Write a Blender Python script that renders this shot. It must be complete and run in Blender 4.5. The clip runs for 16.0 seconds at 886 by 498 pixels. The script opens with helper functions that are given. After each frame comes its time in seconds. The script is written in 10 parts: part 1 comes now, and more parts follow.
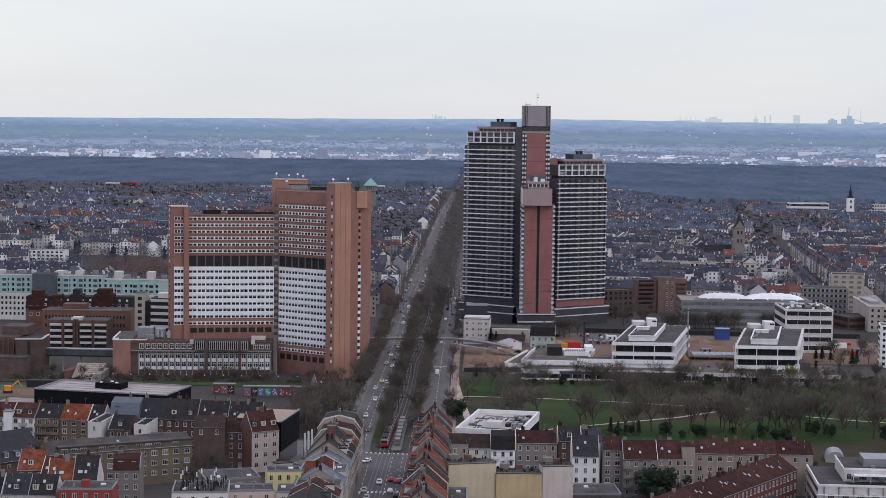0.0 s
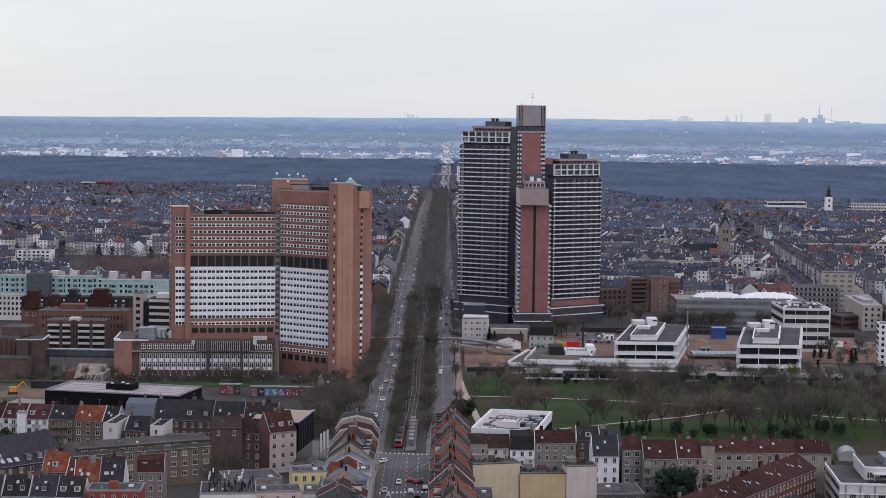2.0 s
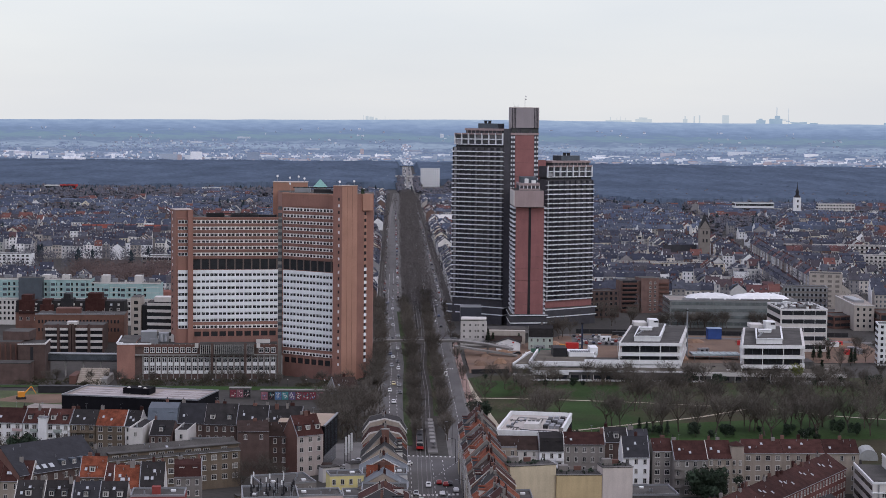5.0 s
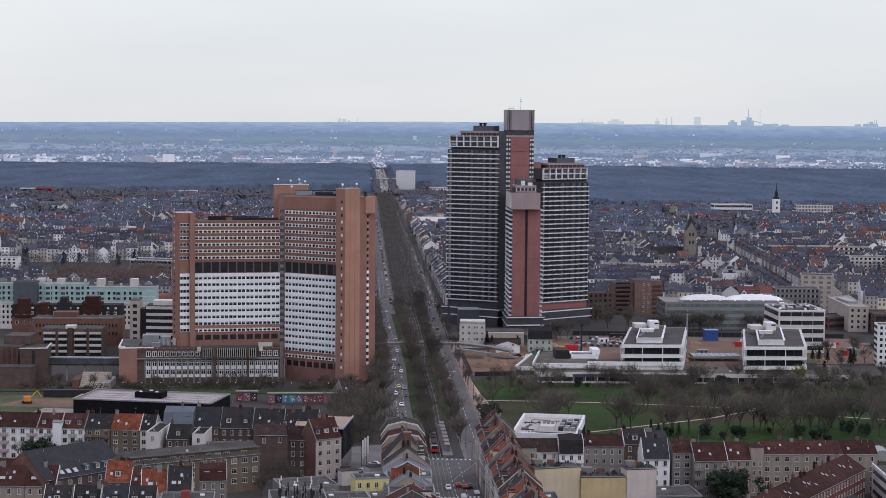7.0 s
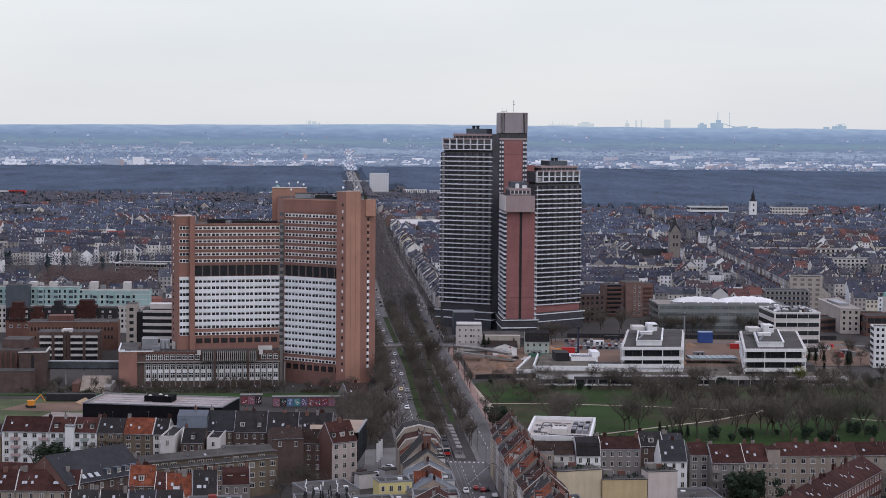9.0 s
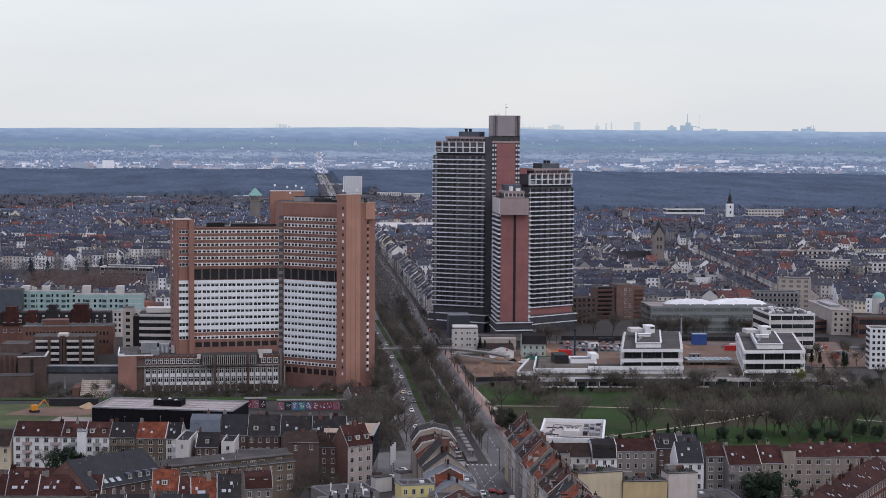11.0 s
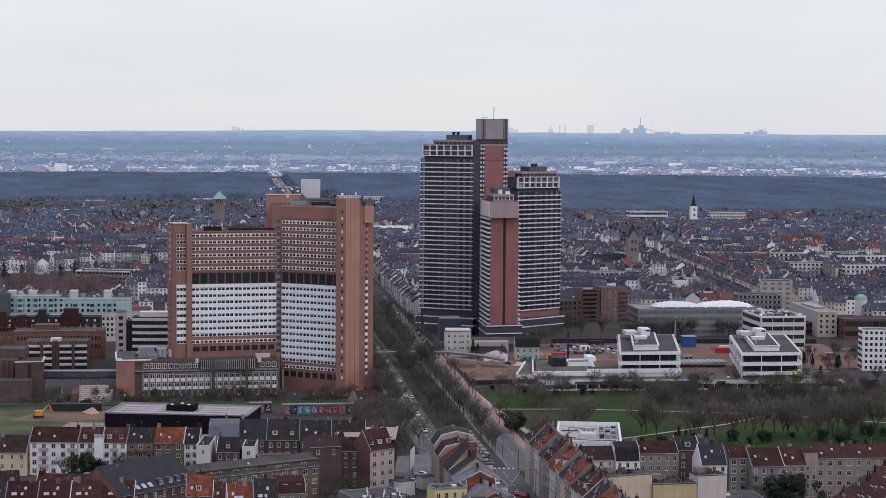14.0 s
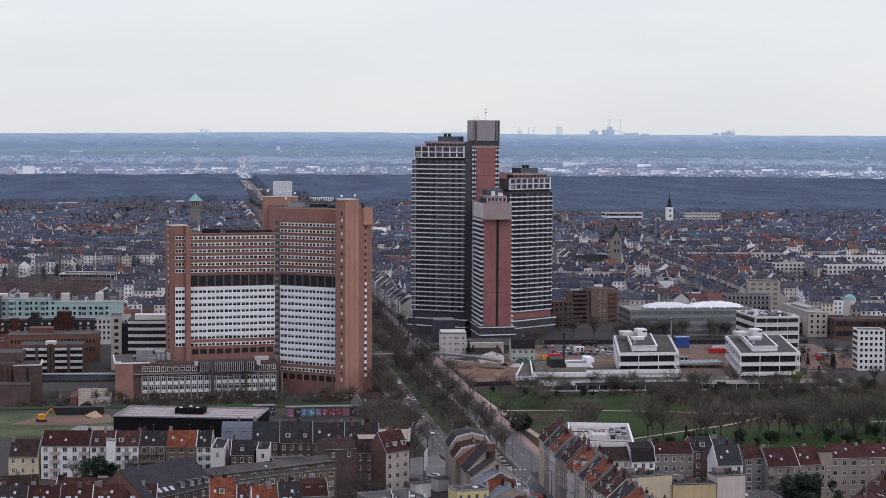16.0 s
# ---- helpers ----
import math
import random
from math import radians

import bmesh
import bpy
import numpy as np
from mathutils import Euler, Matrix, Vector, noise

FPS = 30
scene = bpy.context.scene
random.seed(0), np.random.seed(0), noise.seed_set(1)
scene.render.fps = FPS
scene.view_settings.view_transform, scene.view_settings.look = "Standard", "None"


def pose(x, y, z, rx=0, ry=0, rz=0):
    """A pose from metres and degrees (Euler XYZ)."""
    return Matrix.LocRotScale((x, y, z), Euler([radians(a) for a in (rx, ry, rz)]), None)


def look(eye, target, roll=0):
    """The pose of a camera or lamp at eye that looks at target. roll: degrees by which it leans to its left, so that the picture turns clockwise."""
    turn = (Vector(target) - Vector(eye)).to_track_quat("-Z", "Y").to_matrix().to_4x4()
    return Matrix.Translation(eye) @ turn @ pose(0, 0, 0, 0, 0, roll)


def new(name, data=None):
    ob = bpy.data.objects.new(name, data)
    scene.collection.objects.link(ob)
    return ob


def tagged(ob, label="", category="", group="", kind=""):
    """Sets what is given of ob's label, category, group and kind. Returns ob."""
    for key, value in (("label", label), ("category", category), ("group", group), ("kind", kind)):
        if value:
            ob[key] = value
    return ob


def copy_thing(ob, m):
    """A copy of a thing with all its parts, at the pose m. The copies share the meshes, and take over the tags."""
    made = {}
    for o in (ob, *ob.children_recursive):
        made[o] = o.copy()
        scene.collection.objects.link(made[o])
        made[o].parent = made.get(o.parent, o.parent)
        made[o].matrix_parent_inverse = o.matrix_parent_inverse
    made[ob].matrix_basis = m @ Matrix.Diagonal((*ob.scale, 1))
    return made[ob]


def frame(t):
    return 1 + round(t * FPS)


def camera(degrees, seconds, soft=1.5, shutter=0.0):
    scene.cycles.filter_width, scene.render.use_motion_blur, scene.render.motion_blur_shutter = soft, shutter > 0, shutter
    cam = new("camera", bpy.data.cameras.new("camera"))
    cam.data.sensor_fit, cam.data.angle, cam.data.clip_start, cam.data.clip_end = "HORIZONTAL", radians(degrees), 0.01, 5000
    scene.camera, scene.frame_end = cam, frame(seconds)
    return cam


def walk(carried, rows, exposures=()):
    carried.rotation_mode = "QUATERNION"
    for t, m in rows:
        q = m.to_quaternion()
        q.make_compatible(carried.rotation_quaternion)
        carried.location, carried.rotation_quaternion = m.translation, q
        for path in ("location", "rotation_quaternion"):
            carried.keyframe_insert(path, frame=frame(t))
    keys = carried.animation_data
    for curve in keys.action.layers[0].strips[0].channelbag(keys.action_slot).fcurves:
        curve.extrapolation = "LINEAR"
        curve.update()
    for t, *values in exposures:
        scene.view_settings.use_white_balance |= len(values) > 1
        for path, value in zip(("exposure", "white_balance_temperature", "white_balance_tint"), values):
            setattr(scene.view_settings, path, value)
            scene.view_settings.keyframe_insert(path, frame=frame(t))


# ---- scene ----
cam = camera(27.5, 16.0, soft=0.45)
PATH = [
    (0, (35.403, -1.643, 125.02), (35.366, 0.351, 124.877), 0.7),
    (0.5, (30.849, -1.75, 125.111), (30.821, 0.245, 124.968), 0.7),
    (1, (26.242, -2.0, 125.273), (26.224, -0.006, 125.13), 0.7),
    (1.5, (21.627, -2.238, 125.338), (21.619, -0.243, 125.195), 0.7),
    (2, (17.096, -2.417, 125.397), (17.097, -0.422, 125.253), 0.7),
    (2.5, (12.59, -2.398, 125.462), (12.6, -0.403, 125.318), 0.7),
    (3, (8.038, -2.459, 125.483), (8.056, -0.465, 125.34), 0.7),
    (3.5, (3.459, -2.544, 125.419), (3.487, -0.549, 125.278), 0.6),
    (4, (-1.085, -2.476, 125.394), (-1.047, -0.482, 125.252), 0.6),
    (6.5, (-23.645, -1.732, 125.446), (-23.561, 0.261, 125.306), 0.5),
    (7, (-28.28, -1.68, 125.522), (-28.186, 0.313, 125.383), 0.5),
    (7.5, (-32.907, -1.727, 125.503), (-32.802, 0.265, 125.366), 0.5),
    (8, (-37.475, -1.651, 125.538), (-37.361, 0.341, 125.401), 0.5),
    (8.5, (-42.086, -1.329, 125.632), (-41.961, 0.662, 125.496), 0.5),
    (9, (-46.576, -0.91, 125.604), (-46.442, 1.081, 125.468), 0.5),
    (11.5, (-68.925, 0.327, 125.524), (-68.741, 2.314, 125.392), 0.4),
    (12, (-73.487, 0.84, 125.548), (-73.293, 2.826, 125.416), 0.4),
    (12.5, (-78.055, 1.426, 125.555), (-77.852, 3.412, 125.425), 0.4),
    (13, (-82.514, 1.958, 125.54), (-82.3, 3.942, 125.41), 0.4),
    (13.5, (-87.044, 2.382, 125.591), (-86.819, 4.365, 125.462), 0.3),
    (14, (-91.585, 2.828, 125.635), (-91.35, 4.81, 125.506), 0.4),
    (14.5, (-96.07, 3.355, 125.599), (-95.824, 5.336, 125.47), 0.3),
    (15, (-100.581, 3.932, 125.495), (-100.325, 5.911, 125.367), 0.3),
    (15.5, (-105.002, 4.692, 125.509), (-104.736, 6.67, 125.382), 0.3),
    (16, (-109.601, 5.522, 125.503), (-109.325, 7.499, 125.376), 0.3),
]
walk(cam, [(t, look(eye, target, roll)) for t, eye, target, roll in PATH])

# ---------------------------------------------------------------- light
SUN_FROM = Vector((0.45, -0.6, 0.75)).normalized()
world = bpy.data.worlds.new("overcast_sky")
scene.world = world
world.use_nodes = True
wn, wl = world.node_tree.nodes, world.node_tree.links
wn.clear()
w_out = wn.new("ShaderNodeOutputWorld")
w_add = wn.new("ShaderNodeAddShader")
w_clear, w_cloud = wn.new("ShaderNodeBackground"), wn.new("ShaderNodeBackground")
w_sky = wn.new("ShaderNodeTexSky")
w_sky.sky_type, w_sky.sun_disc = "NISHITA", False
w_sky.sun_elevation, w_sky.sun_rotation = math.asin(SUN_FROM.z), math.atan2(SUN_FROM.x, SUN_FROM.y)
w_clear.inputs["Strength"].default_value = 0.02
wl.new(w_sky.outputs[0], w_clear.inputs["Color"])
# cloud deck: soft grey sheets, brighter towards the zenith
w_tc, w_map = wn.new("ShaderNodeTexCoord"), wn.new("ShaderNodeMapping")
w_map.inputs["Scale"].default_value = (1.6, 1.6, 9.0)
w_noise, w_ramp = wn.new("ShaderNodeTexNoise"), wn.new("ShaderNodeValToRGB")
w_noise.inputs["Scale"].default_value, w_noise.inputs["Detail"].default_value = 1.7, 5
w_ramp.color_ramp.elements[0].position, w_ramp.color_ramp.elements[1].position = 0.3, 0.72
w_ramp.color_ramp.elements[0].color = (0.66, 0.685, 0.745, 1)
w_ramp.color_ramp.elements[1].color = (0.772, 0.776, 0.8, 1)
w_sep, w_up = wn.new("ShaderNodeSeparateXYZ"), wn.new("ShaderNodeMapRange")
w_up.inputs["From Min"].default_value, w_up.inputs["From Max"].default_value = 0.02, 0.75
w_up.inputs["To Min"].default_value, w_up.inputs["To Max"].default_value = 1.0, 1.36
w_tone, w_high = wn.new("ShaderNodeMix"), wn.new("ShaderNodeMapRange")
w_tone.data_type = "RGBA"
w_tone.inputs[7].default_value = (0.685, 0.67, 0.835, 1)
w_high.inputs["From Min"].default_value, w_high.inputs["From Max"].default_value = 0.12, 0.45
w_mul = wn.new("ShaderNodeMath")
w_mul.operation = "MULTIPLY"
w_mul.inputs[1].default_value = 0.955
for a, b in ((w_tc.outputs["Generated"], w_map.inputs[0]), (w_map.outputs[0], w_noise.inputs["Vector"]), (w_noise.outputs["Fac"], w_ramp.inputs[0]),
             (w_ramp.outputs[0], w_tone.inputs[6]), (w_tone.outputs[2], w_cloud.inputs["Color"]), (w_sep.outputs["Z"], w_high.inputs["Value"]), (w_high.outputs[0], w_tone.inputs[0]), (w_tc.outputs["Generated"], w_sep.inputs[0]), (w_sep.outputs["Z"], w_up.inputs["Value"]),
             (w_up.outputs[0], w_mul.inputs[0]), (w_mul.outputs[0], w_cloud.inputs["Strength"]),
             (w_clear.outputs[0], w_add.inputs[0]), (w_cloud.outputs[0], w_add.inputs[1]), (w_add.outputs[0], w_out.inputs[0])):
    wl.new(a, b)
sun = new("sun", bpy.data.lights.new("sun", "SUN"))
sun.data.energy, sun.data.angle, sun.data.color = 0.7, radians(25), (1.0, 0.95, 0.88)
sun.matrix_world = look(SUN_FROM * 50, (0, 0, 0))
scene.view_settings.exposure = 0.0

# ---------------------------------------------------------------- materials


def mat(name, col, rough=0.8, metal=0.0, var=0.25, scale=0.6, fine=6.0, bump=0.0, rand=0.0, streak=0.0, spec=0.3, island=False, course=0.0, stretch=(1, 1, 1)):
    """A procedural surface: col with patches (scale, per metre), grain (fine), rain streaks, and a tint that differs from piece to piece."""
    m = bpy.data.materials.new(name)
    m.use_nodes = True
    n, l = m.node_tree.nodes, m.node_tree.links
    b = n["Principled BSDF"]
    b.inputs["Roughness"].default_value, b.inputs["Metallic"].default_value = rough, metal
    b.inputs["Specular IOR Level"].default_value = spec
    tc = n.new("ShaderNodeTexCoord")
    total = None

    def term(scl, vec_scale, detail, amount):
        mp, nz, mr = n.new("ShaderNodeMapping"), n.new("ShaderNodeTexNoise"), n.new("ShaderNodeMapRange")
        mp.inputs["Scale"].default_value = vec_scale
        nz.inputs["Scale"].default_value, nz.inputs["Detail"].default_value = scl, detail
        mr.inputs["From Min"].default_value, mr.inputs["From Max"].default_value = 0.25, 0.75
        mr.inputs["To Min"].default_value, mr.inputs["To Max"].default_value = 1 - amount, 1 + amount
        l.new(tc.outputs["Object"], mp.inputs[0]), l.new(mp.outputs[0], nz.inputs["Vector"]), l.new(nz.outputs["Fac"], mr.inputs["Value"])
        return mr.outputs[0], nz.outputs["Fac"]

    def times(a, c):
        if a is None:
            return c
        k = n.new("ShaderNodeMath")
        k.operation = "MULTIPLY"
        l.new(a, k.inputs[0]), l.new(c, k.inputs[1])
        return k.outputs[0]

    big, _ = term(scale, stretch, 4, var)
    small, small_raw = term(fine, stretch, 3, var * 0.6)
    total = times(big, small)
    if streak:
        s, _ = term(0.8, (1.0, 1.0, 0.12), 3, streak * 0.55)
        total = times(total, s)
    if course:
        sp, wv, mr = n.new("ShaderNodeSeparateXYZ"), n.new("ShaderNodeMath"), n.new("ShaderNodeMapRange")
        wv.operation = "PINGPONG"
        wv.inputs[1].default_value = course
        mr.inputs["From Max"].default_value, mr.inputs["To Min"].default_value, mr.inputs["To Max"].default_value = course, 0.93, 1.06
        l.new(tc.outputs["Object"], sp.inputs[0]), l.new(sp.outputs["Z"], wv.inputs[0]), l.new(wv.outputs[0], mr.inputs["Value"])
        total = times(total, mr.outputs[0])
    if rand:
        src = n.new("ShaderNodeNewGeometry").outputs["Random Per Island"] if island else n.new("ShaderNodeObjectInfo").outputs["Random"]
        mr = n.new("ShaderNodeMapRange")
        mr.inputs["To Min"].default_value, mr.inputs["To Max"].default_value = 1 - rand, 1 + rand
        l.new(src, mr.inputs["Value"])
        total = times(total, mr.outputs[0])
    mix = n.new("ShaderNodeVectorMath")
    mix.operation = "SCALE"
    mix.inputs[0].default_value = col
    l.new(total, mix.inputs["Scale"]), l.new(mix.outputs[0], b.inputs["Base Color"])
    if bump:
        bp = n.new("ShaderNodeBump")
        bp.inputs["Strength"].default_value, bp.inputs["Distance"].default_value = bump, 0.06
        l.new(small_raw, bp.inputs["Height"]), l.new(bp.outputs[0], b.inputs["Normal"])
    return m


def palette(name, cols, rough=0.8, var=0.25, scale=0.5, fine=3.0, streak=0.0, spec=0.3, by_object=False):
    """A surface whose colour differs from island to island, or from object to object: one of cols each."""
    m = mat(name, (1, 1, 1), rough, 0, var, scale, fine, 0, 0, streak, spec)
    n, l = m.node_tree.nodes, m.node_tree.links
    geo, ramp = n.new("ShaderNodeNewGeometry"), n.new("ShaderNodeValToRGB")
    ramp.color_ramp.interpolation = "CONSTANT"
    e = ramp.color_ramp.elements
    while len(e) < len(cols):
        e.new(1)
    for i, c in enumerate(cols):
        e[i].position, e[i].color = i / len(cols), (*c, 1)
    l.new(n.new("ShaderNodeObjectInfo").outputs["Random"] if by_object else geo.outputs["Random Per Island"], ramp.inputs[0])
    scl = [k for k in n if k.bl_idname == "ShaderNodeVectorMath"][0]
    l.new(ramp.outputs[0], scl.inputs[0])
    return m


def glow(name, low, high, scale, stretch, detail=6.0, rough=0.55):
    """A far, hazy piece of the distance, which glows."""
    m = bpy.data.materials.new(name)
    m.use_nodes = True
    n, l = m.node_tree.nodes, m.node_tree.links
    n.clear()
    out, em, tc, mp = n.new("ShaderNodeOutputMaterial"), n.new("ShaderNodeEmission"), n.new("ShaderNodeTexCoord"), n.new("ShaderNodeMapping")
    nz, rp = n.new("ShaderNodeTexNoise"), n.new("ShaderNodeValToRGB")
    mp.inputs["Scale"].default_value = stretch
    nz.inputs["Scale"].default_value, nz.inputs["Detail"].default_value, nz.inputs["Roughness"].default_value = scale, detail, rough
    rp.color_ramp.elements[0].position, rp.color_ramp.elements[1].position = 0.33, 0.68
    rp.color_ramp.elements[0].color, rp.color_ramp.elements[1].color = (*low, 1), (*high, 1)
    l.new(tc.outputs["Object"], mp.inputs[0]), l.new(mp.outputs[0], nz.inputs["Vector"]), l.new(nz.outputs["Fac"], rp.inputs[0])
    l.new(rp.outputs[0], em.inputs[0]), l.new(em.outputs[0], out.inputs[0])
    return m


def glass(name, col=(0.02, 0.022, 0.026), rough=0.12, rand=0.5):
    m = mat(name, col, rough, 0, 0.3, 0.3, 2, 0, rand, 0, 0.5, True)
    return m


WHITE = mat("white_paint", (0.68, 0.69, 0.7), 0.65, 0, 0.08, 0.15, 2, 0, 0.06, 0.12, 0.2)
BLACKC = mat("black_cladding", (0.008, 0.008, 0.0105), 0.85, 0, 0.3, 0.2, 3, 0, 0, 0.2, 0.08)
OFFWHITE = mat("off_white_render", (0.52, 0.505, 0.49), 0.85, 0, 0.1, 0.2, 3, 0, 0.06, 0.1)
CREAM = mat("cream_render", (0.47, 0.4, 0.29), 0.85, 0, 0.1, 0.2, 3, 0, 0.05, 0.1)
BEIGE = mat("beige_render", (0.27, 0.235, 0.2), 0.9, 0, 0.14, 0.15, 3, 0, 0.08, 0.2)
GREY = mat("grey_render", (0.185, 0.172, 0.162), 0.9, 0, 0.14, 0.2, 3, 0, 0.08, 0.2)
BROWNR = mat("brown_render", (0.135, 0.107, 0.08), 0.9, 0, 0.2, 0.2, 3, 0, 0.12, 0.2)
PINK = mat("pale_pink_render", (0.45, 0.35, 0.315), 0.85, 0, 0.1, 0.2, 3, 0, 0.05, 0.1)
YELLOW = mat("pale_yellow_render", (0.5, 0.44, 0.2), 0.85, 0, 0.1, 0.2, 3, 0, 0.05, 0.1)
MINT = mat("mint_green_cladding", (0.3, 0.43, 0.43), 0.7, 0, 0.08, 0.2, 2, 0, 0.05, 0.08)
BRICK = mat("red_brown_brick", (0.125, 0.066, 0.054), 0.9, 0, 0.22, 0.3, 5, 0.2, 0.1, 0.1)
DBRICK = mat("dark_brown_brick", (0.088, 0.06, 0.054), 0.9, 0, 0.25, 0.3, 5, 0.2, 0.12, 0.1)
CONC = mat("concrete", (0.22, 0.213, 0.205), 0.9, 0, 0.18, 0.25, 4, 0.15, 0.05, 0.15)
DCONC = mat("dark_concrete", (0.075, 0.073, 0.073), 0.9, 0, 0.2, 0.25, 4, 0.1, 0.08, 0.15)
METAL = mat("grey_metal", (0.27, 0.28, 0.3), 0.45, 0.6, 0.12, 0.3, 4)
DARK = mat("dark_metal", (0.022, 0.022, 0.025), 0.6, 0, 0.25, 0.3, 4, 0, 0, 0, 0.2)
ZINC = mat("zinc_sheet", (0.1, 0.118, 0.14), 0.45, 0.5, 0.15, 0.3, 5, 0, 0.1, 0.1)
SLATE = mat("slate_roof", (0.019, 0.0175, 0.018), 0.75, 0, 0.35, 0.5, 6, 0.4, 0.3, 0.2, 0.18, course=0.2)
BLUESL = mat("blue_grey_slate_roof", (0.023, 0.0235, 0.028), 0.7, 0, 0.28, 0.4, 6, 0.4, 0.25, 0.2, 0.2, course=0.2)
TILER = mat("red_brown_tile_roof", (0.046, 0.0205, 0.018), 0.9, 0, 0.35, 0.4, 6, 0.5, 0.25, 0.25, 0.12, course=0.2)
TILEO = mat("orange_tile_roof", (0.135, 0.043, 0.025), 0.9, 0, 0.5, 0.5, 6, 0.5, 0.25, 0.3, 0.12, course=0.2)
TILEB = mat("brown_tile_roof", (0.034, 0.023, 0.02), 0.9, 0, 0.35, 0.4, 6, 0.5, 0.25, 0.25, 0.12, course=0.2)
FELT = mat("bitumen_roof", (0.066, 0.063, 0.06), 0.92, 0, 0.38, 0.14, 3, 0.1, 0.2, 0, 0.15)
GRAVEL = mat("gravel_roof", (0.24, 0.215, 0.195), 0.95, 0, 0.25, 0.12, 5, 0.1, 0.1)
PANE = glass("window_glass")
PANEL = glass("window_glass_light", (0.06, 0.068, 0.08), 0.15, 0.6)
HPANE = palette("house_window_glass", [(0.02, 0.022, 0.026), (0.035, 0.036, 0.04), (0.02, 0.021, 0.024), (0.09, 0.088, 0.084), (0.028, 0.03, 0.034), (0.18, 0.175, 0.165), (0.05, 0.05, 0.053)], 0.2, 0.2, 0.5, 2, 0, 0.5, True)
WFRAME = mat("window_frame_paint", (0.46, 0.45, 0.43), 0.7, 0, 0.1, 0.3, 3, 0, 0.2)
ASPH = mat("asphalt", (0.1, 0.096, 0.095), 0.9, 0, 0.22, 0.06, 2, 0.1)
PAVE = mat("paving", (0.13, 0.125, 0.12), 0.9, 0, 0.22, 0.1, 2, 0.1)
BIKE = mat("pink_cycle_path", (0.25, 0.17, 0.145), 0.9, 0, 0.18, 0.1, 2)
PATHM = mat("gravel_path", (0.36, 0.315, 0.25), 0.95, 0, 0.18, 0.15, 3)
LINE = mat("road_paint", (0.62, 0.62, 0.6), 0.8, 0, 0.2, 0.4, 5)
BALLAST = mat("track_bed", (0.045, 0.04, 0.036), 0.95, 0, 0.3, 0.1, 4, 0.2)
RAIL = mat("steel_rail", (0.17, 0.165, 0.16), 0.6, 0.3, 0.15, 0.3, 3)
LAWN = mat("lawn", (0.03, 0.058, 0.017), 0.95, 0, 0.45, 0.03, 0.9, 0.3, 0, 0, 0.1)
MEAD = mat("rough_grass", (0.06, 0.078, 0.03), 0.95, 0, 0.5, 0.05, 1.2, 0.3)
EARTH = mat("bare_earth", (0.155, 0.102, 0.074), 0.95, 0, 0.3, 0.05, 1.2, 0.3)
LEAFL = mat("leaf_litter", (0.034, 0.029, 0.023), 0.95, 0, 0.4, 0.05, 1.0, 0.3)
BARK = mat("bark", (0.075, 0.06, 0.05), 0.95, 0, 0.3, 0.5, 4, 0.3)
TWIG = mat("bare_twigs", (0.104, 0.094, 0.081), 0.95, 0, 0.3, 0.2, 2, 0, 0.35, 0, 0.1)
# trees among the far houses: haze is put into these bluer, lifted colours
TWIGF = palette("hazy_bare_twigs", [(0.1, 0.104, 0.125), (0.125, 0.122, 0.138), (0.09, 0.097, 0.12), (0.115, 0.12, 0.145), (0.14, 0.13, 0.136)], 0.95, 0.3, 0.05, 0.5, 0, 0.05)
NEEDLEF = mat("hazy_evergreen", (0.034, 0.048, 0.058), 0.95, 0, 0.4, 0.05, 0.5, 0, 0, 0, 0.05)
# park ground: grass worn to brown leaf mould under the trees
PARKM = mat("park_grass", (0.03, 0.05, 0.017), 0.95, 0, 0.4, 0.03, 0.9, 0.3, 0, 0, 0.1)
pk_n, pk_l = PARKM.node_tree.nodes, PARKM.node_tree.links
pk_noise, pk_ramp, pk_tc = pk_n.new("ShaderNodeTexNoise"), pk_n.new("ShaderNodeValToRGB"), pk_n.new("ShaderNodeTexCoord")
pk_noise.inputs["Scale"].default_value, pk_noise.inputs["Detail"].default_value, pk_noise.inputs["Roughness"].default_value = 0.019, 6, 0.6
pk_ramp.color_ramp.elements[0].position, pk_ramp.color_ramp.elements[1].position = 0.4, 0.58
pk_ramp.color_ramp.elements[0].color, pk_ramp.color_ramp.elements[1].color = (0.028, 0.054, 0.016, 1), (0.047, 0.042, 0.026, 1)
pk_l.new(pk_tc.outputs["Object"], pk_noise.inputs["Vector"]), pk_l.new(pk_noise.outputs["Fac"], pk_ramp.inputs[0])
pk_l.new(pk_ramp.outputs[0], [k for k in pk_n if k.bl_idname == "ShaderNodeVectorMath"][0].inputs[0])
TWIGG = mat("budding_twigs", (0.16, 0.18, 0.05), 0.9, 0, 0.3, 0.2, 2, 0, 0.2)
NEEDLE = mat("evergreen_needles", (0.02, 0.034, 0.02), 0.9, 0, 0.4, 0.3, 2, 0, 0.3)
BLUE = mat("blue_sheet", (0.03, 0.07, 0.24), 0.5, 0, 0.15, 0.3, 3)
RED = mat("red_paint", (0.42, 0.03, 0.03), 0.45, 0, 0.12, 0.3, 3)
GREENP = mat("green_sheet", (0.05, 0.14, 0.1), 0.7, 0, 0.2, 0.2, 2)
ORANGE = mat("orange_paint", (0.6, 0.24, 0.03), 0.5, 0, 0.12, 0.3, 3)
CWHITE = mat("car_white", (0.7, 0.7, 0.7), 0.3, 0, 0.03, 0.3, 3, spec=0.5)
CBLACK = mat("car_black", (0.02, 0.02, 0.022), 0.25, 0, 0.05, 0.3, 3, spec=0.5)
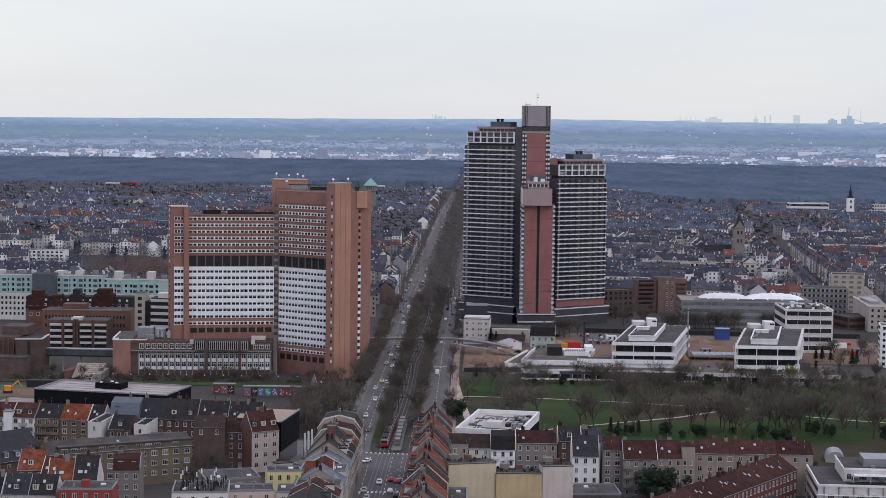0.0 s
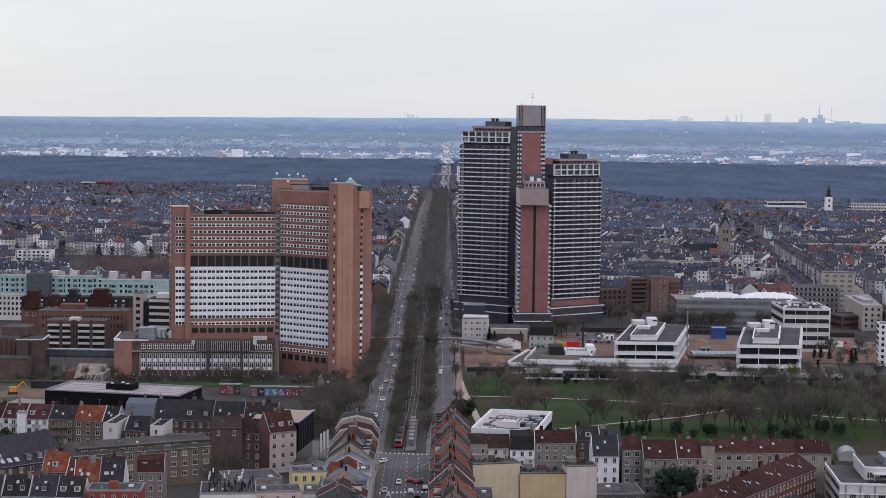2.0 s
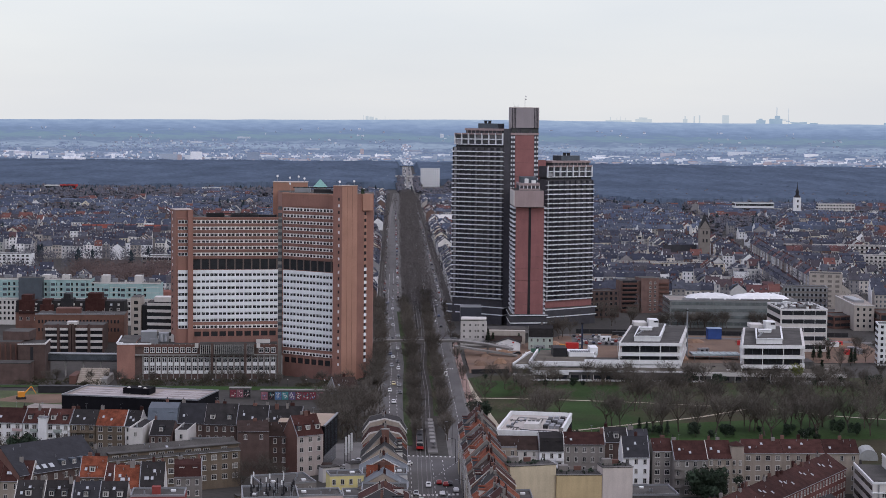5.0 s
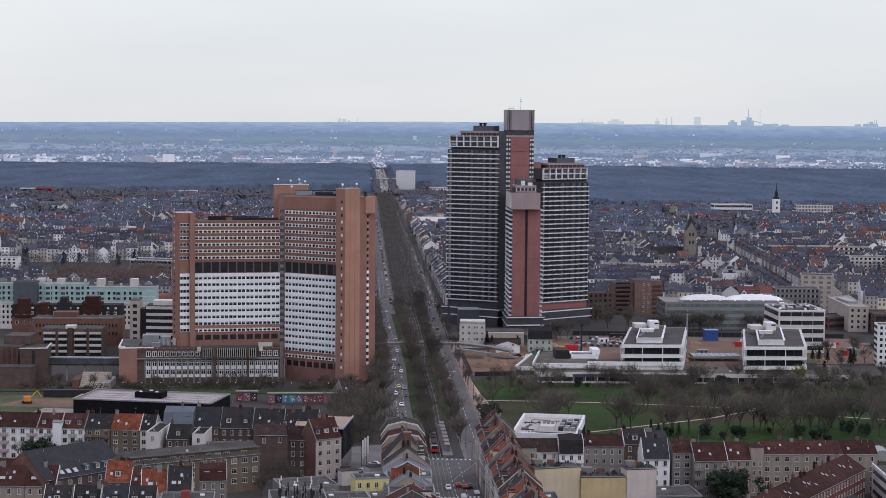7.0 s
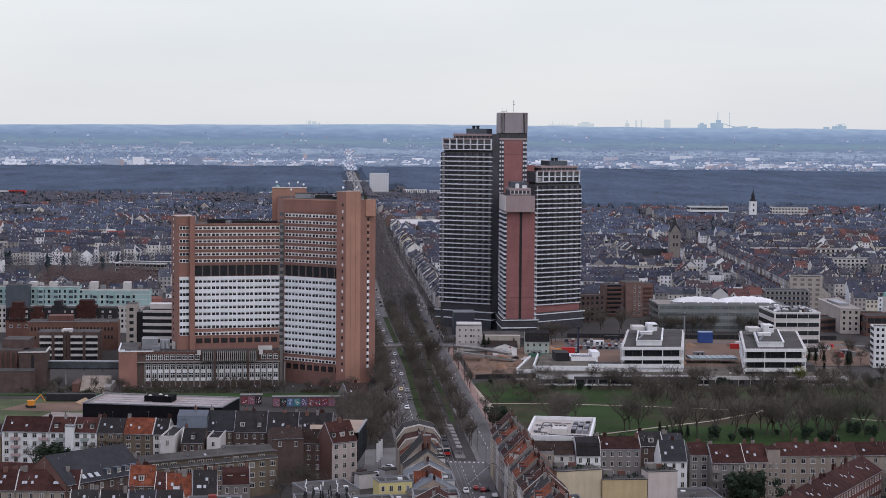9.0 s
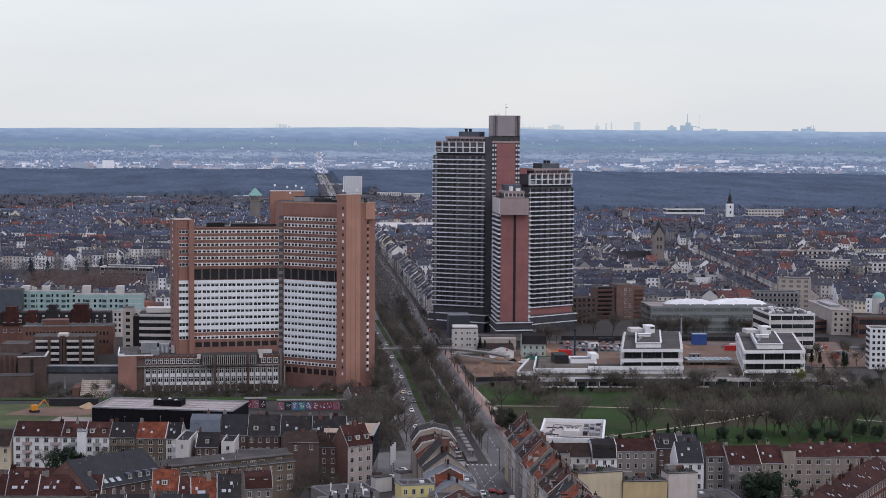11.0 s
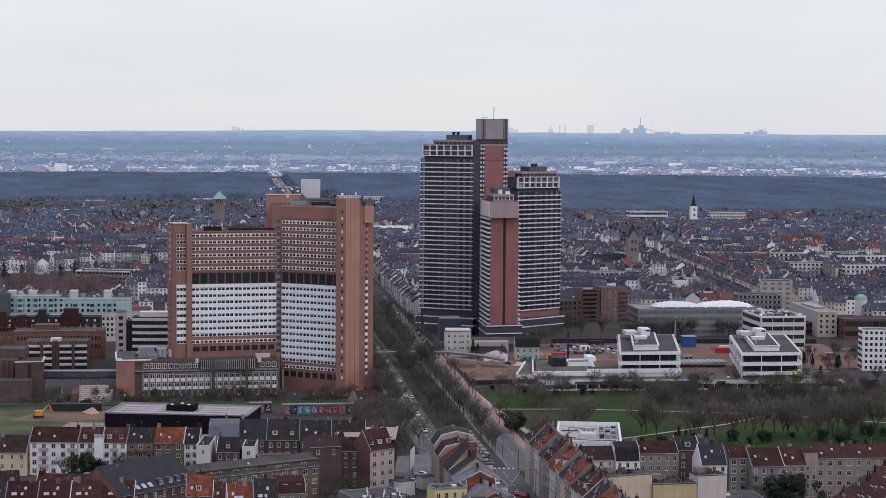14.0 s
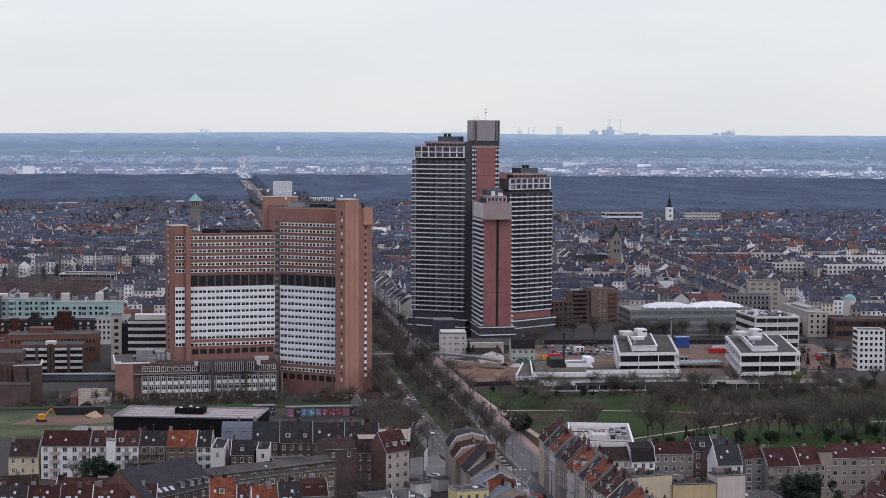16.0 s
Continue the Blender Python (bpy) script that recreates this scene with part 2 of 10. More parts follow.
CSILV = mat("car_silver", (0.35, 0.36, 0.37), 0.3, 0.5, 0.03, 0.3, 3, spec=0.5)
CRED = mat("car_red", (0.3, 0.025, 0.025), 0.3, 0, 0.05, 0.3, 3, spec=0.5)
CBLUE = mat("car_blue", (0.03, 0.05, 0.11), 0.3, 0, 0.05, 0.3, 3, spec=0.5)
CYEL = mat("taxi_cream", (0.65, 0.5, 0.22), 0.3, 0, 0.03, 0.3, 3, spec=0.5)
TYRE = mat("tyre", (0.02, 0.02, 0.02), 0.9)
LAMPW = mat("lamp_lens", (0.7, 0.7, 0.66), 0.2)

# ---------------------------------------------------------------- mesh helpers


class MB:
    """Collects boxes, prisms and faces into one mesh."""

    def __init__(self):
        self.v, self.f, self.m = [], [], []

    def face(self, pts, m=0):
        k = len(self.v)
        self.v += [tuple(p) for p in pts]
        self.f.append(tuple(range(k, k + len(pts))))
        self.m.append(m)

    def prism(self, poly, z0, z1, m=0, cap=None):
        """An upright prism over a counter-clockwise plan outline."""
        k, c = len(self.v), len(poly)
        self.v += [(x, y, z0) for x, y in poly] + [(x, y, z1) for x, y in poly]
        for i in range(c):
            j = (i + 1) % c
            self.f.append((k + i, k + j, k + c + j, k + c + i))
            self.m.append(m)
        self.f += [tuple(range(k + c - 1, k - 1, -1)), tuple(range(k + c, k + 2 * c))]
        self.m += [m, m if cap is None else cap]
        return self

    def box(self, x0, x1, y0, y1, z0, z1, m=0, cap=None):
        return self.prism([(x0, y0), (x1, y0), (x1, y1), (x0, y1)], z0, z1, m, cap)

    def along(self, poly, x0, x1, m=0):
        """A prism along x over an outline in (y, z), counter-clockwise seen from +x."""
        k, c = len(self.v), len(poly)
        self.v += [(x0, y, z) for y, z in poly] + [(x1, y, z) for y, z in poly]
        for i in range(c):
            j = (i + 1) % c
            self.f.append((k + i, k + c + i, k + c + j, k + j)[::-1])
            self.m.append(m)
        self.f += [tuple(range(k + c - 1, k - 1, -1)), tuple(range(k + c, k + 2 * c))]
        self.m += [m, m]
        return self

    def tube(self, a, b, r0, r1, n=5, m=0):
        a, b = Vector(a), Vector(b)
        q = (b - a).to_track_quat("Z", "Y")
        k = len(self.v)
        for p, r in ((a, r0), (b, r1)):
            for i in range(n):
                w = 2 * math.pi * i / n
                self.v.append(tuple(p + q @ Vector((math.cos(w) * r, math.sin(w) * r, 0))))
        for i in range(n):
            j = (i + 1) % n
            self.f.append((k + i, k + j, k + n + j, k + n + i))
            self.m.append(m)
        self.f += [tuple(range(k + n - 1, k - 1, -1)), tuple(range(k + n, k + 2 * n))]
        self.m += [m, m]
        return self

    def stick(self, a, b, r0, r1, n=3, m=0):
        """A tube without end faces, for limbs."""
        self.tube(a, b, r0, r1, n, m)
        del self.f[-2:], self.m[-2:]
        return self

    def clump(self, c, rx, rz, q, m=0):
        """A small uneven tuft."""
        k = len(self.v)
        for d in ((1, 0, 0), (0, 1, 0), (-1, 0, 0), (0, -1, 0), (0, 0, 1), (0, 0, -1)):
            g = q.uniform(0.65, 1.25)
            self.v.append((c[0] + d[0] * rx * g + q.uniform(-0.2, 0.2) * rx, c[1] + d[1] * rx * g + q.uniform(-0.2, 0.2) * rx, c[2] + d[2] * rz * g))
        for i in range(4):
            j = (i + 1) % 4
            self.f += [(k + i, k + j, k + 4), (k + j, k + i, k + 5)]
        self.m += [m] * 8
        return self

    def mesh(self, name, mats):
        me = bpy.data.meshes.new(name)
        me.from_pydata(self.v, [], self.f)
        for k in mats if isinstance(mats, (list, tuple)) else [mats]:
            me.materials.append(k)
        if any(self.m):
            me.polygons.foreach_set("material_index", self.m)
        me.update()
        return me


def part(name, mb, mats, parent=None, label="", at=None, kind=""):
    """Links a mesh as one object, under a thing or a part where one is given."""
    me = mb.mesh(name, mats) if isinstance(mb, MB) else mb
    ob = new(name, me)
    if parent is not None:
        ob.parent = parent
    if at is not None:
        ob.matrix_basis = at
    return tagged(ob, label, kind=kind)


def thing(name, m, label, category, group="", kind=""):
    """An Empty at the base of a thing, which carries its parts."""
    ob = new(name)
    ob.empty_display_size = 1
    ob.matrix_basis = m
    return tagged(ob, label, category, group, kind)


def setting(name, mb, mats, label="", category=""):
    return tagged(part(name, mb, mats), label, category, kind="structure")


def ring(x0, x1, z0, z1, t, y0, y1, mb, m=0):
    """A rectangular frame in the plane of a facade, in one piece."""
    k = len(mb.v)
    for y in (y0, y1):
        mb.v += [(x0, y, z0), (x1, y, z0), (x1, y, z1), (x0, y, z1), (x0 + t, y, z0 + t), (x1 - t, y, z0 + t), (x1 - t, y, z1 - t), (x0 + t, y, z1 - t)]
    for i in range(4):
        j = (i + 1) % 4
        mb.f += [(k + i, k + j, k + 4 + j, k + 4 + i), (k + 8 + j, k + 8 + i, k + 12 + i, k + 12 + j), (k + j, k + i, k + 8 + i, k + 8 + j), (k + 4 + i, k + 4 + j, k + 12 + j, k + 12 + i)]
        mb.m += [m] * 4

# ---------------------------------------------------------------- ground and roads


def smooth(a, b, x):
    t = min(1.0, max(0.0, (x - a) / (b - a)))
    return t * t * (3 - 2 * t)


def zg(x, y):
    """Height of the ground: a dip at the courts, a slow rise towards the far woods."""
    dip = -5.0 * smooth(835, 882, y) * (1 - smooth(960, 1010, y)) * (1 - smooth(-24, -14, x))
    return dip + 5.0 * smooth(3200, 4700, y)


xs = sorted({*range(-1600, -200, 100), *range(-220, 0, 10), *range(0, 2400, 100), -17, -20})
ys = sorted({*range(-300, 800, 100), *range(800, 1020, 8), *range(1100, 4900, 100), 4900, 4960})
gm = MB()
gm.v = [(x, y, zg(x, y)) for y in ys for x in xs]
nx = len(xs)
gm.f = [(j * nx + i, j * nx + i + 1, (j + 1) * nx + i + 1, (j + 1) * nx + i) for j in range(len(ys) - 1) for i in range(nx - 1)]
gm.m = [0] * len(gm.f)
GROUNDM = mat("town_ground", (0.045, 0.042, 0.038), 0.95, 0, 0.4, 0.02, 0.4, 0.2)
setting("ground", gm, GROUNDM, "dark ground of yards and gardens between the houses", "ground")


def ribbon(pts, half, z, thick=0.0):
    """A strip along a line, draped on the ground."""
    mb, rows = MB(), []
    if len(pts) < 40:
        fine, fh = [], []
        for i, (a, b) in enumerate(zip(pts, pts[1:])):
            n = max(1, int(math.dist(a, b) / 25))
            for j in range(n):
                fine.append((a[0] + (b[0] - a[0]) * j / n, a[1] + (b[1] - a[1]) * j / n))
                if isinstance(half, (list, tuple)):
                    fh.append(half[i] + (half[i + 1] - half[i]) * j / n)
        fine.append(pts[-1])
        if isinstance(half, (list, tuple)):
            fh.append(half[-1])
            half = fh
        pts = fine
    for i, (x, y) in enumerate(pts):
        a, b = Vector(pts[max(0, i - 1)]), Vector(pts[min(len(pts) - 1, i + 1)])
        d = (b - a).normalized()
        nrm = Vector((d.y, -d.x))
        h = half[i] if isinstance(half, (list, tuple)) else half
        p, q = Vector((x, y)) - nrm * h, Vector((x, y)) + nrm * h
        rows.append((p, q))
    for (p, q), (r, s) in zip(rows, rows[1:]):
        n = max(1, int((q - p).length / 3.0)) if (q - p).length > 8 and min(p.x, r.x) < -10 else 1
        for i in range(n):
            quad = (p.lerp(q, i / n), p.lerp(q, (i + 1) / n), r.lerp(s, (i + 1) / n), r.lerp(s, i / n))
            mb.face([(u.x, u.y, zg(u.x, u.y) + z) for u in quad])
        if thick:
            for u, w in ((p, r), (q, s)):
                mb.face([(u.x, u.y, zg(u.x, u.y) + z), (w.x, w.y, zg(w.x, w.y) + z), (w.x, w.y, zg(w.x, w.y) + z - thick), (u.x, u.y, zg(u.x, u.y) + z - thick)])
    return mb


def line(a, b, n):
    return [(a[0] + (b[0] - a[0]) * i / n, a[1] + (b[1] - a[1]) * i / n) for i in range(n + 1)]


def patch(poly, z):
    mb = MB()
    mb.face([(x, y, zg(x, y) + z) for x, y in poly])
    return mb


TRACK = [(2, 400), (2, 600), (2.5, 680), (4.2, 760), (5, 830), (4.2, 920), (6.5, 1000), (7.4, 1100), (7, 1300), (7.5, 1700), (9, 2300), (14, 3100)]
LEFT = [(-9, 690), (-9.3, 810), (-8, 925), (-9.5, 1050), (-11, 1180), (-10, 1600), (-6, 2400), (0, 3100)]
RIGHT = [(18.5, 660), (18.4, 790), (18, 930), (18.5, 1100), (19, 1300), (21, 1700), (24, 2400), (30, 3100)]
setting("pavement_west", ribbon([(x, y) for x, y in LEFT], 8.2, 0.14, 0.3), PAVE, "grey paved footway beside the avenue", "pavement")
setting("pavement_east", ribbon([(x + 1.5, y) for x, y in RIGHT], 8.0, 0.14, 0.3), PAVE, "grey paved footway beside the avenue", "pavement")
setting("road_west", ribbon(LEFT, 4.7, 0.2), ASPH, "worn grey asphalt carriageway with dashed lanes", "road")
setting("road_east", ribbon(RIGHT, 4.4, 0.2), ASPH, "worn grey asphalt carriageway with dashed lanes", "road")
setting("road_crossing", patch([(-6.2, 440), (14.6, 440), (14.8, 668), (23, 692), (13.6, 692), (13.4, 668), (-3.6, 668), (-4.4, 694), (-13.8, 694), (-16, 668), (-60, 640), (-60, 624), (-6.2, 648)][::1], 0.18), ASPH,
        "asphalt street crossing with tram rails", "road")
setting("median", ribbon([(x - 0.2, y) for x, y in TRACK[2:]], [4.0, 7.2, 7.6, 6.6, 7.2, 7.0, 7.4, 7.8, 7.8, 7.8], 0.17, 0.2), LEAFL, "grassy median strip with leaf litter between carriageways", "ground")
VERGE = mat("verge_grass", (0.04, 0.056, 0.024), 0.95, 0, 0.5, 0.08, 0.9, 0.3, 0, 0, 0.1)
setting("verge_1", ribbon([(x + 6.2, y) for x, y in LEFT[:5]], 1.5, 0.2), VERGE, "green grass verge beside the carriageway", "lawn")
setting("verge_2", ribbon([(x + 5.2, y) for x, y in TRACK[3:9]], 1.0, 0.2), PARKM, "worn grass verge beside the tram tracks", "lawn")
setting("tram_bed", ribbon([(x, y) for x, y in TRACK[2:]], 3.1, 0.24, 0.1), BALLAST, "brown ballast bed of the tramway", "track")
for off in (-2.35, -0.9, 0.9, 2.35):
    tagged(part("rail", ribbon([(x + off, y) for x, y in TRACK], 0.09, 0.3, 0.12), RAIL), "worn steel tram rail set along the avenue", "rail", "tram rails")
setting("avenue_far", ribbon([(24, 3050), (19, 3600), (26, 4300), (30, 4840)], [8, 8, 7, 6], 0.8), PAVE, "pale straight road running on through the woods", "road")

# lane dashes and edge lines, laid on the carriageways
dash = MB()


def lay(mb, x, y, dx, dy, w, z=0.215):
    d = Vector((dx, dy)).normalized()
    nrm = Vector((d.y, -d.x)) * w
    p, q = Vector((x, y)), Vector((x + dx, y + dy))
    mb.face([(u.x, u.y, zg(u.x, u.y) + z) for u in (p - nrm, p + nrm, q + nrm, q - nrm)])


def at_y(pts, y):
    for (x0, y0), (x1, y1) in zip(pts, pts[1:]):
        if y0 <= y <= y1:
            return x0 + (x1 - x0) * (y - y0) / (y1 - y0)
    return pts[-1][0]


for y in range(695, 1500, 9):
    for base, off in ((LEFT, -1.3), (LEFT, 2.0), (RIGHT, 0.0)):
        lay(dash, at_y(base, y) + off, y, at_y(base, y + 4) - at_y(base, y), 4, 0.09)
for y in range(480, 660, 8):
    for x in (-2.6, 5.4, 9.3):
        lay(dash, x, y, 0, 3.6, 0.09, 0.2)
for i in range(12):
    lay(dash, -5 + 1.7 * i, 668 - 0.2 * i, 0.6, 0, 0.9, 0.22)
    lay(dash, -3 + 1.4 * i, 596 + 0.2 * i, 0.7, 0, 1.5, 0.2)
for i in range(9):
    lay(dash, 14 + i * 0.9, 905, 0, 3.2, 0.14)
    lay(dash, -3.5 - i * 1.2, 655 - i * 0.9, -0.6, -0.4, 0.1, 0.2)
    lay(dash, 6 + i * 1.1, 628 + i * 3.6, 0.6, 2.0, 0.1, 0.2)
tagged(part("road_marking", dash, LINE), "white lane dashes and crossing bars on the asphalt", "road marking", kind="stuff")

# park, lawns and paths east of the avenue
setting("park_floor", patch([(26.5, 716), (30, 640), (260, 640), (330, 760), (300, 884), (36, 884), (27, 872)], 0.1), PARKM, "green park grass worn brown under bare trees", "ground")
for poly in ([(66, 722), (98, 740), (180, 766), (190, 712), (120, 690), (70, 690)], [(160, 792), (300, 772), (300, 812), (150, 804)], [(29, 866), (52, 866), (54, 820), (32, 812)]):
    setting("lawn", patch(poly, 0.16), LAWN, "mown green park lawn with worn patches", "lawn")
for pts, h in (([(26, 870), (27.5, 830), (30, 789), (33.5, 737), (36, 715)], 1.5), ([(29, 810), (60, 807.8), (97, 800.8), (133, 790.5), (152, 788), (178, 767), (194, 759.5), (260, 735)], 0.9),
               ([(40, 709), (60, 722), (96, 744.5), (121.6, 760), (152, 788)], 0.9)):
    setting("path", ribbon(pts, h, 0.22), PATHM, "pale gravel footpath through the park", "path")
setting("cycle_path", ribbon([(26.3, 690), (25.6, 800), (25.4, 880), (25.6, 970), (27, 1060)], 1.7, 0.24), BIKE, "pinkish paved cycle path beside the road", "path")
setting("lay_by", ribbon([(22.6, 850), (22.9, 880), (23, 915)], 1.6, 0.226), ASPH, "asphalt lay-by curving off the road", "road")
# strip before the courts, plaza, building site
setting("green_strip", ribbon([(-330, 846), (-250, 848), (-170, 850), (-100, 846), (-30, 842)], [16, 15, 14, 15, 12], 0.2), LAWN, "green grass strip in front of the courts", "lawn")
setting("yard_path", ribbon([(-330, 868), (-180, 868), (-100, 866), (-20, 864)], 2.2, 0.25), PAVE, "grey footway along the courts", "path")
setting("scrub_yard", patch([(-330, 770), (-146, 757), (-140, 800), (-150, 824), (-330, 828)], 0.14), MEAD, "rough grass yard", "ground")
setting("sand_yard", patch([(-186, 794), (-160, 788), (-142, 796), (-146, 818), (-178, 812)], 0.18), EARTH, "sandy work yard beside the dark hall", "ground")
setting("plaza", patch([(-42, 640), (-12, 655), (-13, 700), (-36, 690)], 0.2), PAVE, "pale paved square beside the museum", "pavement")
setting("building_site", patch([(29, 892), (58, 896), (60, 930), (260, 940), (262, 1050), (96, 1062), (56, 1000), (30, 985)], 0.12), EARTH, "bare brown earth of a building site", "ground")
setting("site_road", ribbon([(90, 1058), (110, 1040), (160, 1046), (240, 1036), (300, 1010)], 4.0, 0.2), PAVE, "rutted grey site road", "road")

# ---------------------------------------------------------------- the courthouse
CBROWN = mat("courthouse_brown_panel", (0.255, 0.134, 0.108), 0.8, 0, 0.14, 0.12, 2, 0.05, 0.06, 0.1)
CTAN = mat("courthouse_tan_panel", (0.35, 0.193, 0.143), 0.75, 0, 0.12, 0.12, 2, 0.05, 0.04, 0.1)
CDARK = mat("courthouse_brown_spandrel", (0.2, 0.108, 0.09), 0.8, 0, 0.15, 0.2, 2, 0, 0.05, 0.1)
CWHT = mat("courthouse_white_band", (0.74, 0.76, 0.79), 0.55, 0, 0.06, 0.15, 1.5, 0, 0.03, 0.08)

CCREAM = mat("courthouse_cream_frame", (0.74, 0.72, 0.71), 0.7, 0, 0.08, 0.2, 2)
CPIER = mat("courthouse_grey_pier", (0.12, 0.095, 0.088), 0.8, 0, 0.15, 0.2, 2)
FLOOR, UP0, LOW0 = 3.28, 57.0, 46.6
UPINKISH = mat("courthouse_coping", (0.4, 0.33, 0.3), 0.7, 0, 0.1, 0.2, 2)
court = thing("courthouse", pose(0, 0, 0), "tall courthouse of brown panels with white window bands", "office tower")


def local(a, b):
    """Pose whose x runs from a to b along a facade, at ground level."""
    return pose(a[0], a[1], 0, 0, 0, math.degrees(math.atan2(b[1] - a[1], b[0] - a[0])))


def wing(name, a, b, depth_poly, top, ups, lows, pane_w, skip, bottom, base):
    m = local(a, b)
    length = math.dist(a, b)
    inv = m.inverted()
    body = MB()
    poly = [tuple((inv @ Vector((x, y, 0)))[:2]) for x, y in depth_poly]
    body.prism(poly, base, top, 0, 1)
    wg = part(name, body, [CBROWN, FELT], court, "", m)
    n = int((length - skip) / pane_w)
    rows = [(UP0 + FLOOR * k, "brown") for k in range(ups)] + [(LOW0 - FLOOR * k, "white") for k in range(lows)] + [(LOW0 - FLOOR * lows - 0.1, "brown")]
    for zc, tone in rows:
        mb = MB()
        w0, h = skip, 0.84
        # white window strip with posts, spandrel below it
        ring(w0, length - 0.3, zc - h, zc + h, 0.16, -0.3, 0.02, mb)
        step = (length - 0.3 - w0) / n
        mb.box(w0 + 0.16, length - 0.46, -0.24, 0.02, zc + 0.34, zc + (0.44 if tone == "white" else 0.52), 0)
        for i in range(1, n):
            half = (0.17 if i % 2 else 0.34) if tone == "white" else (0.2 if i % 2 else 0.36)
            mb.box(w0 + i * step - half, w0 + i * step + half, -0.3, 0.02, zc - h + 0.16, zc + h - 0.16, 0)
        if tone == "white":
            mb.box(w0 - 0.1, length - 0.2, -0.5, 0.02, zc + h + 0.02, zc + FLOOR - h - 0.02, 0)
        else:
            mb.box(w0 - 0.1, length - 0.2, -0.42, 0.02, zc - FLOOR + h + 0.03, zc - h - 0.03, 1)
            mb.box(w0 - 0.1, length - 0.2, -0.5, -0.42, zc - h - 0.2, zc - h - 0.05, 2)
        band = part("window_band", mb, [CWHT if tone == "white" else CCREAM, CDARK, CBROWN], wg)
        if name == "right_wing" and tone == "white":
            for i in range(n):
                p = MB().box(0, step - 0.2, -0.05, 0.01, 0, 1.36)
                part("pane", p, PANE, band, "", pose(w0 + i * step + 0.1, -0.02, zc - 0.68))
        else:
            p = MB()
            for i in range(n):
                p.box(w0 + i * step + 0.08, w0 + (i + 1) * step - 0.08, -0.07, 0.01, zc - 0.69, zc + 0.69)
            part("panes", p, PANE, band, kind="stuff")
    # recessed plant floor with brown piers
    dark = MB().box(skip - 0.2, length - 0.1, -0.08, 0.03, 49.3, 54.9)
    deck = part("plant_floor", dark, PANE, wg, "dark recessed plant floor")
    for i in range(n // 2 + 1):
        x = skip + i * (length - skip - 0.8) / (n // 2)
        part("pier", MB().box(x - 0.32, x + 0.32, -0.5, 0.02, 49.3, 54.9), CPIER, deck)
    part("ledge", MB().box(skip - 0.2, length - 0.1, -0.62, 0.02, 54.95, 55.35), CDARK, wg)
    # ground floor with piers; a dark sheet stands in for the arcade's shade
    z0 = bottom
    under = part("arcade", MB().box(skip, length - 0.2, -0.06, 0.03, z0, z0 + 3.6), DARK, wg, "dark sheet standing for the arcade's shade behind brown piers")
    for i in range(n // 2 + 1):
        x = skip + i * (length - skip - 1.2) / (n // 2)
        part("pier", MB().box(x, x + 0.9, -0.5, 0.02, z0, z0 + 3.6), CBROWN, under)
    part("plinth", MB().box(skip, length - 0.2, -0.45, 0.02, base, z0 - 0.05), CDARK, wg)
    part("cornice", MB().box(-0.2, length + 0.1, -0.55, 0.4, top - 0.4, top + 0.2), CBROWN if name == "left_wing" else CTAN, wg)
    return wg


lw = wing("left_wing", (-117.5, 908.0), (-67.6, 917.2), [(-117.5, 908.0), (-67.6, 917.2), (-70.5, 934), (-120.6, 926)], 75.4, 6, 8, 2.16, 7.4, 15.4, -6)
rw = wing("right_wing", (-65.6, 917.0), (-35.6, 895.6), [(-65.6, 917.0), (-35.6, 895.6), (-19.5, 907.5), (-19.5, 936), (-50, 957), (-69.8, 944)], 88.1, 8, 12, 2.1, 0.9, 2.0, -6)
# tall blank parapet of the right wing
part("parapet", MB().box(0, 36.2, -0.45, 0.02, 81.6, 87.6), CBROWN, rw, "blank brown panel parapet")
for k in range(1, 18):
    part("panel_joint", MB().box(2 * k, 2 * k + 0.07, -0.48, -0.455, 81.7, 87.1), CDARK, rw)
part("vent_panel", MB().box(13.4, 14.8, -0.5, -0.44, 82.4, 86.6), CBROWN, rw)
# left block of windows beside the stair shaft
for zc in [UP0 + FLOOR * k for k in range(6)] + [LOW0 - FLOOR * k for k in range(9)]:
    mb = MB()
    ring(0.2, 5.0, zc - 0.84, zc + 0.84, 0.16, -0.3, 0.02, mb)
    for x in (1.7, 3.3):
        mb.box(x - 0.12, x + 0.12, -0.3, 0.02, zc - 0.68, zc + 0.68)
    if zc < 50:
        mb.box(0.1, 5.0, -0.5, 0.02, zc + 0.86, zc + FLOOR - 0.86)
    bd = part("window_band", mb, CWHT, lw)
    part("panes", MB().box(0.3, 1.6, -0.07, 0.01, zc - 0.69, zc + 0.69).box(1.8, 3.2, -0.07, 0.01, zc - 0.69, zc + 0.69).box(3.4, 4.9, -0.07, 0.01, zc - 0.69, zc + 0.69), PANE, bd, kind="stuff")
part("stair_shaft", MB().box(5.1, 7.6, -2.2, 0.02, -6, 79.4), CBROWN, lw, "projecting brown stair shaft")
sh = part("corner_tower", MB().prism([(-122.2, 919.4), (-118.6, 908.3), (-111, 909.6), (-113.5, 923)], -6, 79.2, 0, 1), [CBROWN, FELT], court)
part("coping", MB().prism([(-122.5, 919.3), (-118.8, 907.9), (-110.5, 909.4), (-113.2, 923.4)], 79.2, 79.5), UPINKISH, sh)
for k in range(20):
    z = 18 + k * FLOOR
    part("slit_window", MB().box(0, 0.9, -0.12, 0.05, 0, 1.2), CCREAM if k > 9 else PANE, sh, "", pose(-120.9, 915.0, z, 0, 0, -72))
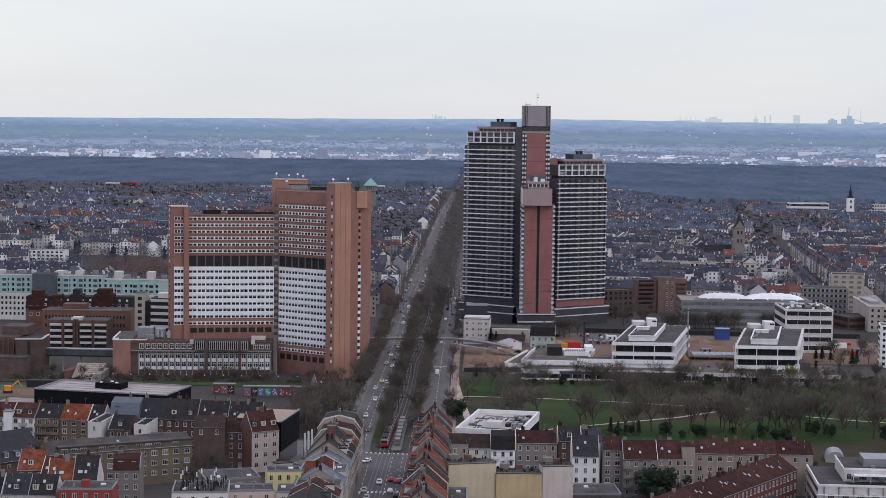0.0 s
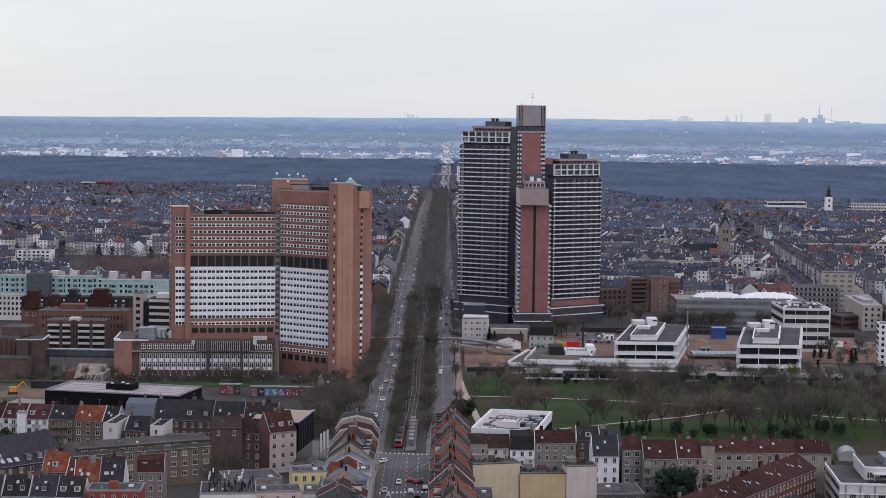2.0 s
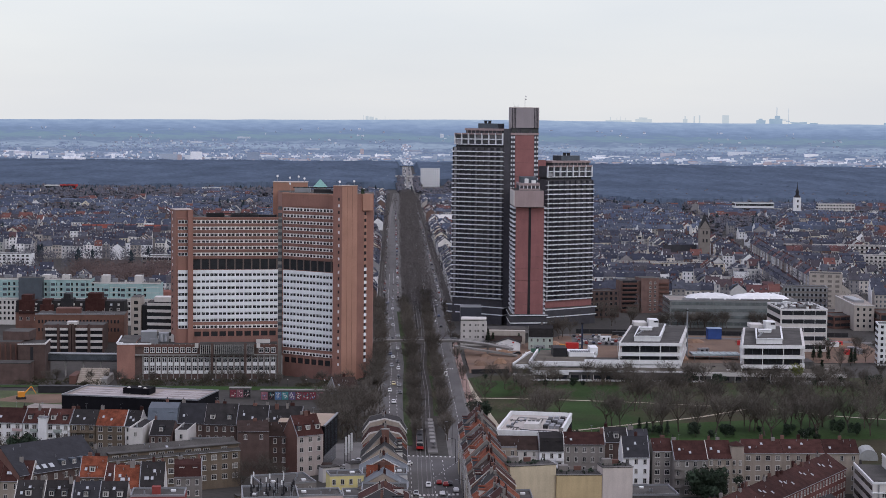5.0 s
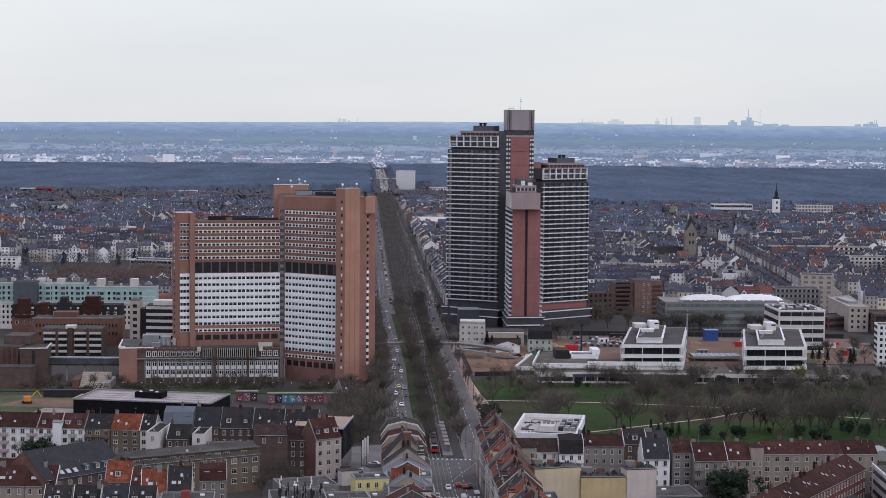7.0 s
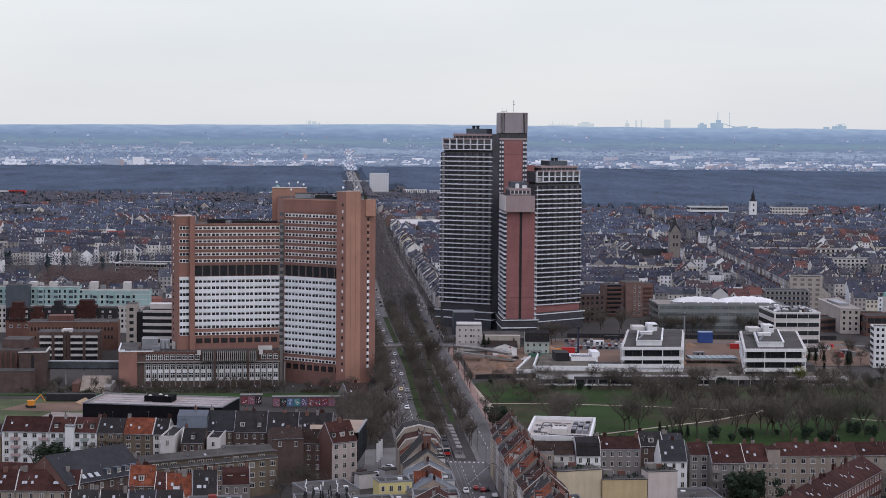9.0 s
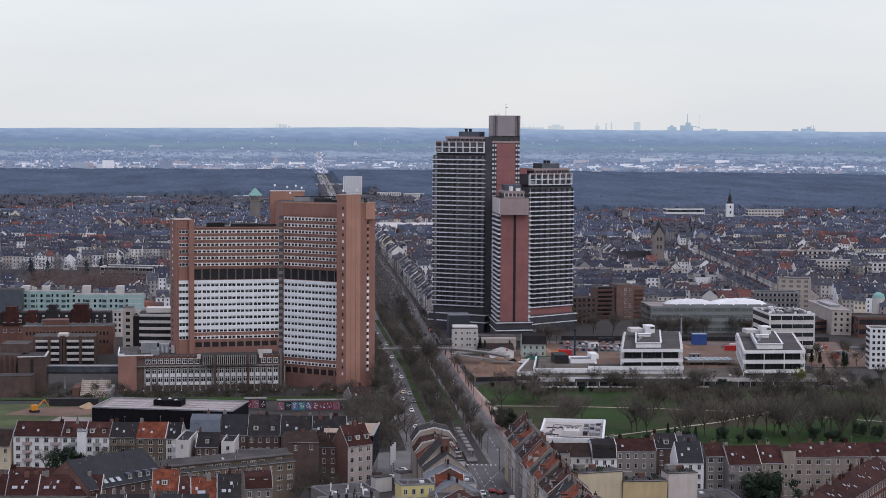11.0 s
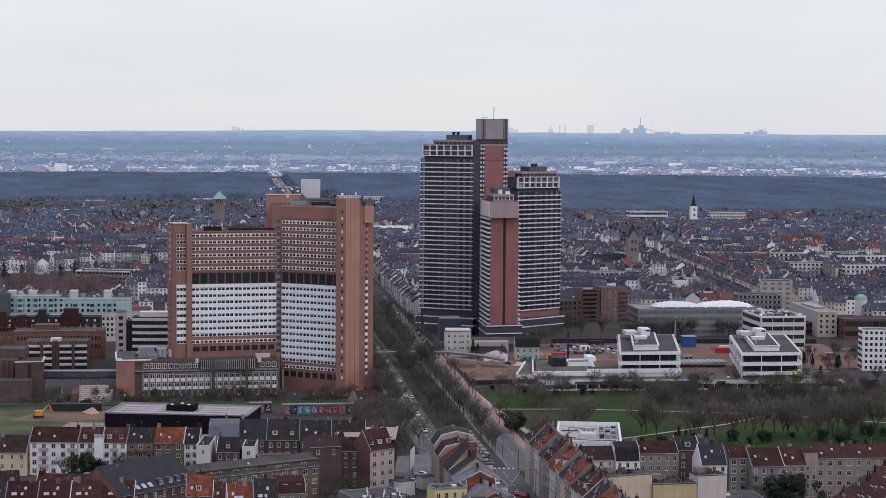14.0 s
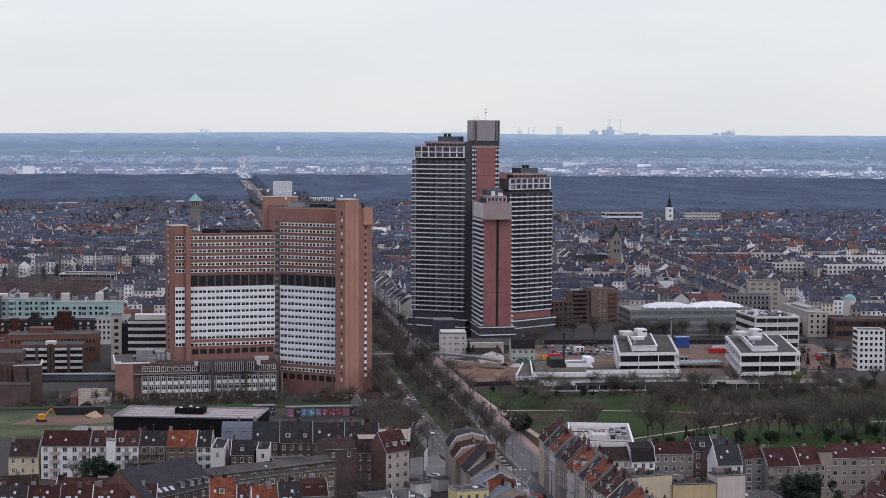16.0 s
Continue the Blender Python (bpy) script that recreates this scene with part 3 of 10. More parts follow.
# joint with glazed stair between the wings
jt = part("joint", MB().prism([(-67.9, 917.0), (-65.4, 917.6), (-66.5, 926), (-69.5, 926)], -6, 75.6, 0, 1), [CONC, FELT], court)
for k in range(21):
    z = LOW0 - FLOOR * 10 + k * FLOOR
    part("stair_window", MB().box(0.2, 2.2, -0.1, 0.02, 0, 1.7), PANEL, jt, "", pose(-67.9, 916.95, z, 0, 0, 13))
# right end shafts
E_DIR = Vector((0.72, 0.69))
U_DIR = Vector((0.815, -0.58))


def corner(px, py, u, e):
    base = Vector((px, py))
    return tuple(base + U_DIR * u + E_DIR * e)


s0 = (-39.0, 892.6)
shaft = part("stair_shaft", MB().prism([corner(*s0, 0, 0), corner(*s0, 5.4, 0), corner(*s0, 5.4, 10.2), corner(*s0, 0, 10.2)], -6, 92.7, 0, 1), [CTAN, FELT], court, "tall tan corner shaft with slit windows")
part("coping", MB().prism([corner(*s0, -0.2, -0.2), corner(*s0, 5.6, -0.2), corner(*s0, 5.6, 10.4), corner(*s0, -0.2, 10.4)], 92.7, 93.0), UPINKISH, shaft)
sm = local(corner(*s0, 0, 0), corner(*s0, 5.4, 0))
# browner sheet on the left face: its shade is put into the colour
part("side_panel", MB().box(-0.1, 5.42, -0.1, 0.02, -6, 92.4), CBROWN, shaft, "", sm)
for k in range(26):
    part("slit_window", MB().box(3.1, 3.95, -0.2, 0.05, 3.5 + k * FLOOR, 4.9 + k * FLOOR), PANE if k % 2 else CCREAM, shaft, "", sm)
for e in (3.4, 6.8):
    a = Vector(corner(*s0, 5.42, e))
    part("panel_joint", MB().tube((a.x, a.y, -6), (a.x, a.y, 92), 0.07, 0.07, 4), CDARK, shaft)
sh2 = part("rear_shaft", MB().prism([corner(*s0, 3.6, 10.3), corner(*s0, 3.8, 16.8), corner(*s0, 0, 16.8), corner(*s0, 0, 10.3)], -6, 88.3, 0, 1), [CBROWN, FELT], court)
part("overhang", MB().prism([corner(*s0, 4.6, 15.0), corner(*s0, 4.8, 21.5), corner(*s0, 0, 21.5), corner(*s0, 0, 15.0)], 80.2, 88.5), CTAN, sh2)
for k in range(23):
    z = 4 + k * FLOOR
    a, b = corner(*s0, 3.0, 17.0), corner(*s0, 3.0, 18.9)
    bal = part("balcony", MB().box(0, math.dist(a, b), -0.6, 0.3, z, z + 1.5), CWHT if k < 15 else CTAN, sh2, "", local(a, b))
    part("pane", MB().box(0.3, math.dist(a, b) - 0.2, -0.2, 0.2, z + 1.55, z + 3.1), PANE, bal)
bt = part("rear_tower", MB().prism([(-72.3, 946.2), (-54.6, 946.2), (-54.6, 957), (-72.3, 957)], -6, 92.3, 0, 1), [CTAN, FELT], court)
part("coping", MB().prism([(-72.6, 945.9), (-54.3, 945.9), (-54.3, 957.3), (-72.6, 957.3)], 92.3, 92.6), UPINKISH, bt)
# plant and masts on the roofs
for x, y, w, d, z0, z1 in ((-60, 926, 8, 5, 88.1, 90.6), (-50, 920, 9, 4, 88.1, 89.9), (-41, 914, 6, 5, 88.1, 89.3), (-104, 916, 9, 3, 75.5, 77.4), (-92, 919, 14, 3, 75.5, 76.9), (-78, 922, 9, 3, 75.5, 76.6)):
    part("roof_plant", MB().box(x, x + w, y, y + d, z0, z1), DARK if z1 < 90.4 else METAL, court, "roof plant housing")
for x, y, z, h in ((-70, 947, 92.7, 3.4), (-63.5, 947.5, 92.7, 2.6), (-59, 948, 92.7, 3.2), (-56, 947, 92.7, 2.2), (-36, 895, 93, 2.2), (-29, 900, 93, 2.4), (-33, 905, 88.3, 3), (-62, 922, 88.1, 5)):
    mast = part("mast", MB().tube((x, y, z), (x, y, z + h), 0.12, 0.07, 5), METAL, court)
    part("dish", MB().tube((x, y - 0.2, z + h - 0.6), (x, y - 0.5, z + h - 0.5), 0.55, 0.6, 8), WHITE, mast)
part("crane_rail", MB().box(-104, -78, 914.5, 915, 77.3, 77.7).box(-60, -38, 912, 912.5, 90.9, 91.3), DARK, court)
for k in range(14):
    part("climbing_plant", MB().tube((-25 + 0.3 * (k % 4), 902 + 0.4 * k % 3, 88.4), (-24.5 + 0.4 * (k % 5) - 1, 902 + 0.3 * k, 90.2 + 0.18 * (k % 6)), 0.5, 0.15, 5), NEEDLE, court)

# low court block in front: two storeys of brown piers and white windows
low = thing("court_annex", pose(0, 0, 0), "low brown court annex with white windows and piers", "office block")
am = local((-137.5, 898.5), (-67, 903.5))
alen = math.dist((-137.5, 898.5), (-67, 903.5))
part("body", MB().box(0, alen, 0, 22, -6, 12.3, 0, 1), [DBRICK, FELT], low, "", am)
part("corner_block", MB().prism([(-146.5, 898), (-137.6, 898.4), (-139, 935), (-148, 934)], -6, 12.9, 0, 1), [CBROWN, FELT], low)
part("parapet", MB().box(-9, 8, -0.3, 0.4, 12.4, 13.0).box(-9.2, -8.6, -0.3, 30, 12.9, 13.5).box(-9, -6, 1, 1.5, 13.0, 13.5), WHITE, low, "", am)
part("ledge", MB().box(0, alen, -1.2, 0.02, 7.0, 7.5), CONC, low, "", am)
part("brick_band", MB().box(0, alen, -0.5, 0.02, 11.3, 12.5), BRICK, low, "", am)
for i in range(22):
    x = 4 + i * 3.0
    for z, tone in ((8.3, 1), (3.4, 0), (-0.8, 0)):
        if z > 8 and 30 < x < 61:
            continue
        mb = MB()
        ring(x + 0.35, x + 2.65, z, z + 2.7, 0.2, -0.16, 0.02, mb)
        mb.box(x + 1.4, x + 1.6, -0.16, 0.02, z + 0.2, z + 2.5)
        mb.box(x + 0.5, x + 2.5, -0.16, 0.02, z + 1.7, z + 1.85)
        if tone == 0:
            mb.box(x + 0.3, x + 2.7, -0.22, 0.02, z - 1.45, z - 0.05)
        win = part("window", mb, WHITE, low, "", am)
        part("pane", MB().box(x + 0.4, x + 2.6, -0.06, 0.01, z + 0.1, z + 2.6), PANE, win)
for i in range(24):
    x = 3.6 + i * 3.0
    part("pier", MB().box(x, x + 0.6, -0.7, 0.02, -6, 6.9), CONC, low, "", am)
    part("lamp_ball", MB().tube((x + 0.3, -0.8, 12.2), (x + 0.3, -0.8, 12.6), 0.28, 0.2, 6), CONC, low, "", am)
PALECONC = mat("pale_ribbed_concrete", (0.3, 0.3, 0.295), 0.9, 0, 0.2, 0.3, 4, 0.1, 0.08, 0.25)
hall = part("council_hall", MB().box(32, 59, -2.2, 6, 7.6, 13.0, 0, 1), [DCONC, FELT], low, "ribbed concrete hall front", am)
for i in range(27):
    x = 32.3 + i * 1.0
    part("fin", MB().box(x, x + 0.36, -2.9, -2.15, 7.9, 12.6), PALECONC, hall)
part("panes", MB().box(32.6, 58.5, -2.26, -2.18, 8.6, 11.8), PANE, hall)
for x in (37.5, 54):
    part("pier", MB().box(x, x + 1.3, -3.4, -2.2, -6, 13.4), DBRICK, hall)
for x in (29.5, 60.2):
    part("white_box", MB().box(x, x + 1.8, -1.2, 1, 10.8, 12.9), OFFWHITE, hall)
for x, y, w, d, h in ((2, 12, 8, 7, 5.2), (11, 10, 5, 6, 4.6), (17, 12, 9, 6, 3.4), (7, 5, 4, 3, 2.2), (60, 6, 7, 4, 1.6)):
    part("roof_plant", MB().box(x, x + w, y, y + d, 12.3, 12.3 + h), METAL if x < 12 else OFFWHITE, low, "sheet metal roof plant", am)
part("duct", MB().tube((12.5, 9.5, 13), (12.5, 9.5, 16.5), 1.3, 0.7, 8).tube((14.6, 9.5, 13), (14.6, 9.5, 16.0), 1.1, 0.5, 8), METAL, low, "", am)

# ---------------------------------------------------------------- the apartment towers
UBRICK = mat("tower_red_panel", (0.245, 0.108, 0.106), 0.75, 0, 0.12, 0.15, 2, 0.05, 0.05, 0.12)
UPINK = mat("tower_pinkish_panel", (0.3, 0.235, 0.235), 0.7, 0, 0.1, 0.15, 2, 0, 0.04, 0.12)
UGREY = mat("tower_top_panel", (0.27, 0.245, 0.26), 0.6, 0, 0.08, 0.15, 2, 0, 0.03, 0.1)
UDARK = mat("tower_dark_facade", (0.056, 0.055, 0.065), 0.7, 0, 0.25, 0.2, 2, 0, 0.1)
UWHITE = mat("tower_balcony_white", (0.62, 0.64, 0.68), 0.7, 0, 0.14, 0.3, 2, 0, 0.08, 0.15)
UPANES = palette("tower_panes", [(0.03, 0.032, 0.04), (0.06, 0.058, 0.062), (0.034, 0.036, 0.046), (0.12, 0.118, 0.125), (0.03, 0.032, 0.04), (0.3, 0.3, 0.32), (0.045, 0.046, 0.054), (0.08, 0.062, 0.062), (0.03, 0.034, 0.045)], 0.25, 0.2, 0.5, 2, 0, 0.5)
UF = 2.835
tower = thing("apartment_tower", pose(0, 0, 0), "cluster of red-brown apartment towers with white balconies", "apartment tower")


def slab(name, a, b, depth, first, floors, top):
    m, L = local(a, b), math.dist(a, b)
    wg = part(name, MB().box(0, L, 0, depth, 0, top - 8.6, 0, 1), [UDARK, FELT], tower, "", m)
    for k in range(floors):
        z = first + k * UF
        mb = MB()
        mb.box(-0.5, L + 0.4, -1.75, 0.02, z - 0.12, z + 0.1)
        mb.box(-0.5, L + 0.4, -1.75, -1.6, z + 0.1, z + 0.5)
        n = 8
        for i in range(n + 1):
            x = i * (L - 0.3) / n
            mb.box(x, x + 0.16, -1.5, 0.02, z + 0.1, z + UF - 0.14, 1)
            if i < n:
                mb.box(x + 0.5, x + 3.4, -1.58, -1.5, z + 0.62, z + 0.95, 1)
                mb.box(x + 0.2, x + 0.7, -1.85, -1.5, z - 0.3, z - 0.12)
        bal = part("balcony", mb, [UWHITE, UDARK], wg)
        p = MB()
        for i in range(2 * n):
            x = i * (L - 0.3) / (2 * n) + 0.2
            p.box(x, x + L / (2 * n) - 0.35, -0.06, 0.01, z + 0.15 + 0.7 * (i % 2), z + UF - 0.4)
        part("panes", p, UPANES, bal, kind="stuff")
    # frame storeys, set-back penthouse and plant on top
    z = top - 8.0
    part("setback", MB().box(1.5, L - 0.5, 0.3, depth - 1, z - 0.6, top - 6.4), DARK, wg)
    fr = part("top_storey", MB().box(0.6, L - 0.6, 0.4, depth - 0.5, top - 7.0, top - 0.4, 0, 1), [UDARK, FELT], wg)
    cols = 7
    for i in range(cols + 1):
        x = 0.6 + i * (L - 1.6) / cols
        part("post", MB().box(x, x + 0.55, -0.8, 0.38, top - 7.0, top), UWHITE, fr)
    for zz, hh in ((top - 7.2, 0.5), (top - 4.0, 0.6), (top - 0.9, 0.9)):
        part("frame_bar", MB().box(0.55, L - 0.5, -0.75, 0.37, zz, zz + hh), UWHITE if zz < top - 2 else UPINK, fr)
    pn = MB()
    for i in range(cols):
        for zz in (top - 6.3, top - 3.0):
            pn.box(0.8 + i * (L - 1.6) / cols + 0.7, 0.8 + (i + 1) * (L - 1.6) / cols - 0.5, 0.3, 0.39, zz, zz + 1.7)
    part("panes", pn, UPANES, fr, kind="stuff")
    ph = part("penthouse", MB().box(L * 0.2, L, 3, depth - 2, top - 0.4, top + 2.4, 0, 1), [UDARK, FELT], wg)
    part("fascia", MB().box(L * 0.18, L + 0.5, 2.4, depth - 1.6, top + 1.6, top + 2.9), UPINK, ph)
    for i in range(9):
        x = L * 0.22 + i * L * 0.085
        part("post", MB().box(x, x + 0.3, 2.7, 3.02, top - 0.3, top + 1.6), UPINK, ph)
    pl = part("plant_room", MB().box(L * 0.42, L * 0.82, 4.5, depth - 3, top + 2.9, top + 6.0), ZINC, wg, "blue-grey plant room")
    for x in (0.52, 0.6):
        part("flue", MB().box(L * x, L * x + 1.4, 6, 7.4, top + 6.0, top + 7.4).box(L * x - 0.2, L * x + 1.7, 5.8, 7.6, top + 7.4, top + 7.8), DARK, pl)
    return wg


slab("left_wing", (28.2, 1128.2), (58.3, 1111.0), 16, 15.6, 33, 117.9)
slab("right_wing", (84.2, 1104.0), (114.6, 1124.4), 16, 15.6, 26, 98.5)
part("red_base", MB().box(0, 37, -0.6, 0.02, 11, 15.0), UBRICK, tower, "red panel base storey", local((84.2, 1104.0), (114.6, 1124.4)))
# core
core = part("core", MB().box(62.6, 79.6, 1111.0, 1130, 0, 133.6, 0, 1), [UDARK, FELT], tower)
part("centre_panel", MB().box(65.4, 76.9, 1110.6, 1110.98, 0, 117.0), UBRICK, core, "blank red-brown panels")
for k in range(14):
    part("panel_joint", MB().box(65.4, 76.9, 1110.5, 1110.58, 117 - k * 8.5 - 0.15, 117 - k * 8.5), DBRICK, core)
part("crown", MB().box(62.4, 79.8, 1110.4, 1130.2, 121.4, 133.7, 0, 1), [UGREY, FELT], core, "grey metal crown")
for x in (63.3, 64.3, 65.2, 76.9, 77.8, 78.7):
    part("crown_fin", MB().box(x, x + 0.28, 1110.1, 1110.38, 121.4, 133.6), DARK, core)
part("parapet", MB().box(62.3, 79.9, 1110.3, 1130.3, 133.7, 133.95), UPINK, core)
for x in (63.0, 68.6, 75.8):
    part("crown_window", MB().box(x, x + (4.9 if x == 68.6 else 3.2), 1110.75, 1110.98, 118.4, 120.9), PANE, core)
part("window_band", MB().box(62.4, 79.8, 1110.7, 1110.97, 117.0, 118.3), UPINK, core)
CORE_WIN = MB().box(0, 0.95, 0, 0.23, 0, 1.25).mesh("window", UWHITE)
for k in range(38):
    z = 10 + k * UF
    for x in (62.7, 64.2, 77.2, 78.6):
        part("window", CORE_WIN, None, core, "", pose(x, 1110.75, z))
part("left_cheek", MB().box(58.4, 62.5, 1111.4, 1128, 0, 120.6, 0, 1), [UDARK, FELT], core)
part("right_cheek", MB().box(79.7, 84.4, 1111.4, 1128, 0, 101.6, 0, 1), [UBRICK, FELT], core)
m1 = part("mast", MB().tube((71.4, 1116, 133.7), (71.4, 1116, 141.5), 0.14, 0.08, 5).tube((71.4, 1116, 139), (72.4, 1116, 139), 0.25, 0.25, 6).tube((71.4, 1116, 140.6), (72.3, 1116, 140.6), 0.2, 0.2, 6), METAL, core)
part("antenna", MB().tube((65, 1116, 133.7), (64.4, 1116, 136.6), 0.06, 0.05, 4).tube((67, 1116, 133.7), (67.2, 1116, 136.4), 0.06, 0.05, 4).box(64, 67.6, 1115.9, 1116.1, 134.6, 134.8), METAL, core)
# front wing, end on
fw = part("front_wing", MB().box(63.6, 80.0, 1070, 1111, 0, 74.5, 0, 1), [UDARK, FELT], tower)
for x0, x1 in ((63.4, 71.0), (72.6, 80.2)):
    for k in range(9):
        z = 9.2 + k * 7.25
        part("end_panel", MB().box(x0, x1, 1069.5 - 0.03 * (k % 2), 1069.98, z + 0.04, z + 7.2), UBRICK, fw, "", None)
part("end_slit", MB().box(71.0, 72.6, 1069.75, 1069.98, 9.2, 74.4), DARK, fw)
for k in range(24):
    z = 11 + k * UF * 0.96
    for x0, x1 in ((61.9, 63.58), (80.02, 81.7)):
        b = part("balcony", MB().box(x0, x1, 1069.8, 1103, z - 0.1, z + 0.1).box(x0 if x0 < 70 else x1 - 0.15, x0 + 0.15 if x0 < 70 else x1, 1069.8, 1103, z + 0.1, z + 0.9).box(x0, x1, 1069.7, 1069.85, z + 0.1, z + 0.9), UWHITE, fw)
top = part("top_block", MB().box(62.4, 79.6, 1066, 1108, 74.8, 84.6, 0, 1), [UPINK, FELT], fw, "overhanging pinkish top block")
part("top_corner", MB().box(61.8, 62.38, 1066.2, 1100, 75.6, 84.2), OFFWHITE, top)
pt = part("penthouse", MB().box(65.6, 77.4, 1072, 1100, 84.6, 88.4, 0, 1), [UDARK, FELT], fw)
part("fascia", MB().box(65.3, 77.7, 1071.6, 1100.4, 87.3, 88.7).box(65.3, 77.7, 1071.6, 1072, 84.6, 85.6), UPINK, pt)
for i in range(6):
    part("post", MB().box(65.6 + i * 2.3, 66.0 + i * 2.3, 1071.6, 1071.98, 85.6, 87.3), UWHITE, pt)
part("plant_room", MB().box(66.8, 76.4, 1078, 1096, 88.7, 92.2), ZINC, fw, "blue-grey plant room")
part("tank", MB().tube((70, 1076, 88.7), (70, 1076, 91.4), 1.2, 1.2, 8).box(73, 75.5, 1074, 1077, 88.7, 90.4), WHITE, fw)
# podium decks
for z, grow in ((10.2, 0.0), (5.6, -0.8)):
    for poly in ([(24.5, 1131), (59, 1106.5), (62, 1112), (30, 1140)], [(60.2, 1064), (83, 1067), (83.2, 1100), (60.2, 1100)], [(82.5, 1095), (118.5, 1121.5), (114, 1134), (80, 1112)]):
        cx, cy = sum(p[0] for p in poly) / 4, sum(p[1] for p in poly) / 4
        q = [(cx + (x - cx) * (1 + grow * 0.02), cy + (y - cy) * (1 + grow * 0.02)) for x, y in poly]
        dk = part("podium_deck", MB().prism(q, z, z + 0.65, 0, 1), [UWHITE, FELT], tower, "pale podium deck edge")
        part("podium_wall", MB().prism([(cx + (x - cx) * 0.95, cy + (y - cy) * 0.95) for x, y in q], 0.0 if z < 6 else 6.5, z - 0.02), UDARK, dk)

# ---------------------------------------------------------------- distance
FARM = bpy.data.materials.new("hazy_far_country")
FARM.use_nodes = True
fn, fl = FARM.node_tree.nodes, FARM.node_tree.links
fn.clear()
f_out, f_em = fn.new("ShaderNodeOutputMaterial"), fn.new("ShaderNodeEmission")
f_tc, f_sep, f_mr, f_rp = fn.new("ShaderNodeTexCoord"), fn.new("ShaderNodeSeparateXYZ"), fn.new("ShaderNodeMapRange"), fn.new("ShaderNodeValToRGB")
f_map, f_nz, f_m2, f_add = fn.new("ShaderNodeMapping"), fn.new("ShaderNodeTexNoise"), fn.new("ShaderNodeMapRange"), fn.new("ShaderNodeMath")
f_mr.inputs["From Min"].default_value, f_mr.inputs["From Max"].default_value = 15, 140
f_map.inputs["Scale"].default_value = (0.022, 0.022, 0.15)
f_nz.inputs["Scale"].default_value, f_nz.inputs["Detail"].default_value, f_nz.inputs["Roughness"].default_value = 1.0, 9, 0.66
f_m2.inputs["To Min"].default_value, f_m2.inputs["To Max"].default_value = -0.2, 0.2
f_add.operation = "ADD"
# haze put into the glow: bands paler and bluer towards the skyline
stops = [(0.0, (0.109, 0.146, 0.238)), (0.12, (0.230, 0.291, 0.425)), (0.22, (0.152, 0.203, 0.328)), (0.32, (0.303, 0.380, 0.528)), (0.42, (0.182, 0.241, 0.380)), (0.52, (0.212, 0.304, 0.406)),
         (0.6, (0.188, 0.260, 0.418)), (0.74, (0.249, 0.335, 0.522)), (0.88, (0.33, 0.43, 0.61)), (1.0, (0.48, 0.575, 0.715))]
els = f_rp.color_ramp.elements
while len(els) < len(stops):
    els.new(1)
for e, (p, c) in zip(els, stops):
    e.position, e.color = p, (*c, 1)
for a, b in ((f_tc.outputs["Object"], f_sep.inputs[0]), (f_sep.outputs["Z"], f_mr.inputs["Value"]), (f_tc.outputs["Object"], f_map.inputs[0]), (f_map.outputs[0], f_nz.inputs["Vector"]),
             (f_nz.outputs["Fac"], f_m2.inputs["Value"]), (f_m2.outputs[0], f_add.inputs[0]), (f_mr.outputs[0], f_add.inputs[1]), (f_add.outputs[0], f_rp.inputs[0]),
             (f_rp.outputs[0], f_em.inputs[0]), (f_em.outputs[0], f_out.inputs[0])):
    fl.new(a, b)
EYE = Vector((-37, 0))


def polar(deg, r):
    """A place at a bearing (degrees east of the avenue's line) and a distance from the middle of the flight."""
    return (EYE.x + r * math.sin(radians(deg)), EYE.y + r * math.cos(radians(deg)))


def skyline(deg):
    return 128.5 + 3.0 * noise.noise(Vector((deg * 0.16, 3.3, 0))) + 1.0 * noise.noise(Vector((deg * 0.9, 7.1, 0))) + 0.22 * noise.noise(Vector((deg * 14, 1.1, 0))) - 0.16 * deg * (deg > 0) - 0.95 * max(0, min(12, 2 - deg))


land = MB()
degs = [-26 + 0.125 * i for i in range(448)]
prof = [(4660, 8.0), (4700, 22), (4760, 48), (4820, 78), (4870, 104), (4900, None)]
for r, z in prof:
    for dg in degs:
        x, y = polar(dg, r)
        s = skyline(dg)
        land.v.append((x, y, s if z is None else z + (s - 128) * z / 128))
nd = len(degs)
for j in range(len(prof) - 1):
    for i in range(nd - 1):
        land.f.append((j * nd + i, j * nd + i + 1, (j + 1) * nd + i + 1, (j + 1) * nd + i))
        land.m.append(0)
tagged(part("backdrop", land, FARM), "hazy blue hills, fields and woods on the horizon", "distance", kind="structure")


def land_z(r):
    for (r0, z0), (r1, z1) in zip(prof, prof[1:]):
        if r0 <= r <= r1:
            return z0 + ((128 if z1 is None else z1) - z0) * (r - r0) / (r1 - r0)
    return 8


rng = random.Random(11)
town, town_up = MB(), MB()
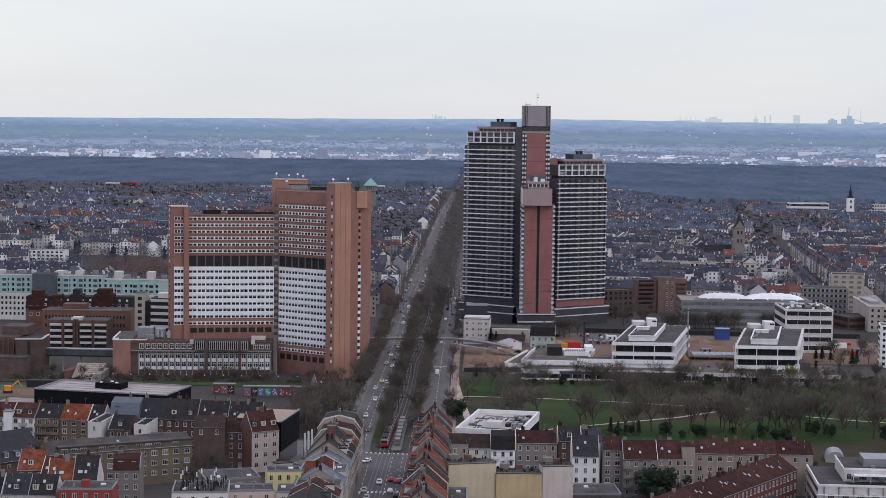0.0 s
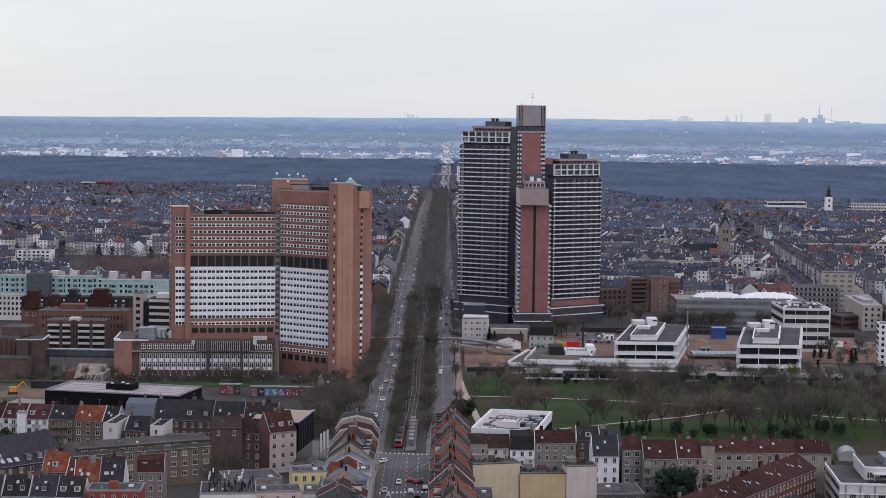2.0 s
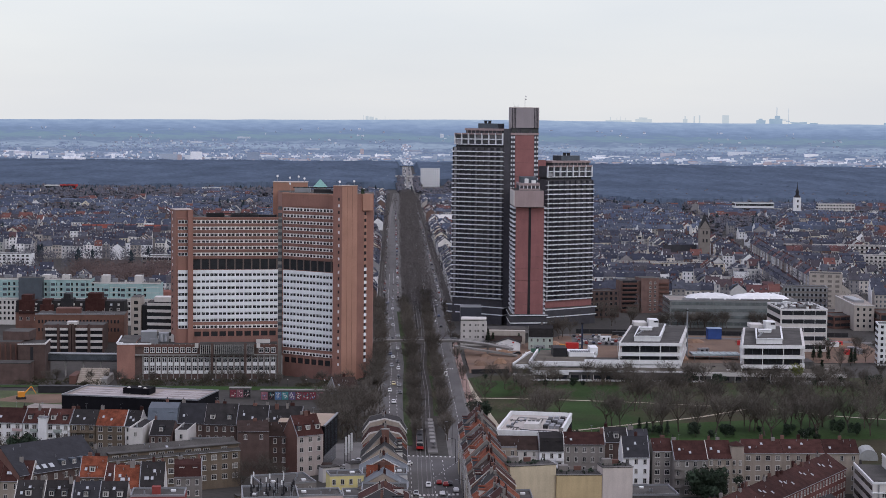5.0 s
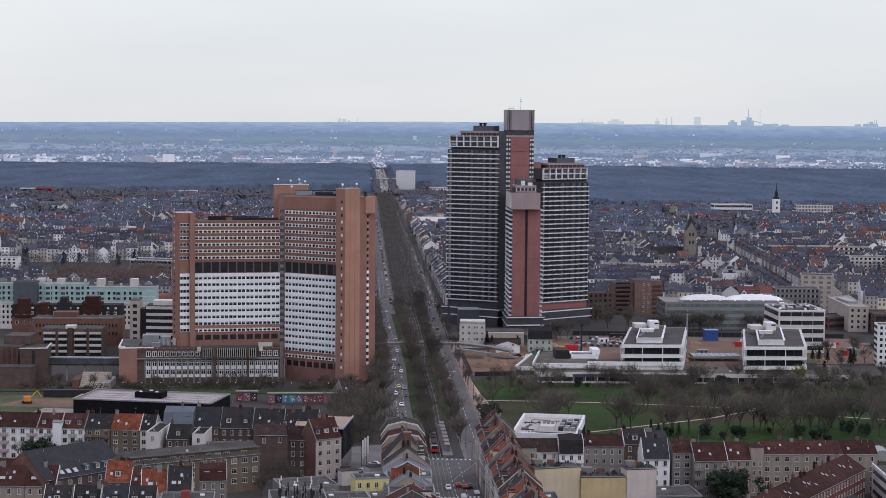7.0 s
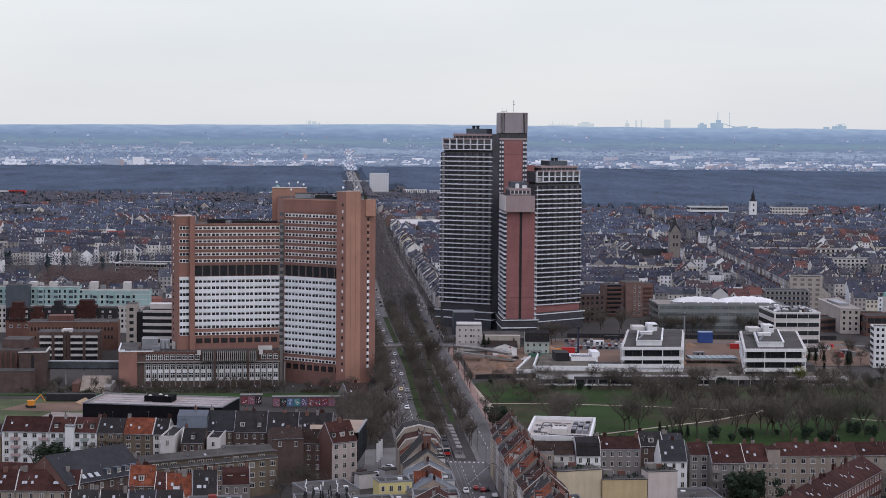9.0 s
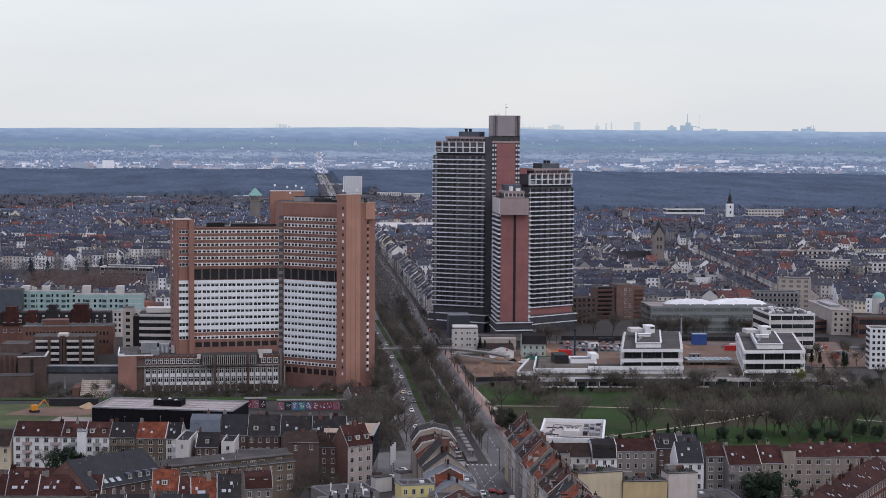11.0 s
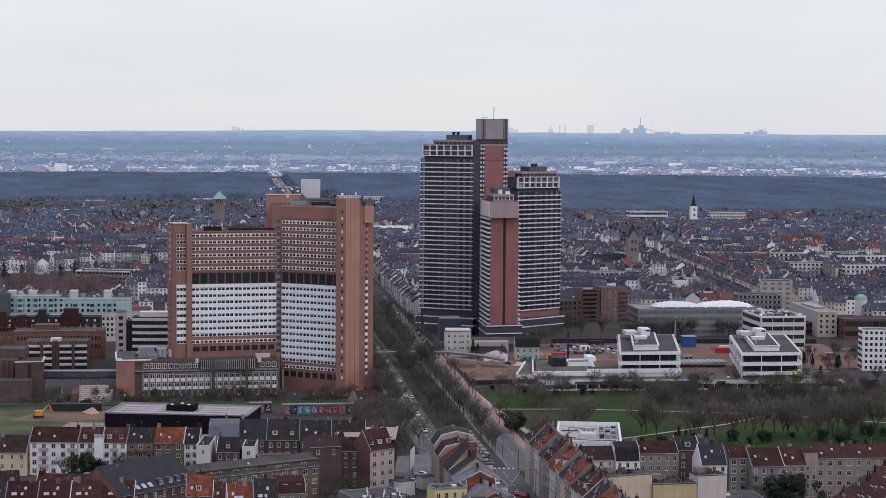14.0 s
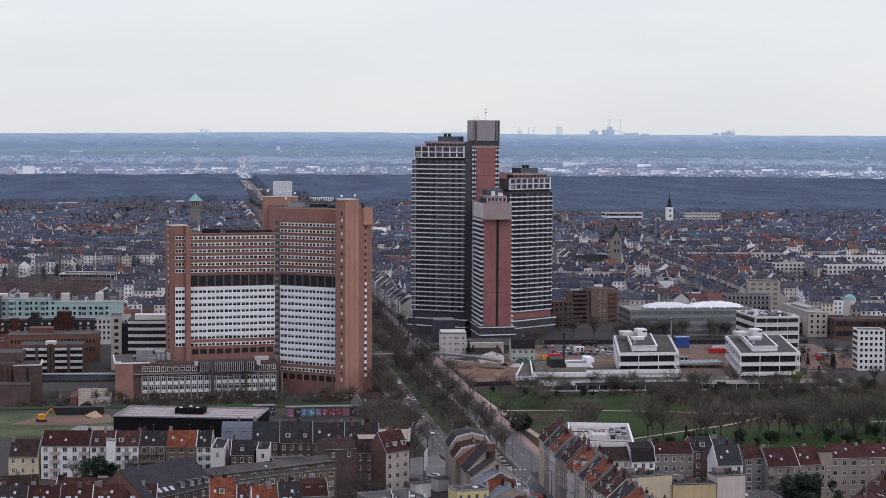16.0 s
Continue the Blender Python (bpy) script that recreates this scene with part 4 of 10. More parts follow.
for k in range(2600):
    dg = rng.uniform(-17, 25)
    band = rng.random()
    r = rng.gauss(4716, 14) if band < 0.5 else (rng.gauss(4775, 22) if band < 0.8 else rng.uniform(4720, 4868))
    r = min(4880, max(4668, r))
    if band > 0.5 and noise.noise(Vector((dg * 0.5, r * 0.02, 2))) < -0.05:
        continue
    x, y = polar(dg, r)
    big = rng.random() < 0.16
    w, h = (rng.uniform(12, 46), rng.uniform(1.4, 3.2)) if big and band < 0.62 else (rng.uniform(1.8, 7.5), rng.uniform(0.7, 2.0))
    if rng.random() < 0.012:
        w, h = rng.uniform(6, 11), rng.uniform(9, 14)
    z = land_z(r)
    (town if r < 4738 else town_up).box(x - w / 2, x + w / 2, y - 3, y + 3, z - 3, z + (h if r < 4738 else h * 0.7), 0)
for dg, w, z0, z1 in ((-5.83, 29, 18, 43), (-4.06, 32, 18, 43), (-3.5, 22, 20, 36), (-6.64, 54, 18, 46), (-6.1, 14, 18, 40), (-9.6, 60, 16, 28), (-8.4, 90, 14, 27), (-7.6, 50, 14, 25), (-10.6, 40, 20, 34), (-2.6, 40, 16, 28), (-1.9, 50, 18, 30), (-1.0, 36, 16, 27),
                       (2.2, 40, 20, 34), (6.9, 26, 36, 42), (9.0, 40, 40, 52), (11.2, 60, 46, 58), (13.4, 36, 44, 54), (15.2, 70, 40, 46), (17.4, 60, 36, 41), (-12.4, 80, 22, 34), (-11.2, 46, 30, 42)):
    r = 4690 + (z0 - 14) * 2.1
    x, y = polar(dg, r)
    town.box(x - w / 2, x + w / 2, y - 4, y + 4, z0 - 6, z0 + (z1 - z0) * (0.85 if w < 33 and z1 > 42 else 0.55), 0)
# houses beside the avenue where it climbs the far side
for k in range(150):
    f = rng.random()
    r = 4664 + 120 * f
    x, y = 26 + rng.gauss(0, 9 - 4 * f), r
    z = land_z(math.hypot(x - EYE.x, y))
    w, h = rng.uniform(1.5, 6), rng.uniform(1, 3.5)
    town.box(x - w / 2, x + w / 2, y - 2, y + 2, z - 3, z + h, 0)
# haze is mixed into the wall colours, more so on the far slopes
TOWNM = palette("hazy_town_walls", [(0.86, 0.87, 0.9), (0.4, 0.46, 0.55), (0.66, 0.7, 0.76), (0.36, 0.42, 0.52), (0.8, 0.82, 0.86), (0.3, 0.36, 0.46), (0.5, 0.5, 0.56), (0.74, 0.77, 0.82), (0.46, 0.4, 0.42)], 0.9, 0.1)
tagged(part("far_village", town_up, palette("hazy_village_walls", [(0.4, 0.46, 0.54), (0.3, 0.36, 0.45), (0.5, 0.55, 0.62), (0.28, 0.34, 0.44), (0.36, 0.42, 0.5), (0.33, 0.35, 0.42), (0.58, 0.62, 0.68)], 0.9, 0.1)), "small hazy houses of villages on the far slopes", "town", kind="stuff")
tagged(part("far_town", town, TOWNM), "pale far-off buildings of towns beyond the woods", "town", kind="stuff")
tufts = MB()
for k in range(5200):
    dg = rng.uniform(-17, 25)
    r = rng.uniform(4668, 4790)
    if noise.noise(Vector((dg * 0.8, r * 0.03, 9))) < -0.12:
        continue
    x, y = polar(dg, r)
    z, h, w = land_z(r), rng.uniform(1.2, 3.0), rng.uniform(1.5, 8)
    a = [(x - w, y), (x - w * 0.4, y - 2), (x + w * 0.5, y - 2), (x + w, y), (x, y + 2)]
    b = len(tufts.v)
    tufts.v += [(p, q, z - 2) for p, q in a] + [(x + rng.uniform(-1, 1), y, z + h)]
    tufts.f += [(b + i, b + (i + 1) % 5, b + 5) for i in range(5)]
    tufts.m += [0] * 5
# copses are coloured haze-blue for their distance
tagged(part("far_wood", tufts, palette("hazy_far_trees", [(0.19, 0.245, 0.34), (0.23, 0.29, 0.39), (0.21, 0.265, 0.36), (0.27, 0.33, 0.43)], 0.95, 0.2)), "haze-blue far-off copses between fields", "woodland", kind="stuff")
# works on the skyline, glowing in the pale blue of painted haze
HAZE1 = glow("hazy_works_light", (0.5, 0.57, 0.65), (0.57, 0.63, 0.69), 0.05, (1, 1, 1))
HAZE2 = glow("hazy_works_blue", (0.29, 0.4, 0.54), (0.38, 0.48, 0.61), 0.05, (1, 1, 1))


def works(deg, label, mt, shapes):
    x, y = polar(deg, 4906)
    ob = thing("power_station" if "chimney" in label else "factory", pose(x, y, 122, 0, 0, -deg), label, "industrial works")
    for nm, x0, x1, h0, h1 in shapes:
        part(nm, MB().box(x0, x1, -1, 1, h0 if h0 > 4.5 else -120, h1), mt, ob)
    return ob


works(12.35, "hazy blue power station with two tall thin chimneys", HAZE2, [("boiler_house", -22, 12, 0, 17), ("boiler_house", -8, 6, 17, 25), ("coal_bunker", -56, -32, 0, 13), ("coal_bunker", -50, -40, 13, 17), ("chimney", -3.6, -1.8, 24, 47), ("chimney", 27.6, 28.4, 4, 46), ("conveyor", 12, 22, 13, 15), ("conveyor", 22, 32, 10, 12), ("conveyor", 32, 42, 7, 9),
      ("conveyor", 36, 60, 4, 8), ("hall", 58, 76, 0, 9), ("hall", 84, 104, 0, 7)])
works(15.9, "pale far refinery blocks on the skyline", HAZE2, [("hall", -30, -14, 3, 9), ("hall", -8, 30, 3, 11), ("hall", 8, 18, 11, 16), ("stack", 3, 4, 11, 17), ("stack", 20, 21, 11, 20), ("stack", 25, 26.4, 9, 21)])
works(10.75, "pale square cooling block on the skyline", HAZE1, [("block", -9, 9, 2, 25)])
works(9.9, "pair of pale towers on the skyline", HAZE1, [("tower", -12, -8, 2, 22), ("tower", 2, 6, 2, 24), ("hall", -40, -28, 2, 14), ("tower", -36, -33, 14, 22)])
works(7.6, "long pale refinery with thin stacks", HAZE1, [("hall", -50, 20, 2, 9), ("hall", 30, 74, 2, 13), ("stack", -38, -36, 9, 18), ("stack", -20, -19, 9, 16), ("stack", -10, -9, 9, 19), ("stack", 3, 4, 9, 16), ("dome", 40, 62, 13, 17)])
works(-0.4, "pale tower blocks on the skyline", HAZE1, [("block", -12, -4, 2, 14), ("block", -2, 10, 2, 12), ("block", 14, 20, 2, 9), ("stack", -18, -17, 2, 16), ("stack", 40, 41, 2, 15)])

# belt of bare woods, their blue-grey colour taking in the distance haze


def wooded(x, y):
    edge = 3010 + 260 * smooth(-500, -60, x) * (1 - smooth(0, 260, x)) + 90 * noise.noise(Vector((x * 0.004, 0.5, 0))) - 340 * smooth(250, 360, x)
    gap = abs(x - (22 + (y - 3600) * 0.004)) < 13 or (12 < x < 96 and 3100 < y < 3460) or (-30 < x < 260 and y < 3080 + 60 * noise.noise(Vector((x * 0.01, 4, 0))))
    return y > edge and not gap


vv, ff, known = [], [], {}
xs, ys = list(range(-1300, 1960, 7)), list(range(2545, 4720, 11))


def canopy(i, j):
    if (i, j) not in known:
        x, y = xs[i] + rng.uniform(-2.5, 2.5), ys[j] + rng.uniform(-4, 4)
        known[i, j] = len(vv)
        x0, y0 = xs[i], ys[j]
        high = 0.04 if not (wooded(x0, y0) and wooded(x0, y0 - 11) and wooded(x0 - 9, y0) and wooded(x0 + 9, y0) and wooded(x0, y0 + 11)) else 1
        vv.append((x, y, zg(x, y) + high * (13.2 + 1.5 * noise.noise(Vector((x * 0.006, y * 0.006, 2))) + 1.7 * noise.noise(Vector((x * 0.05, y * 0.03, 7))) + rng.uniform(-1.3, 1.3))))
    return known[i, j]


for j in range(len(ys) - 1):
    for i in range(len(xs) - 1):
        if -0.27 * ys[j] - 40 < xs[i] < 0.42 * ys[j] - 50 and wooded(xs[i], ys[j]):
            ff.append((canopy(i, j), canopy(i + 1, j), canopy(i + 1, j + 1), canopy(i, j + 1)))
            x, y = xs[i], ys[j]
            rim = not wooded(x, y - 40)
            for k in range(5 if rim else 0):
                p = Vector((x + rng.uniform(0, 9), y + rng.uniform(0, 16), zg(x, y) + rng.uniform(1, 14)))
                a, b = rng.uniform(0, 6.28), len(vv)
                u = Vector((math.cos(a), math.sin(a), rng.uniform(-0.3, 0.3))) * rng.uniform(0.7, 1.7)
                vv += [tuple(p - u), tuple(p + u), (p.x + rng.uniform(-0.8, 0.8), p.y + rng.uniform(-0.8, 0.8), p.z + rng.uniform(0.6, 2.0))]
                ff.append((b, b + 1, b + 2))
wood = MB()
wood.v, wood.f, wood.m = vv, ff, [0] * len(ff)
FORESTM = mat("hazy_winter_wood", (0.08, 0.106, 0.148), 1.0, 0, 0.22, 0.012, 0.09, 0, 0, 0, 0.0, stretch=(1, 0.3, 1))
tagged(part("forest", wood, FORESTM), "wide belt of bare winter woodland, hazed blue-grey", "forest", kind="stuff")
setting("road_woods", ribbon([(16, 3040), (22, 3600), (26, 4660)], 11, 0.9), CONC, "pale main road running on through the woods", "road")
far_cars = MB()
for k in range(130):
    y = rng.uniform(3060, 4600)
    x, w, h = 16 + (y - 3040) * 0.0065 + rng.choice((-6.5, -3.5, 3.5, 6.5)) + rng.uniform(-0.6, 0.6), rng.uniform(0.8, 1.1), rng.uniform(1.4, 2.8)
    far_cars.box(x - w, x + w, y - 2.4, y + 2.4, zg(x, y) + 0.9, zg(x, y) + 0.9 + h)
tagged(part("far_vehicles", far_cars, palette("far_vehicle_paint", [(0.6, 0.61, 0.63), (0.05, 0.055, 0.065), (0.3, 0.31, 0.33), (0.12, 0.13, 0.15), (0.7, 0.7, 0.7), (0.2, 0.22, 0.25)], 0.5, 0.1)), "tiny vehicles on the far main road", "vehicles", kind="stuff")
wbr = thing("road_bridge", pose(22, 3660, zg(22, 3660)), "pale flyover crossing the main road in the woods", "bridge")
part("deck", MB().box(-42, 42, -5, 5, 9, 11.2), CONC, wbr)
part("parapet", MB().box(-42, 42, -5.3, -5.02, 10.6, 12.6), OFFWHITE, wbr)
for x in (-14, 0, 14):
    part("pier", MB().box(x - 1, x + 1, -3, 3, -1, 9), CONC, wbr)

# ---------------------------------------------------------------- terraced blocks of the town
WALLC = [(0.72, 0.73, 0.75), (0.55, 0.52, 0.48), (0.36, 0.355, 0.35), (0.7, 0.71, 0.72), (0.26, 0.245, 0.235), (0.62, 0.57, 0.47), (0.4, 0.37, 0.34), (0.15, 0.1, 0.085), (0.68, 0.66, 0.63), (0.24, 0.235, 0.24), (0.5, 0.5, 0.5), (0.75, 0.75, 0.76)]
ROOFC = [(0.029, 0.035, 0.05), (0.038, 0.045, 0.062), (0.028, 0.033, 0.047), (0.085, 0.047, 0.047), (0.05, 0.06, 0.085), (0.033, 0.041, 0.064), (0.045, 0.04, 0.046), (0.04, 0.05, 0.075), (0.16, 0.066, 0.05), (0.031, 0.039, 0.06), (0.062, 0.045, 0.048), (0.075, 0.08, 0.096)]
# blue-grey slate, lightened further so the far roofs carry some haze
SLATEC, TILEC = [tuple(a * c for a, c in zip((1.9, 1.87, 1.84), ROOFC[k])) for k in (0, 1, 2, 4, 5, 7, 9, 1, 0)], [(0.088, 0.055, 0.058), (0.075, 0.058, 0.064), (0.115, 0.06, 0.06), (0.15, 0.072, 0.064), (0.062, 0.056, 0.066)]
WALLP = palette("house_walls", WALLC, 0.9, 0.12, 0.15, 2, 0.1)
ROOFP = palette("hazy_house_roofs", SLATEC, 0.85, 0.25, 0.3, 2, 0.1, 0.08)
TILEP = palette("tiled_house_roofs", TILEC, 0.9, 0.22, 0.3, 2, 0.1, 0.05)
WALLS = [mat("house_wall_%s" % n, c, 0.9, 0, 0.12, 0.15, 2, 0, 0, 0.1) for n, c in zip("white sand stone pale umber cream taupe brick ivory slate ash chalk".split(), WALLC)]
ROOFS = [mat("house_roof_%s" % n, c, 0.75, 0, 0.25, 0.3, 4, 0.3, 0, 0.12) for n, c in zip("slate ink coal maroon steel night umber iron orange pitch russet grey".split(), ROOFC)]
WALLN = "white sand-coloured stone-grey pale-grey umber cream taupe red-brick ivory slate-grey ash-grey chalk-white".split()
ROOFN = "dark slate,inky slate,black slate,maroon tile,grey slate,dark slate,brown tile,grey slate,orange tile,dark slate,russet tile,grey".split(",")


def house_shape(w, d, eave, ridge, kind, wall, roof, glaze, light, r, detail=2):
    """A terraced house in its own axes: front along x at y = 0, ridge along x."""
    if kind == "flat":
        wall.box(0, w, 0, d, 0, eave + 0.7)
        roof.box(0.35, w - 0.35, 0.35, d - 0.35, eave + 0.71, eave + 0.76)
        roof.box(w * 0.4, w * 0.4 + 3, d * 0.4, d * 0.4 + 3, eave + 0.76, eave + 2.8)
    else:
        wall.along([(0, 0), (d, 0), (d, eave), (d / 2, ridge), (0, eave)], 0, w)
        o, t = 0.3, 0.22
        sl = (ridge - eave) / (d / 2)
        if kind == "mansard":
            k = eave + (ridge - eave) * 0.72
            roof.along([(-o, eave), (0, eave), (d * 0.2, k), (d / 2, ridge), (d * 0.8, k), (d, eave), (d + o, eave), (d * 0.82, k + t), (d / 2, ridge + t), (d * 0.18, k + t)], -0.02, w + 0.02)
        else:
            roof.along([(-o, eave - o * sl), (d / 2, ridge), (d + o, eave - o * sl), (d + o, eave - o * sl + t), (d / 2, ridge + t), (-o, eave - o * sl + t)], -0.02, w + 0.02)
        for s in range(r.choice((0, 0, 0, 1, 2)) if detail > 1 else 0):
            x, f = r.uniform(0.8, w - 1.8), r.uniform(0.25, 0.6)
            y, z = d / 2 * f, eave + (ridge - eave) * f
            light.face([(x, y - 0.4, z - 0.4 * sl + t + 0.1), (x + 0.8, y - 0.4, z - 0.4 * sl + t + 0.1), (x + 0.8, y + 0.4, z + 0.4 * sl + t + 0.1), (x, y + 0.4, z + 0.4 * sl + t + 0.1)])
        low = d * 0.16
        zl = eave + (ridge - eave) * (0.32 if kind != "mansard" else 0.5)
        n = int(w / r.choice((2.6, 3.2, 3.8))) if r.random() < 0.88 else 0
        cross = r.random() < 0.2
        for side in (0, 1):
            def yy(v):
                return v if side == 0 else d - v
            gw = min(w * 0.5, 5.2) if cross else 0
            if cross:
                cx, top = w / 2, min(ridge - 0.2, eave + gw * 0.62)
                back = (top - eave) / sl
                wall.face([(cx - gw / 2, yy(-0.08), eave - 0.6), (cx + gw / 2, yy(-0.08), eave - 0.6), (cx + gw / 2, yy(-0.08), eave), (cx, yy(-0.08), top), (cx - gw / 2, yy(-0.08), eave)])
                for e in (-1, 1):
                    roof.face([(cx + e * (gw / 2 + 0.25), yy(-0.3), eave - 0.1), (cx, yy(-0.3), top + 0.18), (cx, yy(back), top + 0.18), (cx + e * (gw / 2 + 0.25), yy(0.1), eave - 0.1)])
                if detail:
                    glaze.face([(cx - 0.5, yy(-0.12), eave - 0.2), (cx + 0.5, yy(-0.12), eave - 0.2), (cx + 0.5, yy(-0.12), eave + 1.1), (cx - 0.5, yy(-0.12), eave + 1.1)])
            for c in range(n):
                x, dw, dh = (c + 0.5) * w / n, 0.62, 1.35
                if abs(x - w / 2) < gw / 2 + 0.4 or r.random() < 0.12:
                    continue
                f, k = yy(low - 0.1), yy(low + dh / sl * 0.9)
                light.face([(x - dw, f, zl - 0.3), (x + dw, f, zl - 0.3), (x + dw, f, zl + dh), (x - dw, f, zl + dh)])
                if detail:
                    g = yy(low - 0.14)
                    glaze.face([(x - dw + 0.2, g, zl), (x + dw - 0.2, g, zl), (x + dw - 0.2, g, zl + dh - 0.3), (x - dw + 0.2, g, zl + dh - 0.3)])
                roof.face([(x - dw - 0.1, f, zl + dh), (x + dw + 0.1, f, zl + dh), (x + dw + 0.1, k, zl + dh + 0.25), (x - dw - 0.1, k, zl + dh + 0.25)])
                for e in (-dw, dw):
                    roof.face([(x + e, f, zl - 0.3), (x + e, f, zl + dh), (x + e, k, zl + dh)])
    floors = max(2, int(eave / 3.1))
    cols = max(2, int(w / 2.6))
    if detail:
        for f in range(floors):
            z = eave - 2.5 - f * 3.1
            if z < 0.4:
                break
            for side in (0, 1):
                for c in range(cols):
                    x = (c + 0.5) * w / cols
                    yy = -0.06 if side == 0 else d + 0.06
                    pts4 = [(x - 0.55, yy, z), (x + 0.55, yy, z), (x + 0.55, yy, z + 1.6), (x - 0.55, yy, z + 1.6)]
                    glaze.face(pts4 if side == 0 else pts4[::-1])


def chimney_shape(w, d, ridge, r, mb):
    for k in range(r.choice((1, 1, 2))):
        x = r.choice((0.2, w - 1.0, w * 0.5))
        mb.box(x, x + 0.8, d / 2 - 0.1, d / 2 + 0.7, ridge - 1.5, ridge + 1.3)
        mb.box(x - 0.08, x + 0.88, d / 2 - 0.18, d / 2 + 0.78, ridge + 1.3, ridge + 1.45)


far_wall, far_roof, mid_roof, far_tile, far_glaze, far_light = MB(), MB(), MB(), MB(), MB(), MB()
# roof window glass: the sky's reflection is put into its pale colour
DORMER = mat("sky_pale_glass", (0.4, 0.42, 0.45), 0.25, 0, 0.1)
DORMP = palette("dormer_fronts", [(0.6, 0.61, 0.63), (0.42, 0.42, 0.43), (0.7, 0.7, 0.71), (0.2, 0.2, 0.21), (0.52, 0.52, 0.53), (0.3, 0.28, 0.27)], 0.7, 0.1)


def put(mb_from, mb_to, m):
    k = len(mb_to.v)
    mb_to.v += [tuple(m @ Vector(p)) for p in mb_from.v]
    mb_to.f += [tuple(i + k for i in f) for f in mb_from.f]
    mb_to.m += mb_from.m


def town_house(x, y, rz, w, d, r, high=None, tile=None, form=None):
    """One house of a terrace: an object of its own where near, part of the far mass where far."""
    kind = r.choices(("gable", "mansard", "flat"), (0.66, 0.22, 0.12))[0]
    if form and (form == "plain" or r.random() < 0.75):
        kind = form
    eave = (r.uniform(8.5, 13.0) if y < 2300 else r.uniform(6, 9.5)) if high is None else high + (0 if form == "plain" else r.choice((-1.2, -0.4, 0, 0, 0.3, 0.9, 1.8)))
    ridge = eave + (r.uniform(4.0, 5.4) if high is None else d * 0.4)
    if tile is None:
        tile = r.random() < 0.14
    m = pose(x, y, zg(x, y), 0, 0, rz)
    wall, roof, glaze, light = MB(), MB(), MB(), MB()
    near = y < 1225
    house_shape(w, d, eave, ridge, kind, wall, roof, glaze, light, r, 2 if y < 1900 else (1 if y < 2500 else 0))
    if kind != "flat" and y < 2300:
        chimney = MB()
        chimney_shape(w, d, ridge, r, chimney)
    else:
        chimney = None
    if not near:
        for a, b in ((wall, far_wall), (roof, far_tile if tile and kind != "flat" else mid_roof if y < 1850 else far_roof), (glaze, far_glaze), (light, far_light)):
            put(a, b, m)
        if chimney:
            put(chimney, far_tile if r.random() < 0.7 else far_wall, m)
        return
    wi, ri = r.randrange(12), r.choice((3, 6, 8, 10) if tile else (0, 1, 2, 4, 5, 7, 9))
    if kind == "flat":
        ri = 11
    ob = thing("house", m, "terraced house with %s walls and a %s roof" % (WALLN[wi], "flat grey" if kind == "flat" else ROOFN[ri]), "house", "terraced houses")
    part("wall", wall, WALLS[wi], ob)
    rf = part("roof", roof, ROOFS[ri], ob)
    if glaze.f:
        part("windows", glaze, PANE, ob, kind="stuff")
    if light.f:
        part("dormers", light, DORMP, rf, kind="stuff")
    if chimney:
        part("chimney", chimney, BRICK if r.random() < 0.5 else GREY, rf)


R_STREET = [(281, 1190), (286, 1233), (302.7, 1430), (314, 1600), (355, 2043), (400, 2500)]


def free(x, y, pad=0):
    """Whether a house may stand there: off the streets, the towers, the park and the large buildings."""
    if abs(x - 6) < 34 + pad and y < 3200:
        return False
    if x > 200 and wooded(x, y + 10):
        return False
    if 20 < x < 130 + pad and y < 1160:
        return False
    if x > 20 and y < 1165 and x < 310:
        return False
    if x > 120 and y < 1215 and x < 320:
        return False
    if x < -20 and y < 1128 and x > -260:
        return False
    if abs(x - at_y(R_STREET, y)) < 10 + pad and y > 1180:
        return False
    for x0, x1, y0, y1 in ((480, 535, 2270, 2330), (430, 540, 2420, 2480), (235, 292, 1545, 1590), (-130, -80, 2320, 2380), (-500, -410, 2380, 2430), (20, 140, 2085, 2250), (445, 520, 2415, 2475), (560, 630, 2430, 2465), (345, 450, 1535, 1570), (345, 450, 1630, 1665), (165, 268, 1450, 1495), (-222, -160, 1455, 1510), (15, 130, 2800, 2930), (-175, -110, 1150, 1230), (560, 640, 2380, 2440), (425, 530, 1475, 1520), (440, 560, 1580, 1625), (455, 570, 1685, 1730), (385, 500, 1765, 1810), (-340, -200, 1870, 1915), (-305, -235, 1480, 1515)):
        if x0 < x < x1 and y0 < y < y1:
            return False
    return True


def grove(x, y):
    """Whether trees stand there in place of houses: more of them outwards, most in the north-west."""
    if -264 < x < -166 and 1325 < y < 1468:
        return True
    lot = 0.36 - 0.2 * smooth(1900, 2900, y) - 0.2 * (x < -20) * smooth(1180, 1450, y)
    return noise.noise(Vector((x * 0.0085, y * 0.0055, 31))) > lot


